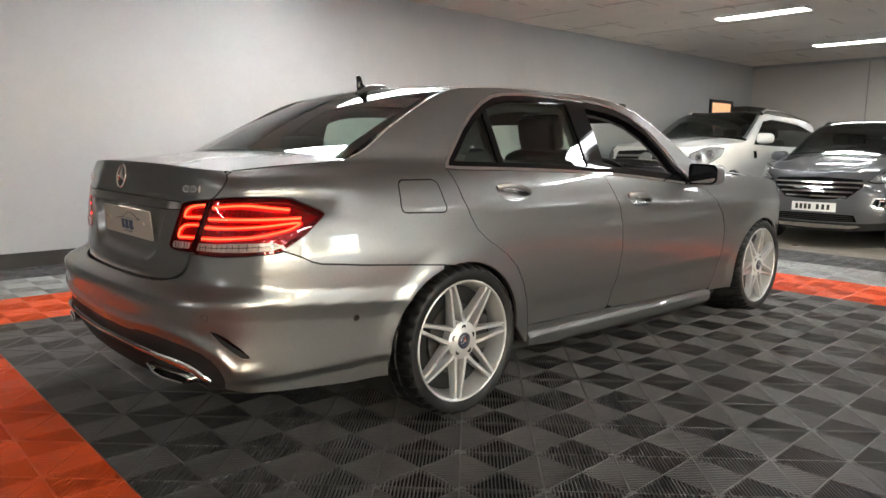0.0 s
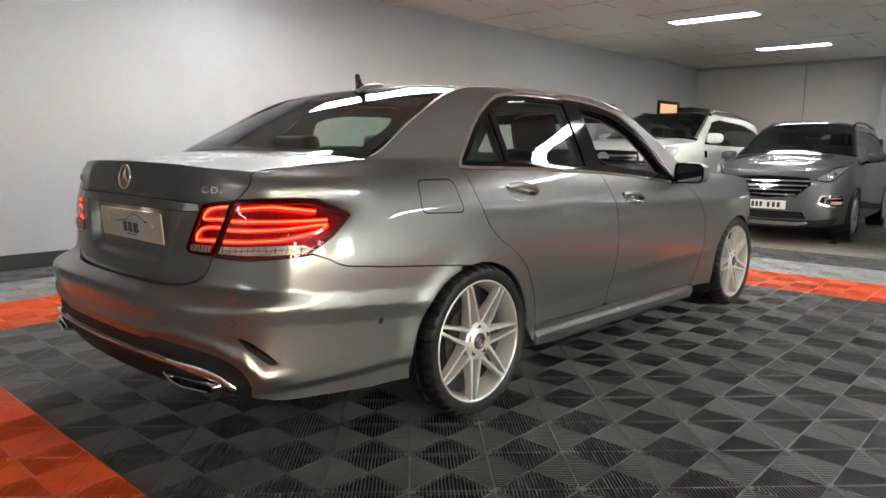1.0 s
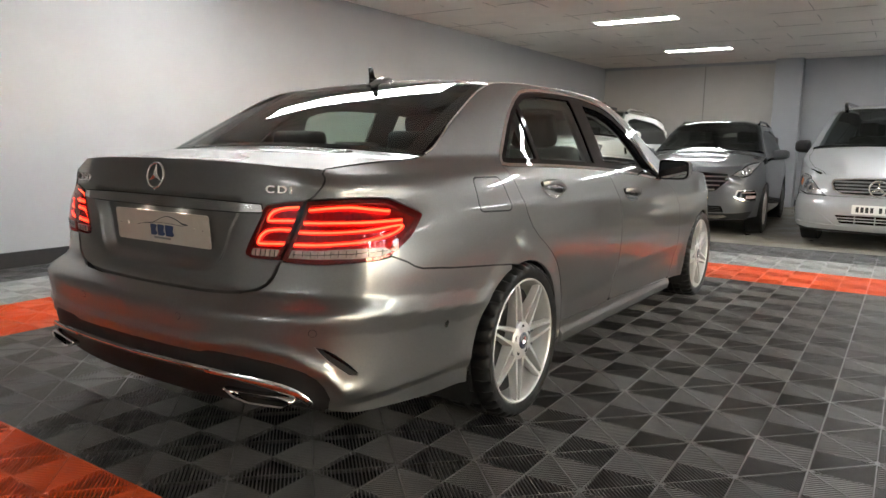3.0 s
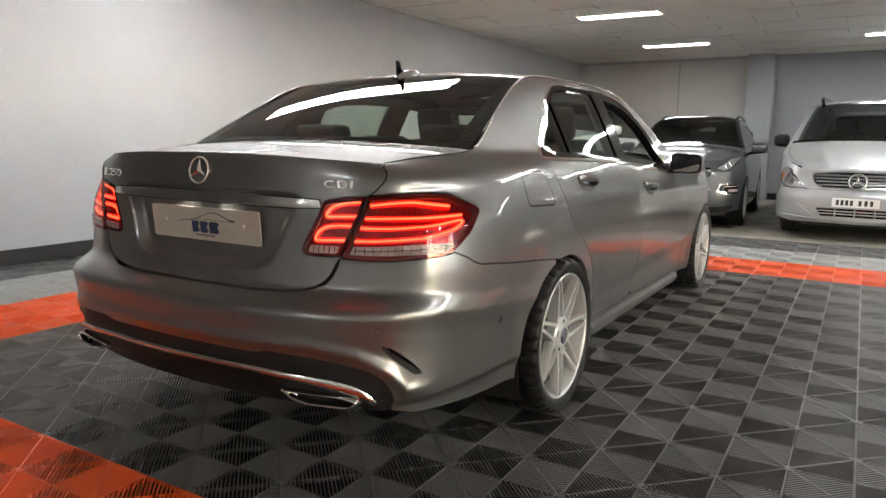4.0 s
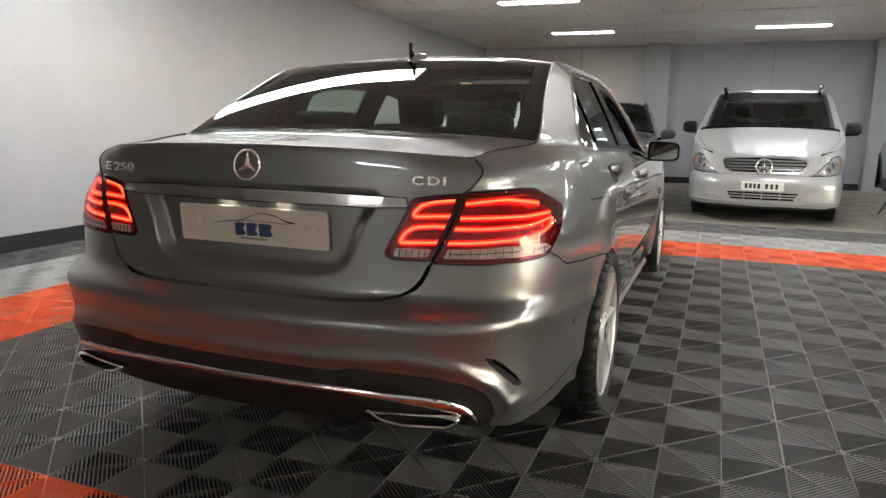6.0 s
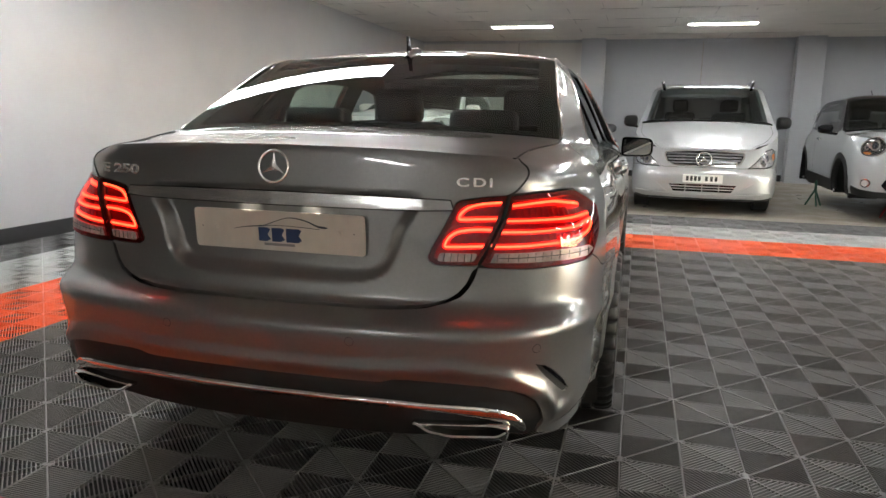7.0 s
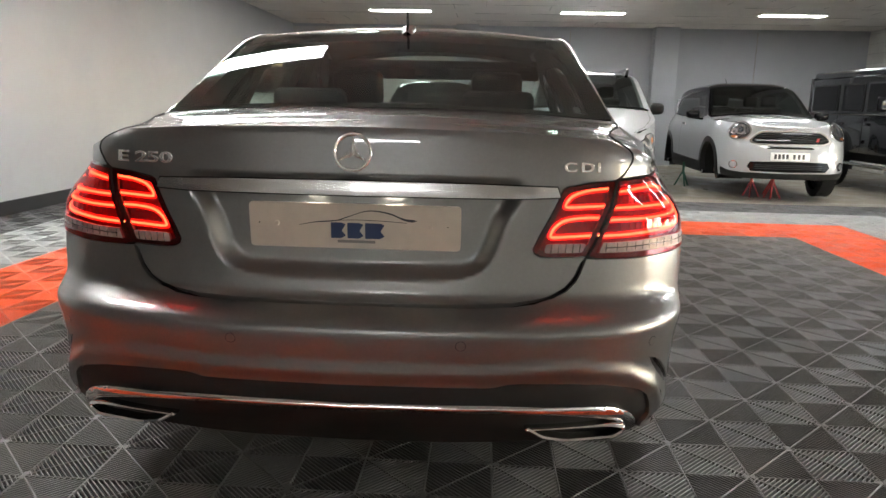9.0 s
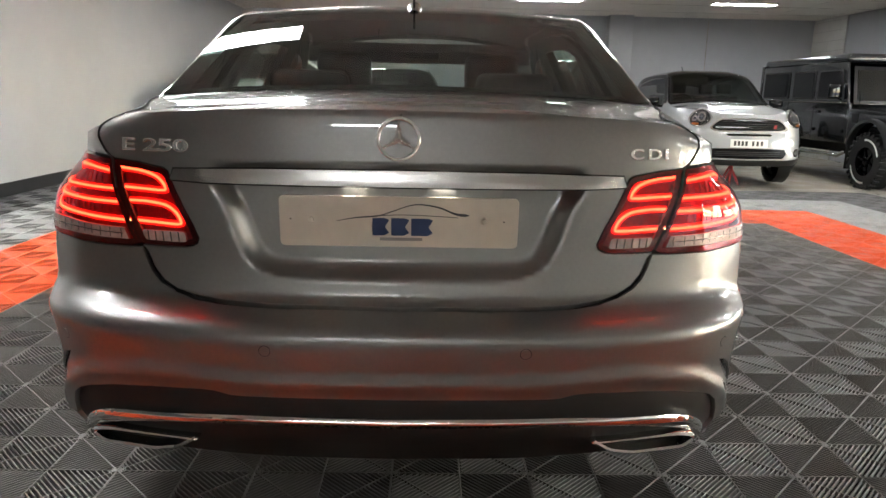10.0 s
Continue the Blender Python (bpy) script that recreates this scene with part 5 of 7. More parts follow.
def alloy_wheel(parent):
    bm = lathe([(0.2495, 0.012), (0.2560, 0.006), (0.2570, -0.001), (0.2530, -0.003), (0.2480, 0.000), (0.2450, 0.008), (0.2400, 0.020), (0.2300, 0.05), (0.2220, 0.12), (0.2220, 0.225)], 72)
    wheel = part("wheel", bm, ALLOY, parent, "silver alloy wheel with seven twin spokes", angle=50)
    v, f = wheel_tread()
    tyre = under(new("tyre", mesh_of("tyre", v, f, RUBBER)), wheel, "black low-profile tyre")
    tyre.data.set_sharp_from_angle(angle=radians(38))
    # raised lettering is unreadable: plain low ribs on the side wall
    for a0, a1 in ((0.5, 1.3), (2.7, 3.5), (4.6, 5.2)):
        part("sidewall_rib", lathe([(0.292, -0.0085), (0.293, -0.0112), (0.299, -0.0106), (0.300, -0.0075)], 16, arc=(a0, a1)), RUBBER, wheel)
    for k in range(7):
        for side_k in (-1, 1):
            bm = bmesh.new()
            ring = []
            for r, t, w, y, dp in ((0.055, 0.024, 0.016, 0.012, 0.04), (0.080, 0.0275, 0.0125, 0.010, 0.042), (0.11, 0.0260, 0.0100, 0.007, 0.04), (0.17, 0.0205, 0.0088, 0.002, 0.034), (0.225, 0.0150, 0.0082, -0.001, 0.03), (0.247, 0.0135, 0.0100, 0.001, 0.028)):
                c = side_k * t
                ring.append([bm.verts.new((r, yy, c + ww)) for ww, yy in ((-w, y + dp), (-w, y + 0.010), (-w * 0.62, y), (w * 0.62, y), (w, y + 0.010), (w, y + dp))])
            for a, b in zip(ring, ring[1:]):
                for i in range(6):
                    bm.faces.new((a[i], a[(i + 1) % 6], b[(i + 1) % 6], b[i]))
            bm.faces.new(ring[0]), bm.faces.new(ring[-1])
            sp = part("spoke", bm, ALLOY, wheel, angle=30)
            sp.matrix_basis = Matrix.Rotation(-2 * math.pi * k / 7 - radians(107), 4, "Y")
    part("hub", lathe([(0.0, 0.004), (0.036, 0.004), (0.040, 0.006), (0.072, 0.008), (0.080, 0.014), (0.082, 0.05)], 48), ALLOY, wheel)
    part("hub_cap", lathe([(0.0, -0.003), (0.030, -0.002), (0.0345, 0.002), (0.0345, 0.006)], 36), LAMP_CAP, wheel, "dark centre cap with a silver star")
    bm = lathe([(0.0215, 0.0), (0.0235, -0.0045), (0.0255, 0.0)], 36)
    for k in range(3):
        a = radians(90 + 120 * k)
        tip = (math.cos(a) * 0.0215, -0.0040, math.sin(a) * 0.0215)
        l, r = [(math.cos(a + d) * 0.006, -0.003, math.sin(a + d) * 0.006) for d in (radians(60), radians(-60))]
        c = bm.verts.new((0, -0.006, 0))
        vt, vl, vr = (bm.verts.new(q) for q in (tip, l, r))
        bm.faces.new((c, vl, vt)), bm.faces.new((c, vt, vr))
    part("cap_star", bm, CHROME, wheel, angle=20)
    for k in range(5):
        a = 2 * math.pi * k / 5 + 0.3
        bm = lathe([(0.0, 0.009), (0.0105, 0.009), (0.0112, 0.0085), (0.0125, 0.0090)], 14)
        bmesh.ops.translate(bm, verts=bm.verts, vec=(0.055 * math.cos(a), -0.002, 0.055 * math.sin(a)))
        part("wheel_bolt", bm, VOID, wheel, "dark recessed wheel bolt")
    part("brake_disc", lathe([(0.06, 0.060), (0.10, 0.060), (0.150, 0.060), (0.150, 0.066), (0.06, 0.066)], 48), STEEL, wheel, "grey steel brake disc")
    part("brake_caliper", slab((0.09, 0.050, -0.075), (0.19, 0.09, 0.075), 0.012), STEEL, wheel)
    # added black disc stands in for the shade behind the spokes
    part("wheel_shade_disc", lathe([(0.0, 0.066), (0.224, 0.078)], 36), VOID, wheel)
    return wheel


w0 = alloy_wheel(car)
w0.matrix_basis = pose(-1.433, -0.918, 0.3215)
for x, y, rz, ry in ((1.45, -0.902, 0, 24), (-1.437, 0.906, 180, 10), (1.45, 0.902, 180, 33)):
    w = copy_thing(w0, pose(x, y, 0.3215, 0, 0, rz) @ pose(0, 0, 0, 0, ry, 0))

# ---- cabin ----
def cushion(name, lo, hi, r, parent, label="", m=None, material=None):
    ob = part(name, slab(lo, hi, r, 4), material or LEATHER, parent, label)
    if m is not None:
        ob.matrix_basis = m
    return ob


sheet("headlining", lambda u, v: top(-1.30 + 1.36 * u, (v * 2 - 1) * 0.95) - np.array([0, 0, 0.03]), 20, 20, FABRIC, car)
part("cabin_floor", slab((-1.9, -0.72, 0.24), (1.0, 0.72, 0.30)), FABRIC, car)
part("parcel_shelf", slab((-1.93, -0.66, 1.025), (-1.43, 0.66, 1.048), 0.01), FABRIC, car, "black parcel shelf")
part("rear_lamp_bar", slab((-1.86, -0.16, 1.048), (-1.83, 0.16, 1.062), 0.004), TRIM, car)
cushion("rear_seat", (-1.44, -0.66, 0.45), (-1.22, 0.66, 1.065), 0.06, car, "black leather rear bench")
cushion("rear_cushion", (-1.25, -0.66, 0.35), (-0.72, 0.66, 0.55), 0.06, car)
for y, w, h in ((-0.36, 0.135, 0.105), (0.36, 0.135, 0.105), (0.0, 0.11, 0.055)):
    head = cushion("rear_headrest", (-1.475, y - w, 1.062), (-1.345, y + w, 1.062 + h), 0.04, car, "black leather rear headrest")
for y in (-0.37, 0.37):
    m = pose(-0.14, y, 0.52, 0, -14, 0)
    cushion("front_seat", (-0.10, -0.25, 0.0), (0.08, 0.25, 0.60), 0.07, car, "black leather front seat", m)
    cushion("front_cushion", (-0.12, y - 0.25, 0.36), (0.42, y + 0.25, 0.54), 0.06, car)
    hd = cushion("front_headrest", (-0.06, -0.135, 0.60), (0.05, 0.135, 0.79), 0.05, car, "black leather front headrest", pose(-0.14, y, 0.52, 0, -14, 0))
    part("headrest_post", tube([(-0.01, -0.06, 0.56), (-0.01, -0.06, 0.68)], 0.007, 8), CHROME, hd)
    part("headrest_post", tube([(-0.01, 0.06, 0.56), (-0.01, 0.06, 0.68)], 0.007, 8), CHROME, hd)
part("dashboard", slab((0.50, -0.72, 0.62), (0.98, 0.72, 0.955), 0.09, 4), PLASTIC, car, "black dashboard")
bm = lathe([(0.185 + 0.016 * math.cos(a), 0.016 * math.sin(a)) for a in np.linspace(0, 2 * math.pi, 11)[:-1]], 40, "x", close=True)
box(bm, (-0.01, -0.18, -0.025), (0.015, 0.18, 0.03), 0.01)
box(bm, (-0.012, -0.07, -0.06), (0.03, 0.07, 0.06), 0.02)
ob = part("steering_wheel", bm, LEATHER, car, "black leather steering wheel")
ob.matrix_basis = pose(0.36, -0.37, 0.87, 0, -22, 0)
part("header_lining", slab((0.10, -0.62, 1.262), (0.15, 0.62, 1.37), 0.01), FABRIC, car)
part("rear_view_mirror", slab((0.10, -0.12, 1.27), (0.125, 0.12, 1.335), 0.015, 3), TRIM, car)
for y in (-0.30, 0.30):
    part("sun_visor", slab((0.04, y - 0.27, 1.322), (0.22, y + 0.27, 1.337), 0.006), FABRIC, car)

# ---- parked vehicles: the same way of building, with the nose at local x = 0, facing -x ----
FAR_Z = -0.13


class Hull:
    """A vehicle's outer surface: plan outline, side and nose profiles, upper edge and centre line."""

    def __init__(self, plan, side, nose, blend, edge, mid, lip, soft=0.03):
        px, py = [p[0] for p in plan], [p[1] for p in plan]
        ln = np.concatenate([[0], np.cumsum(np.hypot(np.diff(px), np.diff(py)))])
        self.len = ln[-1]
        self.s = np.linspace(0, self.len, 1200)
        self.x, self.y = curve(ln, px, soft)(self.s), curve(ln, py, soft)(self.s)
        self.y[0] = 0
        tx, ty = np.gradient(self.x, self.s), np.gradient(self.y, self.s)
        h = np.hypot(tx, ty)
        self.nx, self.ny = ty / h, -tx / h
        k = np.argmax(self.y > 0.85 * self.y.max())
        self.k = k
        self.side, self.nose = curve(*zip(*side), 0.008), curve(*zip(*nose), 0.008)
        self.edge, self.mid, self.lip = curve(*zip(*edge), 0.02), curve(*zip(*mid), 0.02), curve(*zip(*lip), 0.02)
        self.sa, self.sb = self.sx(blend[0]), self.sx(blend[1])
        ex = np.linspace(edge[0][0], edge[-1][0], 500)
        es = self.sx(ex)
        for _ in range(6):
            es = es + (ex - self.raw(es, self.edge(ex))[:, 0]) * 0.7
        self.ex, self.es, self.ey = ex, es, -self.raw(es, self.edge(ex))[:, 1]

    def sx(self, x):
        m = np.argmax(self.x)
        return np.interp(x, self.x[self.k:m], self.s[self.k:m])

    def sy(self, y):
        return np.interp(y, self.y[:self.k], self.s[:self.k])

    def raw(self, s, z):
        w = 1 - step(self.sa, self.sb, s)
        d = self.side(z) * (1 - w) + self.nose(z) * w
        return np.stack([np.interp(s, self.s, self.x) + d * np.interp(s, self.s, self.nx), -(np.interp(s, self.s, self.y) + d * np.interp(s, self.s, self.ny)), z + 0 * s], -1)

    def at(self, s, z, off=0.0):
        s, z = np.asarray(s, float), np.asarray(z, float)
        flip = np.where(s < 0, -1.0, 1.0)[..., None] * np.array([0, 1.0, 0]) + np.array([1.0, 0, 1.0])
        a, e = np.maximum(np.abs(s), 0.004), 0.004
        n = np.cross(self.raw(a + e, z) - self.raw(a - e, z), self.raw(a, z + e) - self.raw(a, z - e))
        n = n / (np.linalg.norm(n, axis=-1, keepdims=True) + 1e-9) * flip
        off = np.asarray(off, float)
        return self.raw(np.abs(s), z) * flip + n * (off[..., None] if off.ndim else off), n

    def edge_pt(self, x):
        return float(np.interp(x, self.ex, self.es)), float(self.edge(x))

    crown_at, crown = 1.3, 4.5      # behind this the roof is squarer than the bonnet

    def top(self, x, q):
        p = 2.4 + (self.crown - 2.4) * step(self.crown_at, self.crown_at + 0.35, x)
        ze, zm = self.edge(x), self.mid(x)
        return np.stack([x + 0 * q, q * np.interp(x, self.ex, self.ey), ze + (zm - ze) * (1 - np.abs(q) ** p)], -1)

    def lip_x(self, y):
        y = np.abs(y)
        s = self.sy(y)
        for _ in range(8):
            s = s + (y + self.raw(s, self.lip(y))[..., 1]) * 0.8
        return self.raw(s, self.lip(y))[..., 0]

    def bonnet(self, x1, yl, bow_in=0.1, crease=0.0):
        def f(u, v):
            q = v * 2 - 1
            y0 = q * yl
            x0 = self.lip_x(y0)
            x = x0 + (x1 - bow_in * (1 - np.abs(q) ** 2.2) - x0) * u
            ew = np.interp(x, self.ex, self.ey)
            y = q * (yl + (ew - yl) * step(0, 0.35, u))
            t = self.top(x, y / np.maximum(ew, 0.1))
            z0 = self.top(x0, y0 / np.maximum(np.interp(x0, self.ex, self.ey), 0.1))[..., 2]
            z = t[..., 2] + (self.lip(np.abs(y0)) - z0) * np.clip(1 - 1.6 * u, 0, 1) ** 2
            z = z + crease * np.exp(-((np.abs(q) - 0.55) / 0.12) ** 2) * np.sin(np.pi * np.clip(u, 0, 1))
            return np.stack([x, y, z], -1)
        return f


def arch_of(h, cx, cz, rx, rz, a0, a1, n=18):
    return [(float(h.sx(cx + rx * math.cos(radians(a0 + (a1 - a0) * k / n)))), cz + rz * math.sin(radians(a0 + (a1 - a0) * k / n))) for k in range(n + 1)]


def simple_wheel(name, parent, r, rim, width, spokes, rim_mat, label):
    bm = lathe([(rim * 0.98, 0.01), (rim, 0.0), (r * 0.93, -0.006), (r * 0.985, 0.012), (r, 0.035), (r, width - 0.035), (r * 0.985, width - 0.012), (rim, width)], 56)
    for k in range(40):
        a = 2 * math.pi * k / 40
        for y0 in (0.004, width - 0.034):
            box(bm, (r * 0.955, y0, -0.010), (r + 0.004, y0 + 0.03, 0.010), 0, m=Matrix.Rotation(a, 4, "Y"))
    wheel = part(name, bm, RUBBER, parent, label)
    part("rim", lathe([(rim * 0.97, 0.02), (rim * 1.0, 0.002), (rim * 0.96, 0.0), (rim * 0.93, 0.03), (rim * 0.9, width * 0.8)], 48), rim_mat, wheel)
    for k in range(spokes):
        bm = bmesh.new()
        ring = []
        for rr, w, y in ((0.03, 0.035, 0.02), (0.10, 0.024, 0.012), (rim * 0.95, 0.020, 0.008)):
            ring.append([bm.verts.new((rr, yy, ww)) for ww, yy in ((-w, y + 0.03), (-w * 0.7, y), (w * 0.7, y), (w, y + 0.03))])
        for a, b in zip(ring, ring[1:]):
            for i in range(4):
                bm.faces.new((a[i], a[(i + 1) % 4], b[(i + 1) % 4], b[i]))
        bm.faces.new(ring[0]), bm.faces.new(ring[-1])
        sp = part("spoke", bm, rim_mat, wheel, angle=30)
        sp.matrix_basis = Matrix.Rotation(2 * math.pi * k / spokes + 0.3, 4, "Y")
    part("hub", lathe([(0.0, 0.004), (0.045, 0.006), (0.06, 0.02), (0.06, 0.06)], 24), rim_mat, wheel)
    # black disc as the shade between the spokes
    part("wheel_shade_disc", lathe([(0.0, 0.09), (rim * 0.93, 0.10)], 24), VOID, wheel)
    return wheel


def bare_hub(parent, m):
    bm = lathe([(0.0, -0.03), (0.03, -0.03), (0.035, 0.0), (0.075, 0.0), (0.08, 0.015), (0.135, 0.015), (0.135, 0.04), (0.05, 0.05), (0.045, 0.25)], 32)
    hub = part("wheel_hub", bm, RUST, parent, "bare rusty brake disc and hub")
    hub.matrix_basis = m
    part("brake_caliper", slab((0.05, 0.0, -0.05), (0.15, 0.08, 0.06), 0.012), RUST, hub)
    part("suspension_arm", tube([(0, 0.1, 0), (0.02, 0.3, 0.03), (0, 0.55, 0.05)], 0.025, 8), VOID, hub)
    return hub


def number_plate(h, z0, z1, parent, off=0.012, half=0.26):
    pl = skin("number_plate", [(-half, z0), (half, z0), (half, z1), (-half, z1)], PLATE_WHITE, parent, "white number plate with dark bars", at=h.at, off=off, flange=0.012, pitch=0.05, edge=0.03)
    zc, hh = (z0 + z1) / 2, (z1 - z0) * 0.29
    for x in (-0.20, -0.148, -0.096, -0.044, 0.048, 0.112, 0.172):
        skin("plate_bar", [(x * half / 0.26 - 0.015, zc - hh), (x * half / 0.26 + 0.019, zc - hh), (x * half / 0.26 + 0.019, zc + hh), (x * half / 0.26 - 0.015, zc + hh)], PLATE_INK, pl, at=h.at, off=off + 0.0012, flange=0, edge=0.03)
    return pl


def mirrors_of(parent, x, y, z, size, body_mat, low_mat, label):
    """Rounded door mirrors on short feet: deep front shell, flat glass behind."""
    sgn = lambda c, p: math.copysign(abs(c) ** p, c)
    for sg in (1, -1):
        bm = bmesh.new()
        bmesh.ops.create_uvsphere(bm, u_segments=24, v_segments=14, radius=1.0)
        for v in bm.verts:
            a, b, c = v.co
            fx = sgn(a, 0.7)
            taper = 1.0 - 0.22 * (b * sg) * 0.5
            v.co = (x + 0.05 + (fx * size[0] if fx < 0 else fx * 0.035), sg * (y + size[1]) + sgn(b, 0.62) * size[1], z + sgn(c, 0.62) * size[2] * taper)
        mi = part("door_mirror", bm, body_mat, parent, label)
        part("mirror_foot", tube([(x + 0.06, sg * (y - 0.14), z - size[2] * 1.15), (x + 0.05, sg * (y + 0.02), z - size[2] * 0.9), (x + 0.04, sg * (y + size[1]), z - size[2] * 0.75)], 0.028, 8, flat=0.7), low_mat, mi)
        gl = part("mirror_glass", prism(disc(0, 0, size[1] * 0.84, size[2] * 0.82, 24, 0.6), 0.003, "x"), MIRROR, mi, smooth=False)
        gl.location = (x + 0.086, sg * (y + size[1]), z)


def cabin_of(parent, h, x0, x1, zb, yw, seats, wheel_y=0.38):
    part("cabin_floor", slab((x0, -yw, zb - 0.35), (x1, yw, zb - 0.30)), VOID, parent)
    part("dashboard", slab((x0, -yw, zb - 0.25), (x0 + 0.45, yw, zb - 0.02), 0.05, 3), PLASTIC, parent)
    for xs in seats:
        for y in (-0.38, 0.38):
            st = part("seat", slab((xs, y - 0.24, zb - 0.35), (xs + 0.16, y + 0.24, zb + 0.18), 0.06, 3), LEATHER, parent)
            part("headrest", slab((xs + 0.02, y - 0.12, zb + 0.20), (xs + 0.12, y + 0.12, zb + 0.38), 0.045, 3), LEATHER, st)
    bm = lathe([(0.18 + 0.014 * math.cos(a), 0.014 * math.sin(a)) for a in np.linspace(0, 2 * math.pi, 9)[:-1]], 32, "x", close=True)
    box(bm, (-0.01, -0.17, -0.02), (0.01, 0.17, 0.02), 0.005)
    sw = part("steering_wheel", bm, PLASTIC, parent)
    sw.matrix_basis = pose(x0 + 0.52, wheel_y, zb + 0.02, 0, 25, 0)


def roof_rail(parent, pts, material, label, r=0.018):
    for sg in (1, -1):
        part("roof_rail", tube([(x, sg * y, z) for x, y, z in pts], r, 8), material, parent, label)


def sides(name, outline, material, parent, h, **kw):
    hs = kw.pop("holes", ())
    skin(name, outline, material, parent, at=h.at, holes=hs, **kw)
    return skin(name, [(-s, z) for s, z in outline][::-1], material, parent, at=h.at, holes=[[(-s, z) for s, z in q][::-1] for q in hs], **kw)


def mid_skin(name, half_pts, material, parent, h, **kw):
    """A panel across the nose from its right half, listed from bottom centre up to top centre."""
    return skin(name, half_pts + [(-s, z) for s, z in half_pts[::-1]], material, parent, at=h.at, **kw)


def disc(s0, z0, rs, rz, n=24, p=1.0):
    return [(s0 + rs * abs(math.cos(a)) ** p * math.copysign(1, math.cos(a)), z0 + rz * abs(math.sin(a)) ** p * math.copysign(1, math.sin(a))) for a in np.linspace(0, 2 * math.pi, n + 1)[:-1]]


def hull_body(car_ob, h, paint, arches, bottom, dlo_pts, roof_x, screen, bonnet, roof_mat=None, glass=None, cuts=(), pillar=None, reach=0.96):
    """Flanks with wheel arches and window openings, roof, bonnet and glass."""
    (rx0, rx1), (sx0, sx1), (bx, yl, bow_in, cr) = roof_x, screen, bonnet
    low = [(0.0, bottom), (float(h.sx(arches[0][0] - arches[0][2])) - 0.02, bottom + 0.03)]
    for k, (cx, cz, r, rz) in enumerate(arches):
        low += arch_of(h, cx, cz, r, rz, 180 + 14, -14)
    tail = max(p[0] for p in zip(h.ex))
    low += [(float(h.sx(tail)), bottom + 0.08)]
    up_line = [h.edge_pt(x) for x in np.linspace(tail - 0.01, h.ex[0] + 0.02, 70)]
    sl = float(h.sy(yl))
    lipl = [(s, float(h.lip(-h.raw(np.array(s), np.array(0.9))[1]))) for s in np.linspace(min(sl * 1.0, up_line[-1][0] - 0.02), 0.0, 16)]
    outline = low + up_line + lipl
    sides("body_side", outline, paint, car_ob, h, holes=[dlo_pts] + list(cuts), pitch=0.06, edge=0.025, flange=0.03)
    sides("inner_shell", low + [(s, min(z, 0.62 * h.edge(tail * 0.5))) for s, z in up_line[::6]] + [(0.0, 0.5)], VOID, car_ob, h, off=-0.07, flange=0, pitch=0.12, edge=0.08)
    sheet("bonnet", h.bonnet(bx, yl, bow_in, cr), 36, 40, paint, car_ob)
    sheet("roof", lambda u, v: h.top(rx0 + (rx1 - rx0) * u, v * 2 - 1), 30, 30, roof_mat or paint, car_ob)
    sheet("windscreen", lambda u, v: h.top(sx0 - bow_in * bow(v) + (sx1 + 0.02 - 0.06 * bow(v) - sx0 + bow_in * bow(v)) * u, (v * 2 - 1) * reach) + np.array([0, 0, 0.004]), 20, 24, glass or CAR_GLASS, car_ob, "dark reflecting windscreen")
    sheet("scuttle", lambda u, v: h.top(bx - 0.02 - bow_in * bow(v) + (sx0 + 0.05 - bx) * u, (v * 2 - 1) * 0.96) - np.array([0, 0, 0.004]), 6, 24, TRIM, car_ob)
    rim = (1.03 - reach) / 2 + 0.015
    for a, b in ((0.0, rim), (1 - rim, 1.0)):
        sheet("screen_pillar", lambda u, v, a=a, b=b: h.top(sx0 + (sx1 - sx0) * u, (a + (b - a) * v) * 2 - 1), 16, 5, pillar or paint, car_ob)
    sheet("header", lambda u, v: h.top(sx1 - 0.05 + 0.055 * u, v * 2 - 1) - np.array([0, 0, 0.003]), 4, 20, TRIM, car_ob)
    sides("side_window", grown(dlo_pts, 0.004), glass or CAR_GLASS, car_ob, h, off=-0.012, flange=0, pitch=0.08)
    bm = bmesh.new()
    tx = tail
    box(bm, (tx - 0.14, -0.70, bottom + 0.05), (tx - 0.05, 0.70, float(h.edge(tx - 0.05))), 0.04)
    part("tail_panel", bm, paint, car_ob)
    part("underbody", slab((0.35, -0.62, bottom + 0.02), (tx - 0.2, 0.62, bottom + 0.14), 0.03), VOID, car_ob)
    for cx, cz, r, rz in arches:
        for sg in (-1, 1):
            b2 = lathe([(0.08, sg * 0.45), (r + 0.02, sg * 0.48), (r + 0.02, sg * 0.84)], 28, arc=(-0.3, math.pi + 0.3))
            bmesh.ops.translate(b2, verts=b2.verts, vec=(cx, 0, cz))
            part("wheel_arch_liner", b2, VOID, car_ob)


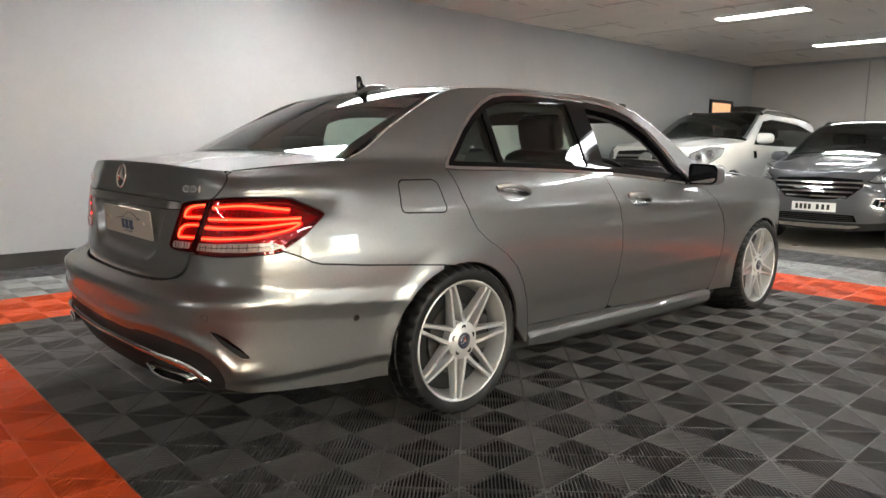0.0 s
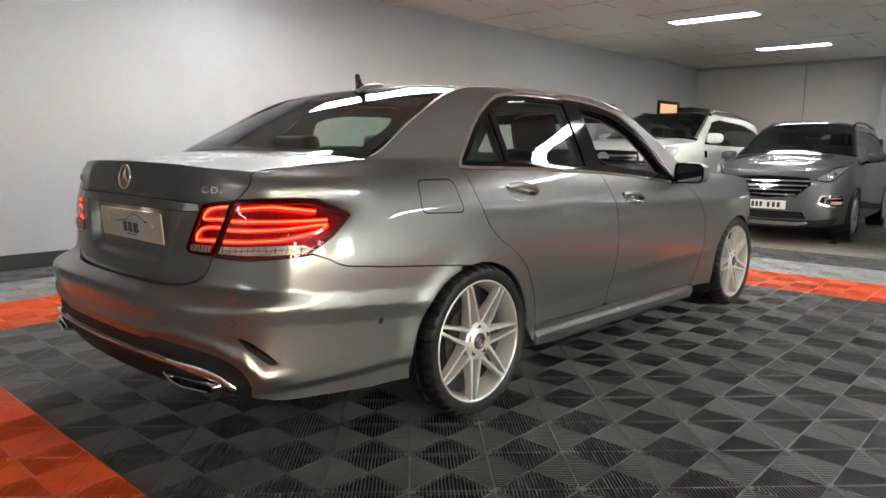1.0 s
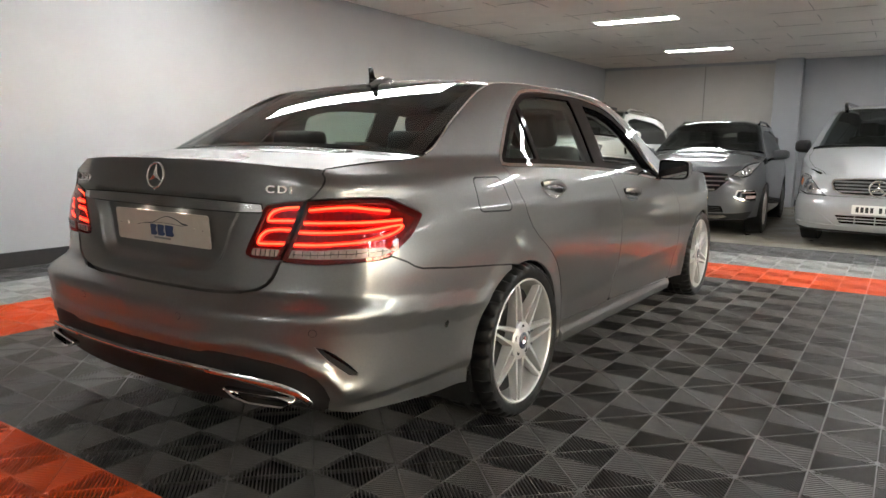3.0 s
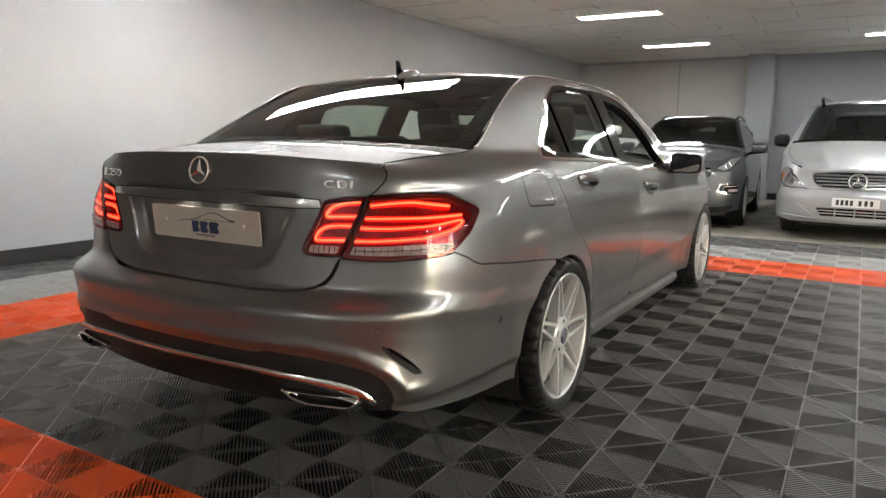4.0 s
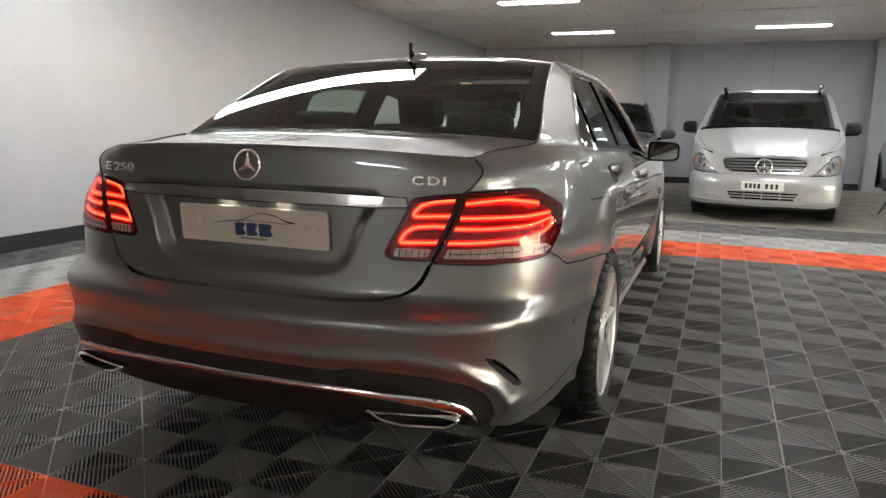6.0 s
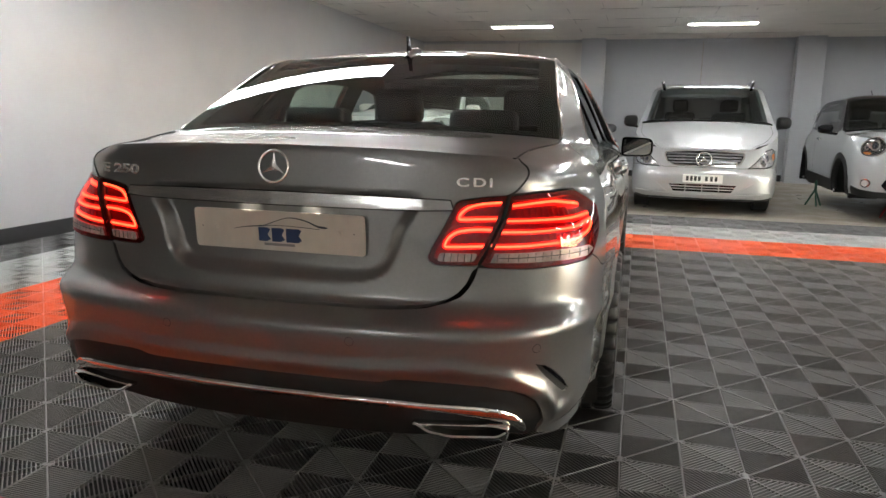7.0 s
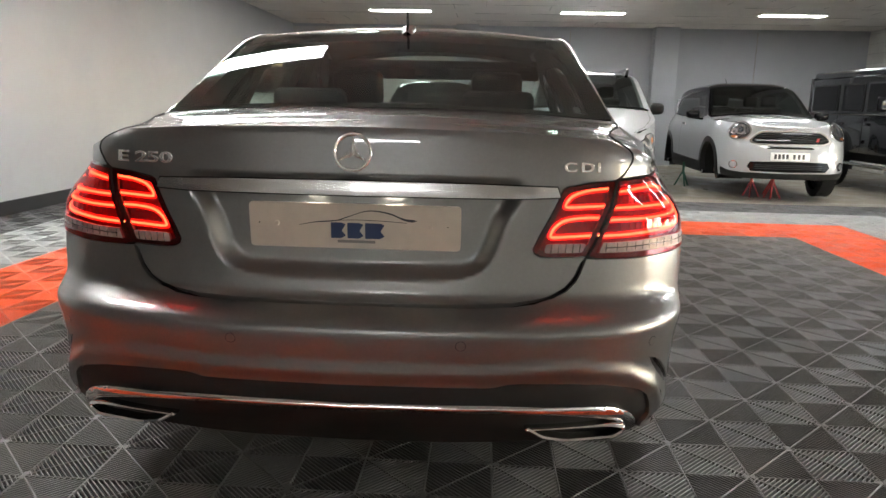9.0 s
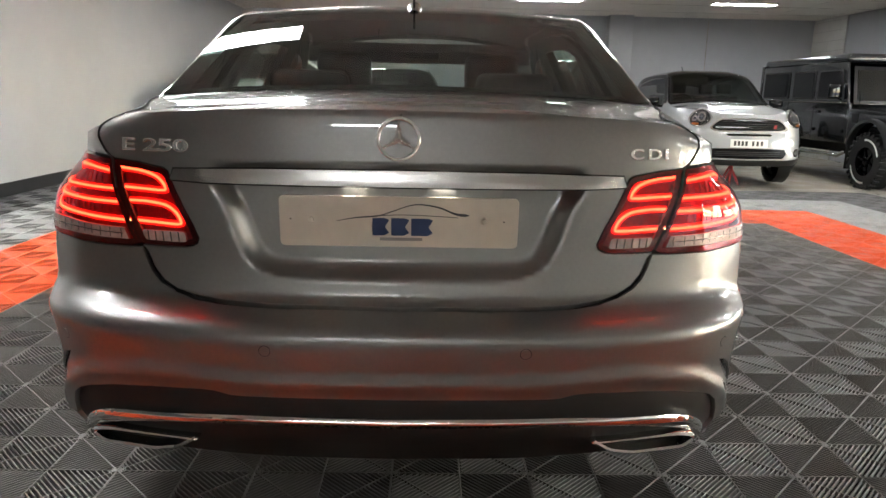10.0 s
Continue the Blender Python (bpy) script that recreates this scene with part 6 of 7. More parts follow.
def head_lamp(h, outline, car_ob, spots, label="clear head lamp with chrome reflectors", amber=None, bowl=None):
    for sg in (1, -1):
        f = (lambda pts: [(sg * s, z) for s, z in pts][::sg])
        skin("lamp_gasket", f(grown(outline, 0.010)), TRIM, car_ob, at=h.at, off=0.004, flange=0.006, pitch=0.03)
        base = skin("head_lamp", f(outline), bowl or LAMP_GREY, car_ob, label, at=h.at, off=0.006, flange=0.01, pitch=0.03)
        for s0, z0, r in spots:
            skin("reflector", f(disc(s0, z0, r, r)), CHROME, base, at=h.at, off=0.009, flange=0.003, edge=0.02, push=lambda a, b, s0=s0, z0=z0, r=r: -0.5 * np.clip(r - np.hypot(np.abs(a) - s0, b - z0), 0, None) * 0.3)
            skin("projector", f(disc(s0, z0, r * 0.45, r * 0.45)), LAMP_EYE, base, at=h.at, off=0.011, flange=0.003, edge=0.02)
        if amber:
            skin("indicator", f(amber), AMBER, base, at=h.at, off=0.009, flange=0.003)
        skin("lamp_lens", f(outline), LAMP_CLEAR, base, at=h.at, off=0.018, flange=0.014, pitch=0.04)


def slats(h, car_ob, rows, half_w, material, off, thick, name="grille_slat"):
    for z0, w in rows:
        mid_skin(name, [(0.0, z0 - thick), (w * 0.5, z0 - thick), (w, z0 - thick), (w, z0 + thick), (w * 0.5, z0 + thick), (0.0, z0 + thick)], material, car_ob, h, off=off, flange=0.012, pitch=0.1, edge=0.05)


# --- grey sports utility ---
suv = thing("parked_suv", "dark grey metallic sports utility vehicle with a chrome-barred grille", "car", pose(6.22, 0.43, FAR_Z, 0, 0, 3))
h = Hull([(0.0, 0.0), (0.02, 0.35), (0.08, 0.60), (0.20, 0.78), (0.45, 0.88), (0.8, 0.925), (1.2, 0.935), (2.2, 0.94), (3.6, 0.935), (4.2, 0.90), (4.55, 0.78), (4.68, 0.5), (4.70, 0.0)],
         [(0.15, 0.06), (0.30, 0.02), (0.5, 0.01), (0.75, 0.0), (0.92, 0.012), (1.02, 0.04), (1.10, 0.08), (1.25, 0.15), (1.45, 0.235), (1.58, 0.30), (1.64, 0.37)],
         [(0.15, 0.12), (0.26, 0.05), (0.35, 0.02), (0.5, 0.0), (0.62, 0.01), (0.75, 0.03), (0.88, 0.07), (0.95, 0.12), (1.0, 0.17), (1.1, 0.3), (1.7, 1.0)], (0.16, 0.75),
         [(0.30, 1.0), (0.6, 1.035), (1.0, 1.075), (1.35, 1.13), (1.5, 1.20), (1.9, 1.45), (2.15, 1.575), (2.4, 1.61), (3.4, 1.60), (4.3, 1.52), (4.6, 1.42)],
         [(0.12, 0.985), (0.5, 1.075), (1.0, 1.165), (1.30, 1.215), (1.4, 1.25), (1.9, 1.54), (2.15, 1.655), (2.6, 1.685), (3.4, 1.67), (4.3, 1.60), (4.6, 1.5)],
         [(0, 0.965), (0.4, 0.97), (0.7, 0.985), (1.0, 1.0)])
SUV_PAINT = mat("dark_grey_suv_paint", (0.075, 0.078, 0.084), 0.42, 0.5, 1.0, coat_rough=0.01, noise_amount=0.05, noise_scale=700)
dl = [(float(h.sx(x)), z) for x, z in ((1.62, 1.13), (2.35, 1.14), (3.2, 1.16), (4.05, 1.20), (4.25, 1.30), (3.9, 1.45), (3.2, 1.52), (2.35, 1.515), (2.05, 1.45))]
hull_body(suv, h, SUV_PAINT, ((0.93, 0.36, 0.395, 0.39), (3.63, 0.36, 0.395, 0.39)), 0.24, dl, (2.13, 4.55), (1.42, 2.15), (1.38, 0.70, 0.12, 0.012))
mid_skin("grille", [(0.0, 0.61), (0.36, 0.63), (0.55, 0.80), (0.52, 0.875), (0.0, 0.90)], TRIM, suv, h, off=0.001, flange=0.01)
slats(h, suv, ((0.655, 0.36), (0.715, 0.43), (0.775, 0.50), (0.835, 0.53)), 0.5, CHROME, 0.006, 0.009)
mid_skin("grille_mark", disc(0, 0.765, 0.085, 0.042, 20)[15:] + disc(0, 0.765, 0.085, 0.042, 20)[:6], CHROME, suv, h, off=0.024, flange=0.02)
number_plate(h, 0.462, 0.573, suv, off=0.02)
mid_skin("lower_intake", [(0.0, 0.335), (0.50, 0.345), (0.46, 0.43), (0.0, 0.435)], TRIM, suv, h, off=0.002)
slats(h, suv, ((0.36, 0.46), (0.385, 0.46), (0.41, 0.44)), 0.45, PLASTIC, 0.005, 0.005, "intake_slat")
mid_skin("skid_plate", [(0.0, 0.245), (0.42, 0.255), (0.55, 0.285), (0.50, 0.305), (0.40, 0.298), (0.0, 0.300)], SATIN, suv, h, off=0.012, flange=0.02)
mid_skin("lower_cladding", [(0.0, 0.21), (0.9, 0.25), (0.95, 0.36), (0.62, 0.33), (0.0, 0.318)], PLASTIC, suv, h, off=0.006, flange=0.01)
head_lamp(h, [(0.60, 0.855), (0.72, 0.835), (0.85, 0.85), (1.05, 0.93), (1.30, 1.025), (1.20, 1.02), (0.95, 0.975), (0.68, 0.905)], suv, ((0.80, 0.888, 0.045), (0.95, 0.928, 0.042)), bowl=DULL)
for sg in (1, -1):
    f = (lambda pts: [(sg * s, z) for s, z in pts][::sg])
    fog = skin("fog_lamp", f([(0.62, 0.555), (0.80, 0.50), (1.02, 0.51), (1.06, 0.60), (1.0, 0.655), (0.66, 0.655)]), CHROME, suv, "fog lamp set in a chrome frame", at=h.at, off=0.006, flange=0.01)
    skin("fog_recess", f([(0.64, 0.56), (0.81, 0.515), (1.0, 0.525), (1.035, 0.60), (0.985, 0.64), (0.68, 0.64)]), TRIM, fog, at=h.at, off=0.009, flange=0)
    skin("fog_glass", f([(0.78, 0.535), (0.98, 0.540), (1.0, 0.575), (0.79, 0.580)]), LAMP_WHITE, fog, at=h.at, off=0.013, flange=0.004)
    skin("day_lamp", f([(0.72, 0.612), (0.98, 0.612), (0.98, 0.625), (0.73, 0.625)]), LAMP_WHITE, fog, at=h.at, off=0.013, flange=0.004)
mirrors_of(suv, 1.62, 0.90, 1.14, (0.12, 0.12, 0.075), SUV_PAINT, TRIM, "grey door mirror")
roof_rail(suv, [(2.3, 0.60, 1.615), (2.45, 0.60, 1.655), (3.2, 0.60, 1.66), (4.1, 0.585, 1.60), (4.25, 0.58, 1.565)], TRIM, "black roof rail")
cabin_of(suv, h, 1.5, 4.2, 1.12, 0.72, (2.35, 3.2))
w = simple_wheel("wheel", suv, 0.36, 0.245, 0.235, 5, ALLOY, "black tyre on a silver five-spoke wheel")
w.matrix_basis = pose(0.93, -0.925, 0.36)
for x, y, rz in ((3.63, -0.925, 0), (0.93, 0.925, 180), (3.63, 0.925, 180)):
    copy_thing(w, pose(x, y, 0.36, 0, 0, rz))

# --- white large utility ---
big = thing("parked_suv", "white large utility vehicle with silver roof rails, front jacked up", "car", pose(6.05, 2.84, FAR_Z + 0.13, 0, 1.7, 0))
h = Hull([(0.0, 0.0), (0.02, 0.40), (0.10, 0.68), (0.25, 0.84), (0.5, 0.93), (0.9, 0.965), (1.5, 0.965), (2.5, 0.97), (4.0, 0.965), (4.7, 0.91), (5.0, 0.75), (5.08, 0.4), (5.09, 0.0)],
         [(0.2, 0.05), (0.35, 0.02), (0.6, 0.005), (0.85, 0.0), (1.05, 0.01), (1.15, 0.028), (1.24, 0.07), (1.4, 0.135), (1.6, 0.20), (1.74, 0.26), (1.80, 0.33)],
         [(0.2, 0.1), (0.35, 0.03), (0.55, 0.0), (0.75, 0.02), (0.95, 0.045), (1.05, 0.07), (1.14, 0.12), (1.22, 0.26), (1.9, 1.0)], (0.2, 0.8),
         [(0.30, 1.15), (0.6, 1.19), (1.1, 1.235), (1.45, 1.27), (1.6, 1.33), (2.1, 1.60), (2.35, 1.735), (2.6, 1.775), (3.8, 1.77), (4.7, 1.68), (4.95, 1.55)],
         [(0.12, 1.15), (0.5, 1.235), (1.1, 1.31), (1.42, 1.345), (1.52, 1.375), (2.1, 1.68), (2.35, 1.80), (2.8, 1.835), (3.8, 1.82), (4.7, 1.74), (4.95, 1.6)],
         [(0, 1.14), (0.4, 1.14), (0.75, 1.15), (1.0, 1.155)])
WHITE = mat("white_car_paint", (0.72, 0.71, 0.68), 0.35, 0.0, 1.0, noise_amount=0.03, noise_scale=30)
dl = [(float(h.sx(x)), z) for x, z in ((1.72, 1.235), (2.5, 1.235), (3.5, 1.25), (4.45, 1.28), (4.72, 1.36), (4.55, 1.55), (3.8, 1.665), (2.7, 1.69), (2.3, 1.63))]
hull_body(big, h, WHITE, ((0.93, 0.40, 0.43, 0.43), (4.0, 0.40, 0.43, 0.43)), 0.28, dl, (2.33, 4.92), (1.55, 2.35), (1.48, 0.75, 0.12, 0.015), roof_mat=TRIM)
mid_skin("grille", [(0.0, 0.76), (0.50, 0.78), (0.60, 0.95), (0.56, 1.07), (0.0, 1.09)], TRIM, big, h, off=0.001, flange=0.01)
slats(h, big, ((0.86, 0.54), (0.93, 0.56), (1.0, 0.56)), 0.5, SATIN, 0.008, 0.016)
mid_skin("grille_mark", disc(0, 0.93, 0.12, 0.12, 24)[18:] + disc(0, 0.93, 0.12, 0.12, 24)[:7], CHROME, big, h, off=0.024, flange=0.02)
number_plate(h, 0.53, 0.64, big, off=0.02)
head_lamp(h, [(0.66, 0.93), (0.80, 0.89), (1.0, 0.91), (1.24, 1.02), (1.34, 1.13), (1.20, 1.145), (0.95, 1.125), (0.70, 1.035)], big, ((0.84, 0.99, 0.062), (1.04, 1.035, 0.066)))
mirrors_of(big, 1.85, 0.87, 1.34, (0.12, 0.13, 0.085), WHITE, TRIM, "white door mirror")
roof_rail(big, [(2.45, 0.66, 1.775), (2.6, 0.66, 1.835), (3.4, 0.66, 1.85), (4.5, 0.64, 1.77), (4.65, 0.63, 1.72)], BRIGHT, "silver roof rail", 0.024)
cabin_of(big, h, 1.65, 4.6, 1.20, 0.75, (2.6, 3.5))
for x in (2.45, 3.35):
    sides("shut_line", [(float(h.sx(x)) - 0.003, 0.45), (float(h.sx(x)) + 0.003, 0.45), (float(h.sx(x)) + 0.003, 1.2), (float(h.sx(x)) - 0.003, 1.2)], VOID, big, h, off=0.0006, flange=0)
    sides("door_handle", [(float(h.sx(x + 0.62)), 1.08), (float(h.sx(x + 0.80)), 1.09), (float(h.sx(x + 0.80)), 1.12), (float(h.sx(x + 0.62)), 1.115)], CHROME, big, h, off=0.03, flange=0.03)
sides("lower_cladding", [(float(h.sx(1.42)), 0.29), (float(h.sx(3.5)), 0.29), (float(h.sx(3.5)), 0.48), (float(h.sx(1.42)), 0.48)], SATIN, big, h, off=0.01, flange=0.02)
sides("side_vent", [(float(h.sx(1.62)), 1.02), (float(h.sx(1.72)), 1.02), (float(h.sx(1.72)), 1.13), (float(h.sx(1.62)), 1.13)], TRIM, big, h, off=0.004, flange=0.006)
for y, sg in ((-0.93, 0), (0.93, 180)):
    w = simple_wheel("wheel", big, 0.39, 0.265, 0.26, 5, ALLOY, "black tyre on a silver wheel") if sg == 0 else w
    if sg == 0:
        w.matrix_basis = pose(4.0, y, 0.39)
    else:
        copy_thing(w, pose(4.0, y, 0.39, 0, 0, 180)), copy_thing(w, pose(0.93, y, 0.39, 0, 0, 180))
bare_hub(big, pose(0.93, -0.80, 0.40))
bm = bmesh.new()
for a in range(3):
    t = a * 2.094 + 0.4
    tube([(0, 0, 0.26), (0.13 * math.cos(t), 0.13 * math.sin(t), 0.0)], 0.014, 6, bm)
tube([(0, 0, 0.2), (0, 0, 0.40)], 0.02, 8, bm)
stand = tagged(part("axle_stand", bm, mat("red_stand_paint", (0.30, 0.02, 0.02), 0.45, noise_amount=0.25, noise_scale=20), None), "red steel axle stand on the concrete", "axle stand", "axle stands")
stand.location = (6.98, 2.15, FAR_Z)

# --- silver van ---
van = thing("parked_van", "silver people-carrier van with a black-barred grille", "van", pose(6.08, -1.87, FAR_Z, 0, 0, -3.5))
h = Hull([(0.0, 0.0), (0.02, 0.44), (0.06, 0.72), (0.16, 0.89), (0.38, 0.975), (0.8, 0.995), (1.5, 0.99), (3.0, 0.99), (4.3, 0.98), (4.65, 0.93), (4.75, 0.7), (4.76, 0.0)],
         [(0.15, 0.06), (0.28, 0.02), (0.5, 0.005), (0.8, 0.0), (1.0, 0.01), (1.15, 0.03), (1.3, 0.065), (1.5, 0.115), (1.7, 0.165), (1.80, 0.20), (1.86, 0.27)],
         [(0.15, 0.10), (0.22, 0.04), (0.35, 0.0), (0.5, 0.0), (0.6, 0.02), (0.64, 0.06), (0.75, 0.10), (0.9, 0.17), (0.98, 0.24), (1.1, 0.40), (1.3, 0.7), (1.9, 1.4)], (0.15, 0.7),
         [(0.35, 0.955), (0.6, 1.07), (0.85, 1.19), (1.0, 1.26), (1.4, 1.53), (1.75, 1.72), (2.0, 1.79), (2.6, 1.82), (4.0, 1.82), (4.65, 1.74)],
         [(0.22, 0.95), (0.5, 1.13), (0.75, 1.245), (0.90, 1.30), (1.4, 1.63), (1.75, 1.815), (2.0, 1.865), (2.6, 1.885), (4.0, 1.885), (4.65, 1.80)],
         [(0, 0.885), (0.45, 0.885), (0.7, 0.915), (1.0, 0.955)])
h.crown_at, h.crown = 0.95, 5.0
SILVER = mat("silver_car_paint", (0.34, 0.345, 0.35), 0.42, 0.3, 1.0, coat_rough=0.01, coat_ior=1.7, noise_amount=0.04, noise_scale=600)
dl = [(float(h.sx(x)), z) for x, z in ((1.25, 1.20), (2.1, 1.17), (3.2, 1.17), (4.4, 1.19), (4.4, 1.62), (3.2, 1.66), (2.1, 1.655), (1.75, 1.56))]
hull_body(van, h, SILVER, ((0.92, 0.33, 0.37, 0.37), (4.0, 0.33, 0.37, 0.37)), 0.20, dl, (1.73, 4.62), (0.98, 1.75), (0.93, 0.66, 0.10, 0.035), reach=0.90)
mid_skin("grille", [(0.0, 0.665), (0.40, 0.672), (0.50, 0.72), (0.54, 0.80), (0.53, 0.850), (0.30, 0.872), (0.0, 0.880)], CHROME, van, h, off=0.004, flange=0.01, pitch=0.05)
mid_skin("grille_back", [(0.0, 0.675), (0.39, 0.682), (0.485, 0.725), (0.52, 0.80), (0.51, 0.842), (0.29, 0.860), (0.0, 0.868)], TRIM, van, h, off=0.007, flange=0, pitch=0.05)
slats(h, van, ((0.708, 0.45), (0.748, 0.48), (0.788, 0.50), (0.828, 0.51)), 0.5, DULL, 0.011, 0.0105)
bm = lathe([(0.098 + 0.011 * math.cos(a), 0.011 * math.sin(a)) for a in np.linspace(0, 2 * math.pi, 9)[:-1]], 36, "x", close=True)
for k in range(3):
    a = radians(90 + 120 * k)
    c = bm.verts.new((-0.022, 0, 0))
    vt = bm.verts.new((0, math.cos(a) * 0.095, math.sin(a) * 0.095))
    vl, vr = (bm.verts.new((0, math.cos(a + d) * 0.022, math.sin(a + d) * 0.022)) for d in (1.05, -1.05))
    bm.faces.new((c, vl, vt)), bm.faces.new((c, vt, vr))
gm = part("grille_badge", bm, BRIGHT, van, "round chrome three-pointed badge", angle=20)
gm.matrix_basis = pose(0.050, 0, 0.758, 0, 14, 0)
number_plate(h, 0.44, 0.552, van, off=0.012)
mid_skin("lower_intake", [(0.0, 0.315), (0.38, 0.315), (0.44, 0.415), (0.0, 0.42)], TRIM, van, h, off=0.001, flange=0.01)
slats(h, van, ((0.350, 0.42), (0.385, 0.44)), 0.45, SILVER, 0.006, 0.006, "intake_slat")
for s0 in (-0.22, 0.0, 0.22):
    skin("intake_slat", [(s0 - 0.006, 0.315), (s0 + 0.006, 0.315), (s0 + 0.006, 0.415), (s0 - 0.006, 0.415)], SILVER, van, at=h.at, off=0.006, flange=0.006)
sides("bumper_crease", [(0.50, 0.30), (0.68, 0.42), (0.72, 0.47), (0.68, 0.475), (0.60, 0.42), (0.45, 0.30)], SILVER, van, h, off=0.016, flange=0.018)
mid_skin("bumper_blade", [(0.0, 0.262), (0.55, 0.266), (0.95, 0.300), (0.93, 0.318), (0.55, 0.290), (0.0, 0.286)], SILVER, van, h, off=0.018, flange=0.02, pitch=0.05)
# thin dark strip across the nose, just below the grille
mid_skin("screen_seal", [(0.0, 0.640), (0.62, 0.640), (0.62, 0.648), (0.0, 0.648)], VOID, van, h, off=0.001, flange=0)
mid_skin("bumper_lip", [(0.0, 0.20), (0.80, 0.205), (1.0, 0.235), (0.98, 0.255), (0.78, 0.228), (0.0, 0.222)], PLASTIC, van, h, off=0.012, flange=0.02)
head_lamp(h, [(0.60, 0.655), (0.82, 0.660), (1.08, 0.69), (1.22, 0.78), (1.235, 0.875), (1.17, 0.905), (1.0, 0.880), (0.78, 0.795)], van, ((0.82, 0.738, 0.056), (0.965, 0.795, 0.068)), amber=[(1.10, 0.755), (1.18, 0.785), (1.195, 0.855), (1.12, 0.835)])
sides("bonnet_gap", [(0.56, 0.655), (1.3, 0.655), (1.3, 0.660), (0.56, 0.660)], VOID, van, h, off=0.0008, flange=0)
vb = h.bonnet(0.93, 0.66, 0.10, 0.035)
for q in (0.035, 0.965):
    part("bonnet_gap", tube([tuple(vb(np.array([[u]]), np.array([[q]]))[0, 0] + np.array([0, 0, 0.001])) for u in np.linspace(0.04, 0.98, 18)], 0.0022, 6), VOID, van)
mirrors_of(van, 1.30, 1.0, 1.27, (0.12, 0.105, 0.092), PLASTIC, PLASTIC, "black door mirror")
roof_rail(van, [(1.70, 0.64, 1.775), (1.76, 0.66, 1.845), (1.92, 0.68, 1.895), (3.2, 0.69, 1.905), (4.3, 0.69, 1.88)], TRIM, "black roof rail", 0.026)
cabin_of(van, h, 1.1, 3.8, 1.24, 0.76, (2.0, 2.9), 0.40)
for y0, y1 in ((-0.55, 0.10), (0.05, 0.66)):
    part("wiper", tube([(0.98, y0, 1.275), (1.03, (y0 + y1) / 2, 1.325), (1.02, y1, 1.315)], 0.010, 6), TRIM, van)
w = simple_wheel("wheel", van, 0.33, 0.21, 0.21, 8, DULL, "black tyre on a dull steel wheel")
w.matrix_basis = pose(0.92, -0.935, 0.33)
for x, y, rz in ((4.0, -0.935, 0), (0.92, 0.935, 180), (4.0, 0.935, 180)):
    copy_thing(w, pose(x, y, 0.33, 0, 0, rz))

# --- small silver hatchback on stands ---
mini = thing("jacked_hatchback", "silver small hatchback with a black roof, jacked up with wheels off", "car", pose(5.84, -4.56, FAR_Z + 0.12, 0, 0, -1.5))
h = Hull([(0.0, 0.0), (0.02, 0.42), (0.08, 0.66), (0.20, 0.80), (0.42, 0.875), (0.75, 0.895), (1.2, 0.89), (2.2, 0.89), (3.2, 0.885), (3.75, 0.83), (4.0, 0.65), (4.10, 0.3), (4.11, 0.0)],
         [(0.15, 0.05), (0.28, 0.015), (0.5, 0.0), (0.75, 0.0), (0.88, 0.015), (0.96, 0.045), (1.02, 0.085), (1.15, 0.13), (1.3, 0.175), (1.45, 0.225), (1.54, 0.27), (1.60, 0.33)],
         [(0.15, 0.12), (0.22, 0.04), (0.35, 0.0), (0.5, 0.0), (0.65, 0.015), (0.75, 0.03), (0.84, 0.05), (0.90, 0.075), (0.96, 0.12), (1.0, 0.17), (1.1, 0.36), (1.5, 1.0)], (0.2, 0.75),
         [(0.35, 0.985), (0.6, 0.995), (0.95, 1.005), (1.20, 1.03), (1.35, 1.09), (1.65, 1.33), (1.85, 1.47), (2.05, 1.525), (2.8, 1.52), (3.6, 1.44), (3.85, 1.32)],
         [(0.15, 0.95), (0.5, 1.035), (0.95, 1.08), (1.15, 1.10), (1.25, 1.125), (1.65, 1.42), (1.85, 1.545), (2.2, 1.595), (2.8, 1.585), (3.6, 1.50), (3.85, 1.36)],
         [(0, 0.925), (0.3, 0.93), (0.5, 0.96), (0.65, 0.992), (0.85, 1.0)])
dl = [(float(h.sx(x)), z) for x, z in ((1.48, 1.03), (2.2, 1.03), (3.0, 1.06), (3.6, 1.10), (3.75, 1.18), (3.5, 1.36), (2.8, 1.455), (2.1, 1.465), (1.87, 1.40))]
hull_body(mini, h, SILVER, ((0.80, 0.30, 0.392, 0.418), (3.40, 0.30, 0.392, 0.418)), 0.22, dl, (1.84, 3.82), (1.27, 1.85), (1.20, 0.55, 0.10, 0.015), roof_mat=TRIM, pillar=TRIM)
mid_skin("grille", [(0.0, 0.685), (0.44, 0.69), (0.535, 0.715), (0.55, 0.755), (0.49, 0.82), (0.40, 0.868), (0.0, 0.880)], CHROME, mini, h, off=0.002, flange=0.01)
mid_skin("grille_back", [(0.0, 0.703), (0.43, 0.708), (0.51, 0.727), (0.523, 0.757), (0.47, 0.812), (0.39, 0.852), (0.0, 0.863)], TRIM, mini, h, off=0.006, flange=0)
skin("grille_mark", [(0.335, 0.735), (0.375, 0.735), (0.385, 0.785), (0.345, 0.785)], mat("red_badge", (0.4, 0.02, 0.02), 0.3), mini, at=h.at, off=0.010, flange=0.003)
slats(h, mini, ((0.735, 0.47), (0.765, 0.48), (0.795, 0.45), (0.825, 0.41)), 0.4, PLASTIC, 0.009, 0.006)
cover = [(float(h.sx(x)), z) for x, z in ((1.40, 1.055), (2.2, 1.02), (3.0, 1.045), (3.70, 1.085))] + [(a, b - 0.006) for a, b in (h.edge_pt(x) for x in np.linspace(3.78, 1.38, 24))]
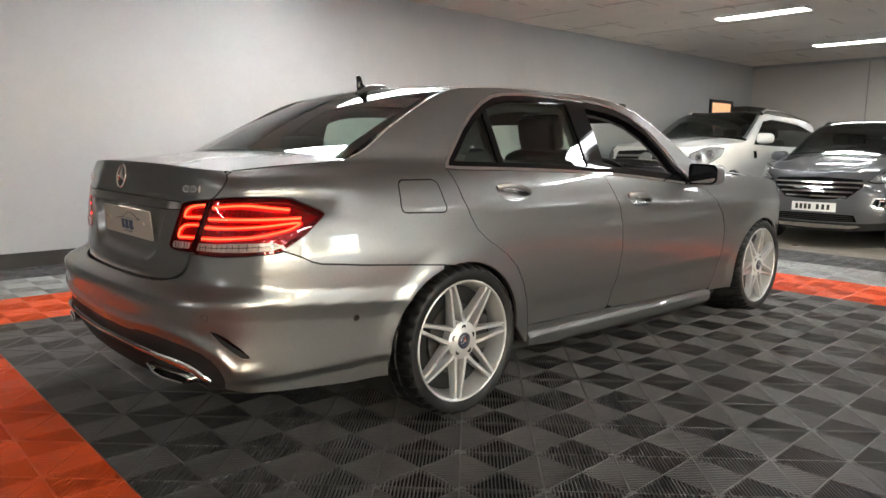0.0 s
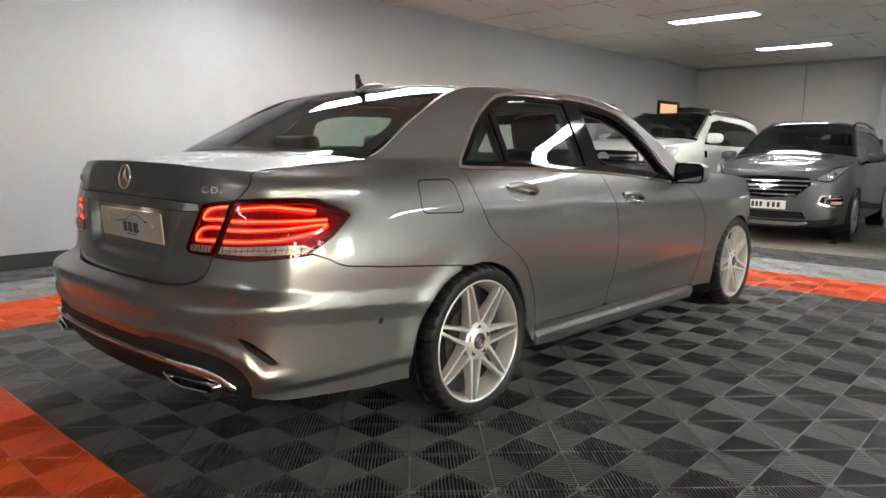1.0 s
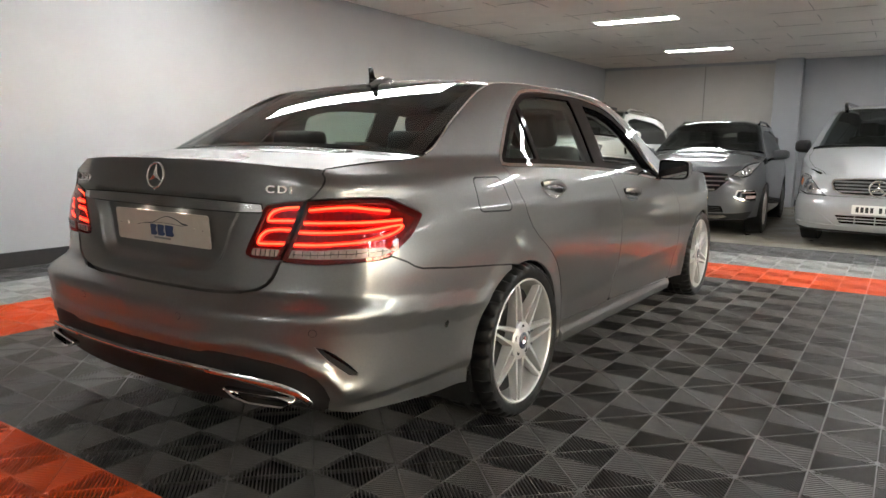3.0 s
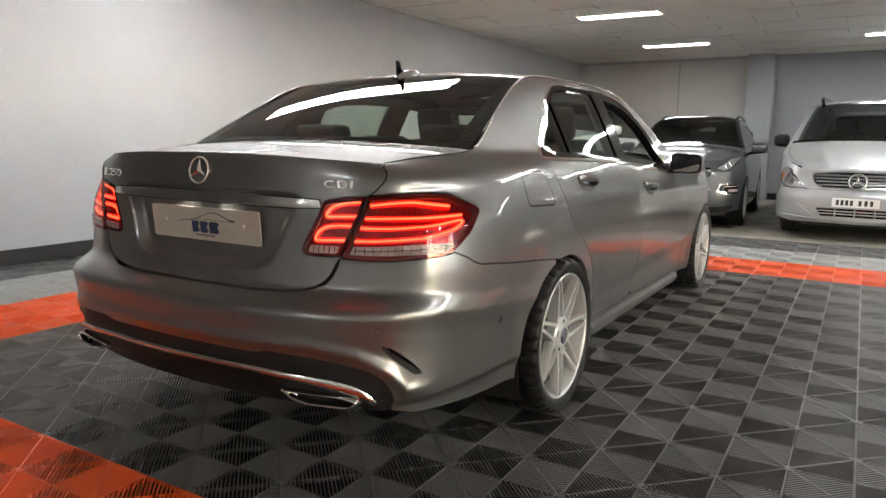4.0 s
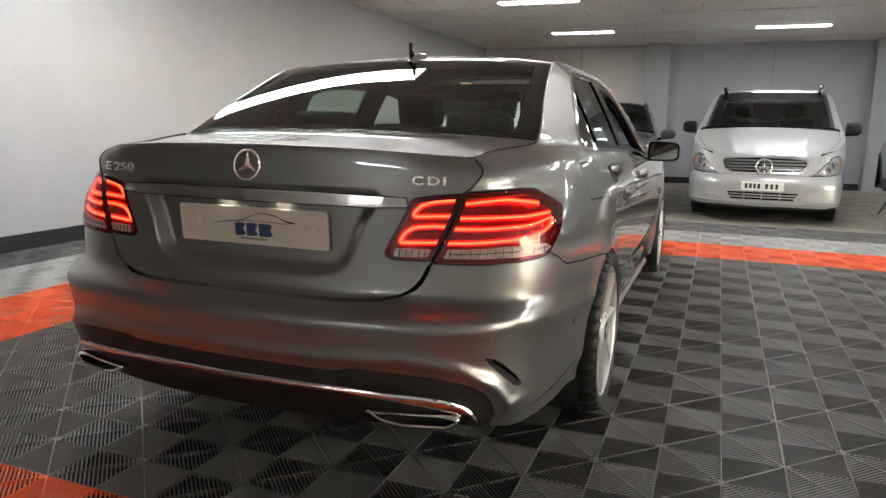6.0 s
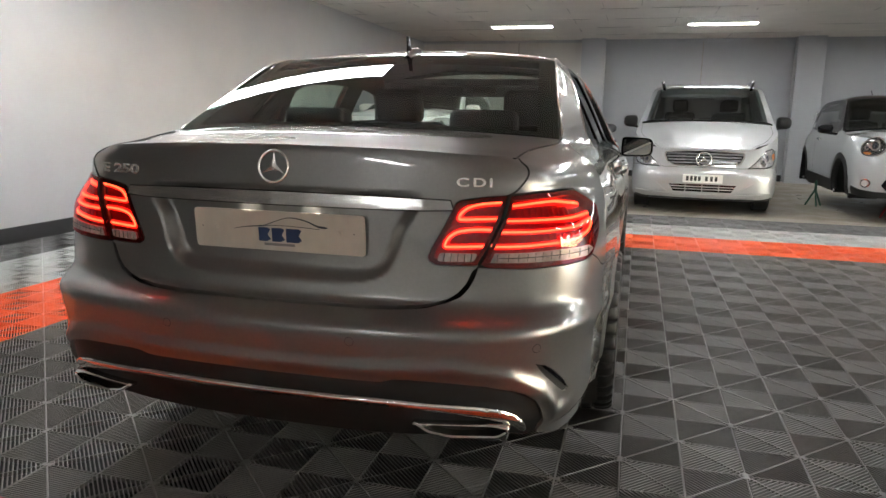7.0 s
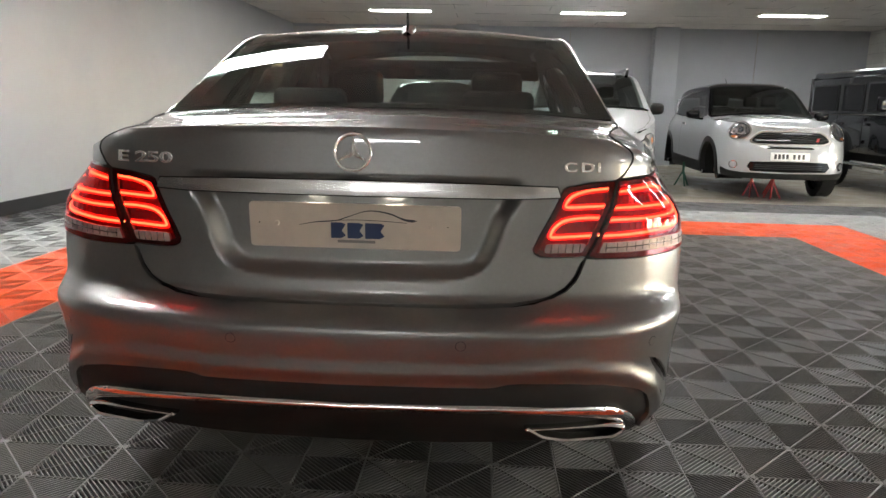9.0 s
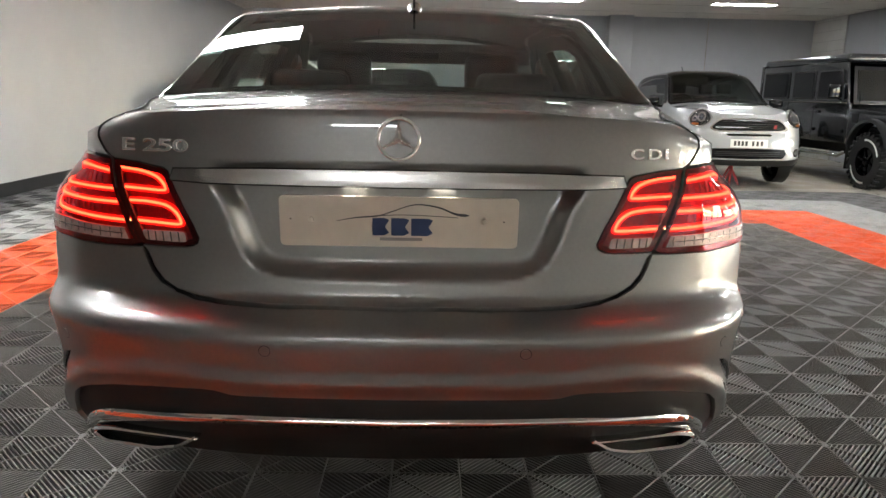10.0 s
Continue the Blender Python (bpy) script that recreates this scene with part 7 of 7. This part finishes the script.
sides("pillar_cover", cover, TRIM, mini, h, holes=[dl], off=0.003, flange=0.004, pitch=0.05)
mid_skin("upper_slot", [(0.0, 0.632), (0.30, 0.634), (0.32, 0.648), (0.28, 0.662), (0.0, 0.664)], TRIM, mini, h, off=0.002, flange=0.006)
number_plate(h, 0.475, 0.585, mini, off=0.016)
mid_skin("lower_intake", [(0.0, 0.312), (0.50, 0.322), (0.555, 0.385), (0.52, 0.455), (0.0, 0.462)], TRIM, mini, h, off=0.002, flange=0.01)
slats(h, mini, ((0.36, 0.45), (0.385, 0.46), (0.41, 0.45)), 0.45, PLASTIC, 0.006, 0.005, "intake_slat")
mid_skin("lower_cladding", [(0.0, 0.215), (0.75, 0.225), (0.95, 0.25), (0.95, 0.36), (0.80, 0.32), (0.60, 0.30), (0.0, 0.295)], PLASTIC, mini, h, off=0.008, flange=0.012)
sides("lamp_bezel", disc(0.725, 0.872, 0.190, 0.126, 28), CHROME, mini, h, holes=[disc(0.725, 0.872, 0.172, 0.112, 28)], off=0.010, flange=0.008)
head_lamp(h, disc(0.725, 0.872, 0.174, 0.114, 28), mini, ((0.69, 0.885, 0.068), (0.80, 0.86, 0.042)), amber=disc(0.78, 0.785, 0.06, 0.018), bowl=PLASTIC)
sides("fog_lamp", disc(0.74, 0.405, 0.062, 0.056), CHROME, mini, h, off=0.006, flange=0.01)
sides("fog_glass", disc(0.74, 0.405, 0.046, 0.042), LAMP_GREY, mini, h, off=0.010, flange=0)
for cx in (0.80, 3.40):
    ring = arch_of(h, cx, 0.30, 0.448, 0.468, 190, -10) + arch_of(h, cx, 0.30, 0.372, 0.396, -10, 190)
    sides("arch_cladding", ring[::-1], PLASTIC, mini, h, off=0.012, flange=0.075, pitch=0.03)
sides("sill_cladding", [(float(h.sx(1.18)), 0.21), (float(h.sx(3.02)), 0.21), (float(h.sx(3.02)), 0.40), (float(h.sx(1.18)), 0.37)], PLASTIC, mini, h, off=0.010, flange=0.02)
sides("shut_line", [(float(h.sx(2.55)) - 0.003, 0.40), (float(h.sx(2.55)) + 0.003, 0.40), (float(h.sx(2.55)) + 0.003, 1.0), (float(h.sx(2.55)) - 0.003, 1.0)], VOID, mini, h, off=0.0006, flange=0)
sides("door_handle", [(float(h.sx(2.28)), 0.90), (float(h.sx(2.45)), 0.905), (float(h.sx(2.45)), 0.93), (float(h.sx(2.28)), 0.925)], CHROME, mini, h, off=0.03, flange=0.03)
mirrors_of(mini, 1.45, 0.88, 1.08, (0.11, 0.10, 0.07), TRIM, TRIM, "black door mirror")
cabin_of(mini, h, 1.3, 3.3, 1.02, 0.70, (2.05, 2.9))
part("aerial", tube([(3.0, 0, 1.48), (3.25, 0, 1.70)], 0.006, 6), TRIM, mini)
for x, y in ((0.80, 0.74), (3.40, 0.74), (3.40, -0.74)):
    bare_hub(mini, pose(x, y, 0.27, 0, 0, 180 if y > 0 else 0))
w = simple_wheel("wheel", mini, 0.315, 0.21, 0.20, 5, DULL, "black tyre on a dark wheel")
w.matrix_basis = pose(0.80, -0.88, 0.225)
stand2 = None
for x, y, c in ((6.60, -4.36, 0), (6.80, -4.74, 0), (7.95, -3.72, 1), (6.42, -4.60, 0)):
    s2 = copy_thing(stand, pose(x, y, FAR_Z, 0, 0, 20 * x))
    if c:
        s2.material_slots[0].link = "OBJECT"
        s2.material_slots[0].material = mat("green_stand_paint", (0.03, 0.10, 0.07), 0.5, noise_amount=0.2)
        s2["label"] = "green steel axle stand on the concrete"

# --- black off-road wagon ---
off = thing("offroad_wagon", "black boxy off-road station wagon on chunky tyres", "car", pose(5.35, -7.38, FAR_Z))
BLACKPAINT = mat("black_car_paint", (0.006, 0.0065, 0.008), 0.22, 0.0, 1.0, noise_amount=0.1, noise_scale=40)
W2 = 0.85


def panel_box(name, lo, hi, r, material, parent, label=""):
    return part(name, slab(lo, hi, r, 3), material, parent, label)


# lower tub, bonnet, wings and roof
for sg in (1, -1):
    wallp = prism([(1.55, 0.62), (1.55, 1.24), (4.60, 1.24), (4.60, 0.62), (4.10, 0.62), (4.02, 0.86), (3.80, 1.0), (3.30, 1.0), (3.08, 0.86), (3.0, 0.62)], 0.05, "y", bevel=0.008)
    bmesh.ops.translate(wallp, verts=wallp.verts, vec=(0, sg * W2 - (0.05 if sg > 0 else 0), 0))
    part("body_side", wallp, BLACKPAINT, off)
    wing = prism([(0.10, 0.72), (0.10, 1.08), (1.55, 1.16), (1.55, 0.62), (1.38, 0.62), (1.30, 0.86), (1.12, 0.98), (0.62, 0.98), (0.42, 0.86), (0.36, 0.72)], 0.22, "y", bevel=0.015)
    bmesh.ops.translate(wing, verts=wing.verts, vec=(0, sg * W2 - (0.22 if sg > 0 else 0), 0))
    part("front_wing", wing, BLACKPAINT, off)
    flare = lathe([(0.47, 0.0), (0.52, 0.0), (0.52, 0.09), (0.47, 0.10)], 24, bm=None, close=True, arc=(0.25, math.pi - 0.25))
    bmesh.ops.translate(flare, verts=flare.verts, vec=(0.87, sg * W2 if sg > 0 else -W2 - 0.09, 0.50))
    part("wheel_flare", flare, PLASTIC, off)
    flare = lathe([(0.47, 0.0), (0.52, 0.0), (0.52, 0.09), (0.47, 0.10)], 24, bm=None, close=True, arc=(0.25, math.pi - 0.25))
    bmesh.ops.translate(flare, verts=flare.verts, vec=(3.55, sg * W2 if sg > 0 else -W2 - 0.09, 0.50))
    part("wheel_flare", flare, PLASTIC, off)
    # upper side: pillars round three openings, leaning in a little
    frame_pts = prism([(1.62, 1.24), (1.78, 1.86), (4.56, 1.86), (4.60, 1.24)], 0.04, "y", bevel=0.006)
    bmesh.ops.translate(frame_pts, verts=frame_pts.verts, vec=(0, sg * (W2 - 0.04) - 0.02, 0))
    part("upper_side", frame_pts, BLACKPAINT, off)
    for x0, x1, lean in ((1.80, 2.48, 0.10), (2.66, 3.30, 0.0), (3.52, 4.40, 0.0)):
        fr = prism(rounded([(x0 - 0.03 - lean * 0.3, 1.29), (x1 + 0.03, 1.29), (x1 + 0.03, 1.76), (x0 + lean * 0.6 - 0.03, 1.76)], 0.05), 0.012, "y")
        bmesh.ops.translate(fr, verts=fr.verts, vec=(0, sg * (W2 - 0.02) - (0.0 if sg > 0 else 0.012) + sg * 0.003, 0))
        sw = part("side_window", fr, PLASTIC, off, "dark side window in a black rubber frame")
        gl = prism(rounded([(x0 - lean * 0.3, 1.32), (x1, 1.32), (x1, 1.73), (x0 + lean * 0.6, 1.73)], 0.04), 0.004, "y")
        bmesh.ops.translate(gl, verts=gl.verts, vec=(0, sg * (W2 - 0.02) + (0.013 if sg > 0 else -0.017) + sg * 0.003, 0))
        part("pane", gl, TRIM, sw, smooth=False)
    for x in (1.60, 2.56, 3.42):
        part("shut_line", slab((x - 0.004, sg * W2 - 0.003, 0.66), (x + 0.004, sg * W2 + 0.003, 1.24)), VOID, off)
    for x in (2.42, 3.28):
        part("door_handle", slab((x - 0.07, sg * W2 - 0.01, 1.07), (x + 0.03, sg * W2 + 0.03, 1.11), 0.01), TRIM, off)
        part("hinge", slab((x - 0.82, sg * W2 - 0.01, 1.14), (x - 0.76, sg * W2 + 0.02, 1.19), 0.006), TRIM, off)
        part("hinge", slab((x - 0.82, sg * W2 - 0.01, 0.78), (x - 0.76, sg * W2 + 0.02, 0.83), 0.006), TRIM, off)
    part("waist_trim", tube([(1.62, sg * (W2 + 0.004), 1.245), (3.4, sg * (W2 + 0.004), 1.245), (4.6, sg * (W2 + 0.004), 1.245)], 0.013, 6), BLACKPAINT, off)
    part("side_step", tube([(1.45, sg * 0.88, 0.50), (1.55, sg * 0.93, 0.44), (2.95, sg * 0.93, 0.44), (3.05, sg * 0.88, 0.50)], 0.032, 10), SATIN, off, "bright tubular side step")
    part("wing_vent", slab((1.28, sg * W2 - 0.004, 0.94), (1.42, sg * W2 + 0.012, 1.09), 0.006), PLASTIC, off)
    mi = part("door_mirror", slab((1.76, sg * 0.90 - 0.02, 1.30), (1.84, sg * 0.90 + 0.16 * (1 if sg > 0 else 0) + (0.0 if sg > 0 else 0.02) - (0.0 if sg > 0 else 0.16), 1.52), 0.03, 3), TRIM, off, "black door mirror")
    part("mirror_arm", tube([(1.80, sg * 0.82, 1.28), (1.80, sg * 0.95, 1.32)], 0.012, 6), TRIM, mi)
panel_box("roof", (1.80, -0.80, 1.845), (4.60, 0.80, 2.0), 0.07, BLACKPAINT, off)
panel_box("bonnet", (0.12, -0.60, 0.95), (1.58, 0.60, 1.18), 0.05, BLACKPAINT, off)
panel_box("radiator_grille", (0.02, -0.46, 0.62), (0.14, 0.46, 1.04), 0.03, PLASTIC, off)
panel_box("front_bumper", (-0.12, -0.86, 0.44), (0.10, 0.86, 0.62), 0.03, PLASTIC, off)
for sg in (1, -1):
    hl = part("head_lamp", lathe([(0.0, 0.085), (0.085, 0.07), (0.10, 0.10), (0.11, 0.13)], 24, "x"), CHROME, off, "round head lamp")
    hl.location = (-0.03, sg * 0.66, 0.90)
bm = prism([(-0.78, 0.0), (0.78, 0.0), (0.74, 0.60), (-0.74, 0.60)], 0.03, "x", bevel=0.01)
ob = part("screen_frame", bm, BLACKPAINT, off)
ob.matrix_basis = pose(1.56, 0, 1.22, 0, 16, 0)
bm = prism([(-0.72, 0.06), (0.72, 0.06), (0.69, 0.54), (-0.69, 0.54)], 0.006, "x")
ob2 = part("windscreen", bm, CAR_GLASS, off, "upright windscreen")
ob2.matrix_basis = pose(1.553, 0, 1.22, 0, 16, 0)
sp = part("screen_paper", prism([(0.10, 0.10), (0.62, 0.10), (0.62, 0.19), (0.10, 0.19)], 0.003, "x"), PLATE_WHITE, off, "pale paper strip with dark bars behind the windscreen")
sp.matrix_basis = pose(1.575, 0, 1.22, 0, 16, 0)
for k in range(7):
    b2 = part("plate_bar", prism([(0.15 + 0.06 * k, 0.12), (0.19 + 0.06 * k, 0.12), (0.19 + 0.06 * k, 0.17), (0.15 + 0.06 * k, 0.17)], 0.001, "x"), PLATE_INK, sp)
    b2.location = (-0.002, 0, 0)
panel_box("tail_panel", (4.55, -0.84, 0.60), (4.62, 0.84, 1.90), 0.02, BLACKPAINT, off)
panel_box("underbody", (0.2, -0.55, 0.45), (4.5, 0.55, 0.66), 0.03, VOID, off)
part("aerial", tube([(1.40, 0.78, 1.15), (1.42, 0.78, 1.45)], 0.006, 6), TRIM, off)
w = simple_wheel("wheel", off, 0.40, 0.215, 0.26, 6, TRIM, "chunky black off-road tyre on a black wheel")
w.matrix_basis = pose(0.87, 0.92, 0.40, 0, 0, 180)
part("tyre_lettering", lathe([(0.300, -0.004), (0.302, -0.009), (0.325, -0.008), (0.327, -0.003)], 20, arc=(0.3, 1.7)), PLATE_WHITE, w, "white band of unreadable tyre lettering")
part("tyre_lettering", lathe([(0.300, -0.004), (0.302, -0.009), (0.325, -0.008), (0.327, -0.003)], 20, arc=(3.4, 4.9)), PLATE_WHITE, w)
for k in range(26):
    a = 2 * math.pi * k / 26
    part("tread_block", slab((0.37, -0.012, -0.025), (0.425, 0.07, 0.025), 0.006, 1, Matrix.Rotation(a, 4, "Y")), RUBBER, w)
for x, y, rz in ((3.55, 0.92, 180), (0.87, -0.92, 0), (3.55, -0.92, 0)):
    copy_thing(w, pose(x, y, 0.40, 0, 0, rz))
part("mud_flap", slab((1.33, 0.66, 0.25), (1.345, 0.93, 0.62), 0.003), RUBBER, off)

# a dark frame with a lit pane high on the long wall, and a dark panel beside it
fr = thing("wall_hatch", "small dark-framed internal window with warm light behind it", "window", pose(11.25, Y2, 1.55))
for lo, hi in (((-0.50, -0.05, 0.52), (0.50, 0.0, 0.58)), ((-0.50, -0.05, 0.0), (-0.44, 0.0, 0.52)), ((0.44, -0.05, 0.0), (0.50, 0.0, 0.52)), ((-0.50, -0.05, -0.06), (0.50, 0.0, 0.0))):
    part("frame", slab(lo, hi, 0.004), SKIRT, fr)
part("pane", slab((-0.44, -0.02, 0.0), (0.44, -0.003, 0.52)), mat("warm_lit_pane", (0.6, 0.4, 0.25), 0.4, emit=(1.0, 0.55, 0.28), strength=0.8, noise_amount=0.4, noise_scale=5), fr)
tagged(part("wall_cupboard", slab((11.80, Y2 - 0.35, 1.2), (12.73, Y2, 2.02), 0.01), SKIRT, None), "dark wall cupboard in the corner of the hall", "cupboard")

# ---- ribbed floor tiles: cells of 0.2 m whose ribs run across the cell's diagonal ----
CELL, RIBS = 0.2, 11
_tile = {}


def tile_mesh(nx, ny, odd):
    if (nx, ny, odd) in _tile:
        return _tile[nx, ny, odd]
    verts, faces, ground = [], [], []

    def bar(a, b, w, z0=-0.0150, z1=0.0):
        d = (b - a) / np.linalg.norm(b - a)
        n = np.array([-d[1], d[0]]) * w
        k = len(verts)
        c = n * 0.6                    # worn, chamfered shoulders
        for off, z in ((n * 0.35, z0), (n * 0.35, z1 - 0.0042), (n, z1 - 0.0028), (n, z1 - 0.0010), (c, z1), (-c, z1), (-n, z1 - 0.0010), (-n, z1 - 0.0028), (-n * 0.35, z1 - 0.0042), (-n * 0.35, z0)):
            for p in (a, b):
                verts.append((p[0] + off[0], p[1] + off[1], z))
        faces.extend([(k + 2 * i, k + 2 * i + 1, k + 2 * i + 3, k + 2 * i + 2) for i in range(9)])
        faces.extend([tuple(range(k, k + 20, 2)), tuple(range(k + 19, k, -2))])

    for i in range(nx):
        for j in range(ny):
            o = np.array([i * CELL, j * CELL])
            flip = (i + j + odd) % 2
            at = (lambda u, v: o + np.array([u if not flip else CELL - u, v]))
            lo, hi = 0.0035, CELL - 0.0035
            for k in range(2 * RIBS):
                c = (k + 0.5) * CELL / RIBS
                u0, u1 = max(lo, c - hi), min(hi, c - lo)
                if u1 - u0 > 0.008:
                    bar(at(u0, c - u0), at(u1, c - u1), 0.0021)
            bar(at(0.004, 0.004), at(CELL - 0.004, CELL - 0.004), 0.0028, z1=0.0004)
            # black sheet under the ribs, shade of the gaps put into its colour
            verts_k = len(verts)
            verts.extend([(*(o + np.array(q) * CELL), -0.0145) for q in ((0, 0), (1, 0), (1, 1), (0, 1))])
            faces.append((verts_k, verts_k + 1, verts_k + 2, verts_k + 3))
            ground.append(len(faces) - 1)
    wx, wy = nx * CELL, ny * CELL
    for i in range(nx + 1):
        x = min(max(i * CELL, 0.0019), wx - 0.0019)
        bar(np.array([x, 0.0005]), np.array([x, wy - 0.0005]), 0.0016 if i in (0, nx) else 0.0022, z1=0.0002)
    for j in range(ny + 1):
        y = min(max(j * CELL, 0.0019), wy - 0.0019)
        bar(np.array([0.0005, y]), np.array([wx - 0.0005, y]), 0.0016 if j in (0, ny) else 0.0022, z1=0.0002)
    for i in range(nx + 1):
        for j in range(ny + 1):
            if (i + j + odd) % 2 == 0:
                x, y = min(max(i * CELL, 0.009), wx - 0.009), min(max(j * CELL, 0.009), wy - 0.009)
                bar(np.array([x - 0.009, y]), np.array([x + 0.009, y]), 0.008, z1=0.0006)
    me = mesh_of("floor_tile", verts, faces, [TILE_BLACK, TILE_GAP_SHADE], idx=[1 if i in ground else 0 for i in range(len(faces))], smooth=False)
    _tile[nx, ny, odd] = me
    return me


def tiles(x0, x1, y0, y1):
    """Blocks of two by two cells over a range of cells."""
    for a in range(x0, x1, 2):
        for b in range(y0, y1, 2):
            yield a, b, min(2, x1 - a), min(2, y1 - b)


def frame_of(outer, inner):
    (a, b, c, d), (e, f, g, h) = outer, inner
    return [(a, e, c, d), (f, b, c, d), (e, f, c, g), (e, f, h, d)]


BLACK = (-4, 21, -9, 17)
ORANGE, GREY, DARK = (-8, 25, -13, 21), (-12, 29, -17, 25), (-18, 33, -21, 28)
for material, rects in ((TILE_BLACK, [BLACK]), (TILE_ORANGE, frame_of(ORANGE, BLACK))):
    for r in rects:
        for a, b, nx, ny in tiles(*r):
            ob = new("floor_tile", tile_mesh(nx, ny, (a + b) % 2))
            ob.material_slots[0].link = "OBJECT"
            ob.material_slots[0].material = material
            ob.location = (GRID_X + a * CELL, GRID_Y + b * CELL, 0)
            ob.parent = floor
for material, outer, inner_r, word in ((TILE_GREY, GREY, ORANGE, "light grey"), (TILE_DARK, DARK, GREY, "dark grey")):
    V, Fc, Mi = [], [], []
    for r in frame_of(outer, inner_r):
        for a, b, nx, ny in tiles(*r):
            me = tile_mesh(nx, ny, (a + b) % 2)
            k = len(V)
            V += [(v.co.x + GRID_X + a * CELL, v.co.y + GRID_Y + b * CELL, v.co.z) for v in me.vertices]
            Mi += [p.material_index for p in me.polygons]
            Fc += [tuple(i + k for i in p.vertices) for p in me.polygons]
    ob = under(new("floor_tiling", mesh_of("floor_tiling", V, Fc, [material, TILE_GAP_SHADE], idx=Mi, smooth=False)), floor, word + " ribbed floor tiles")
    ob["kind"] = "stuff"
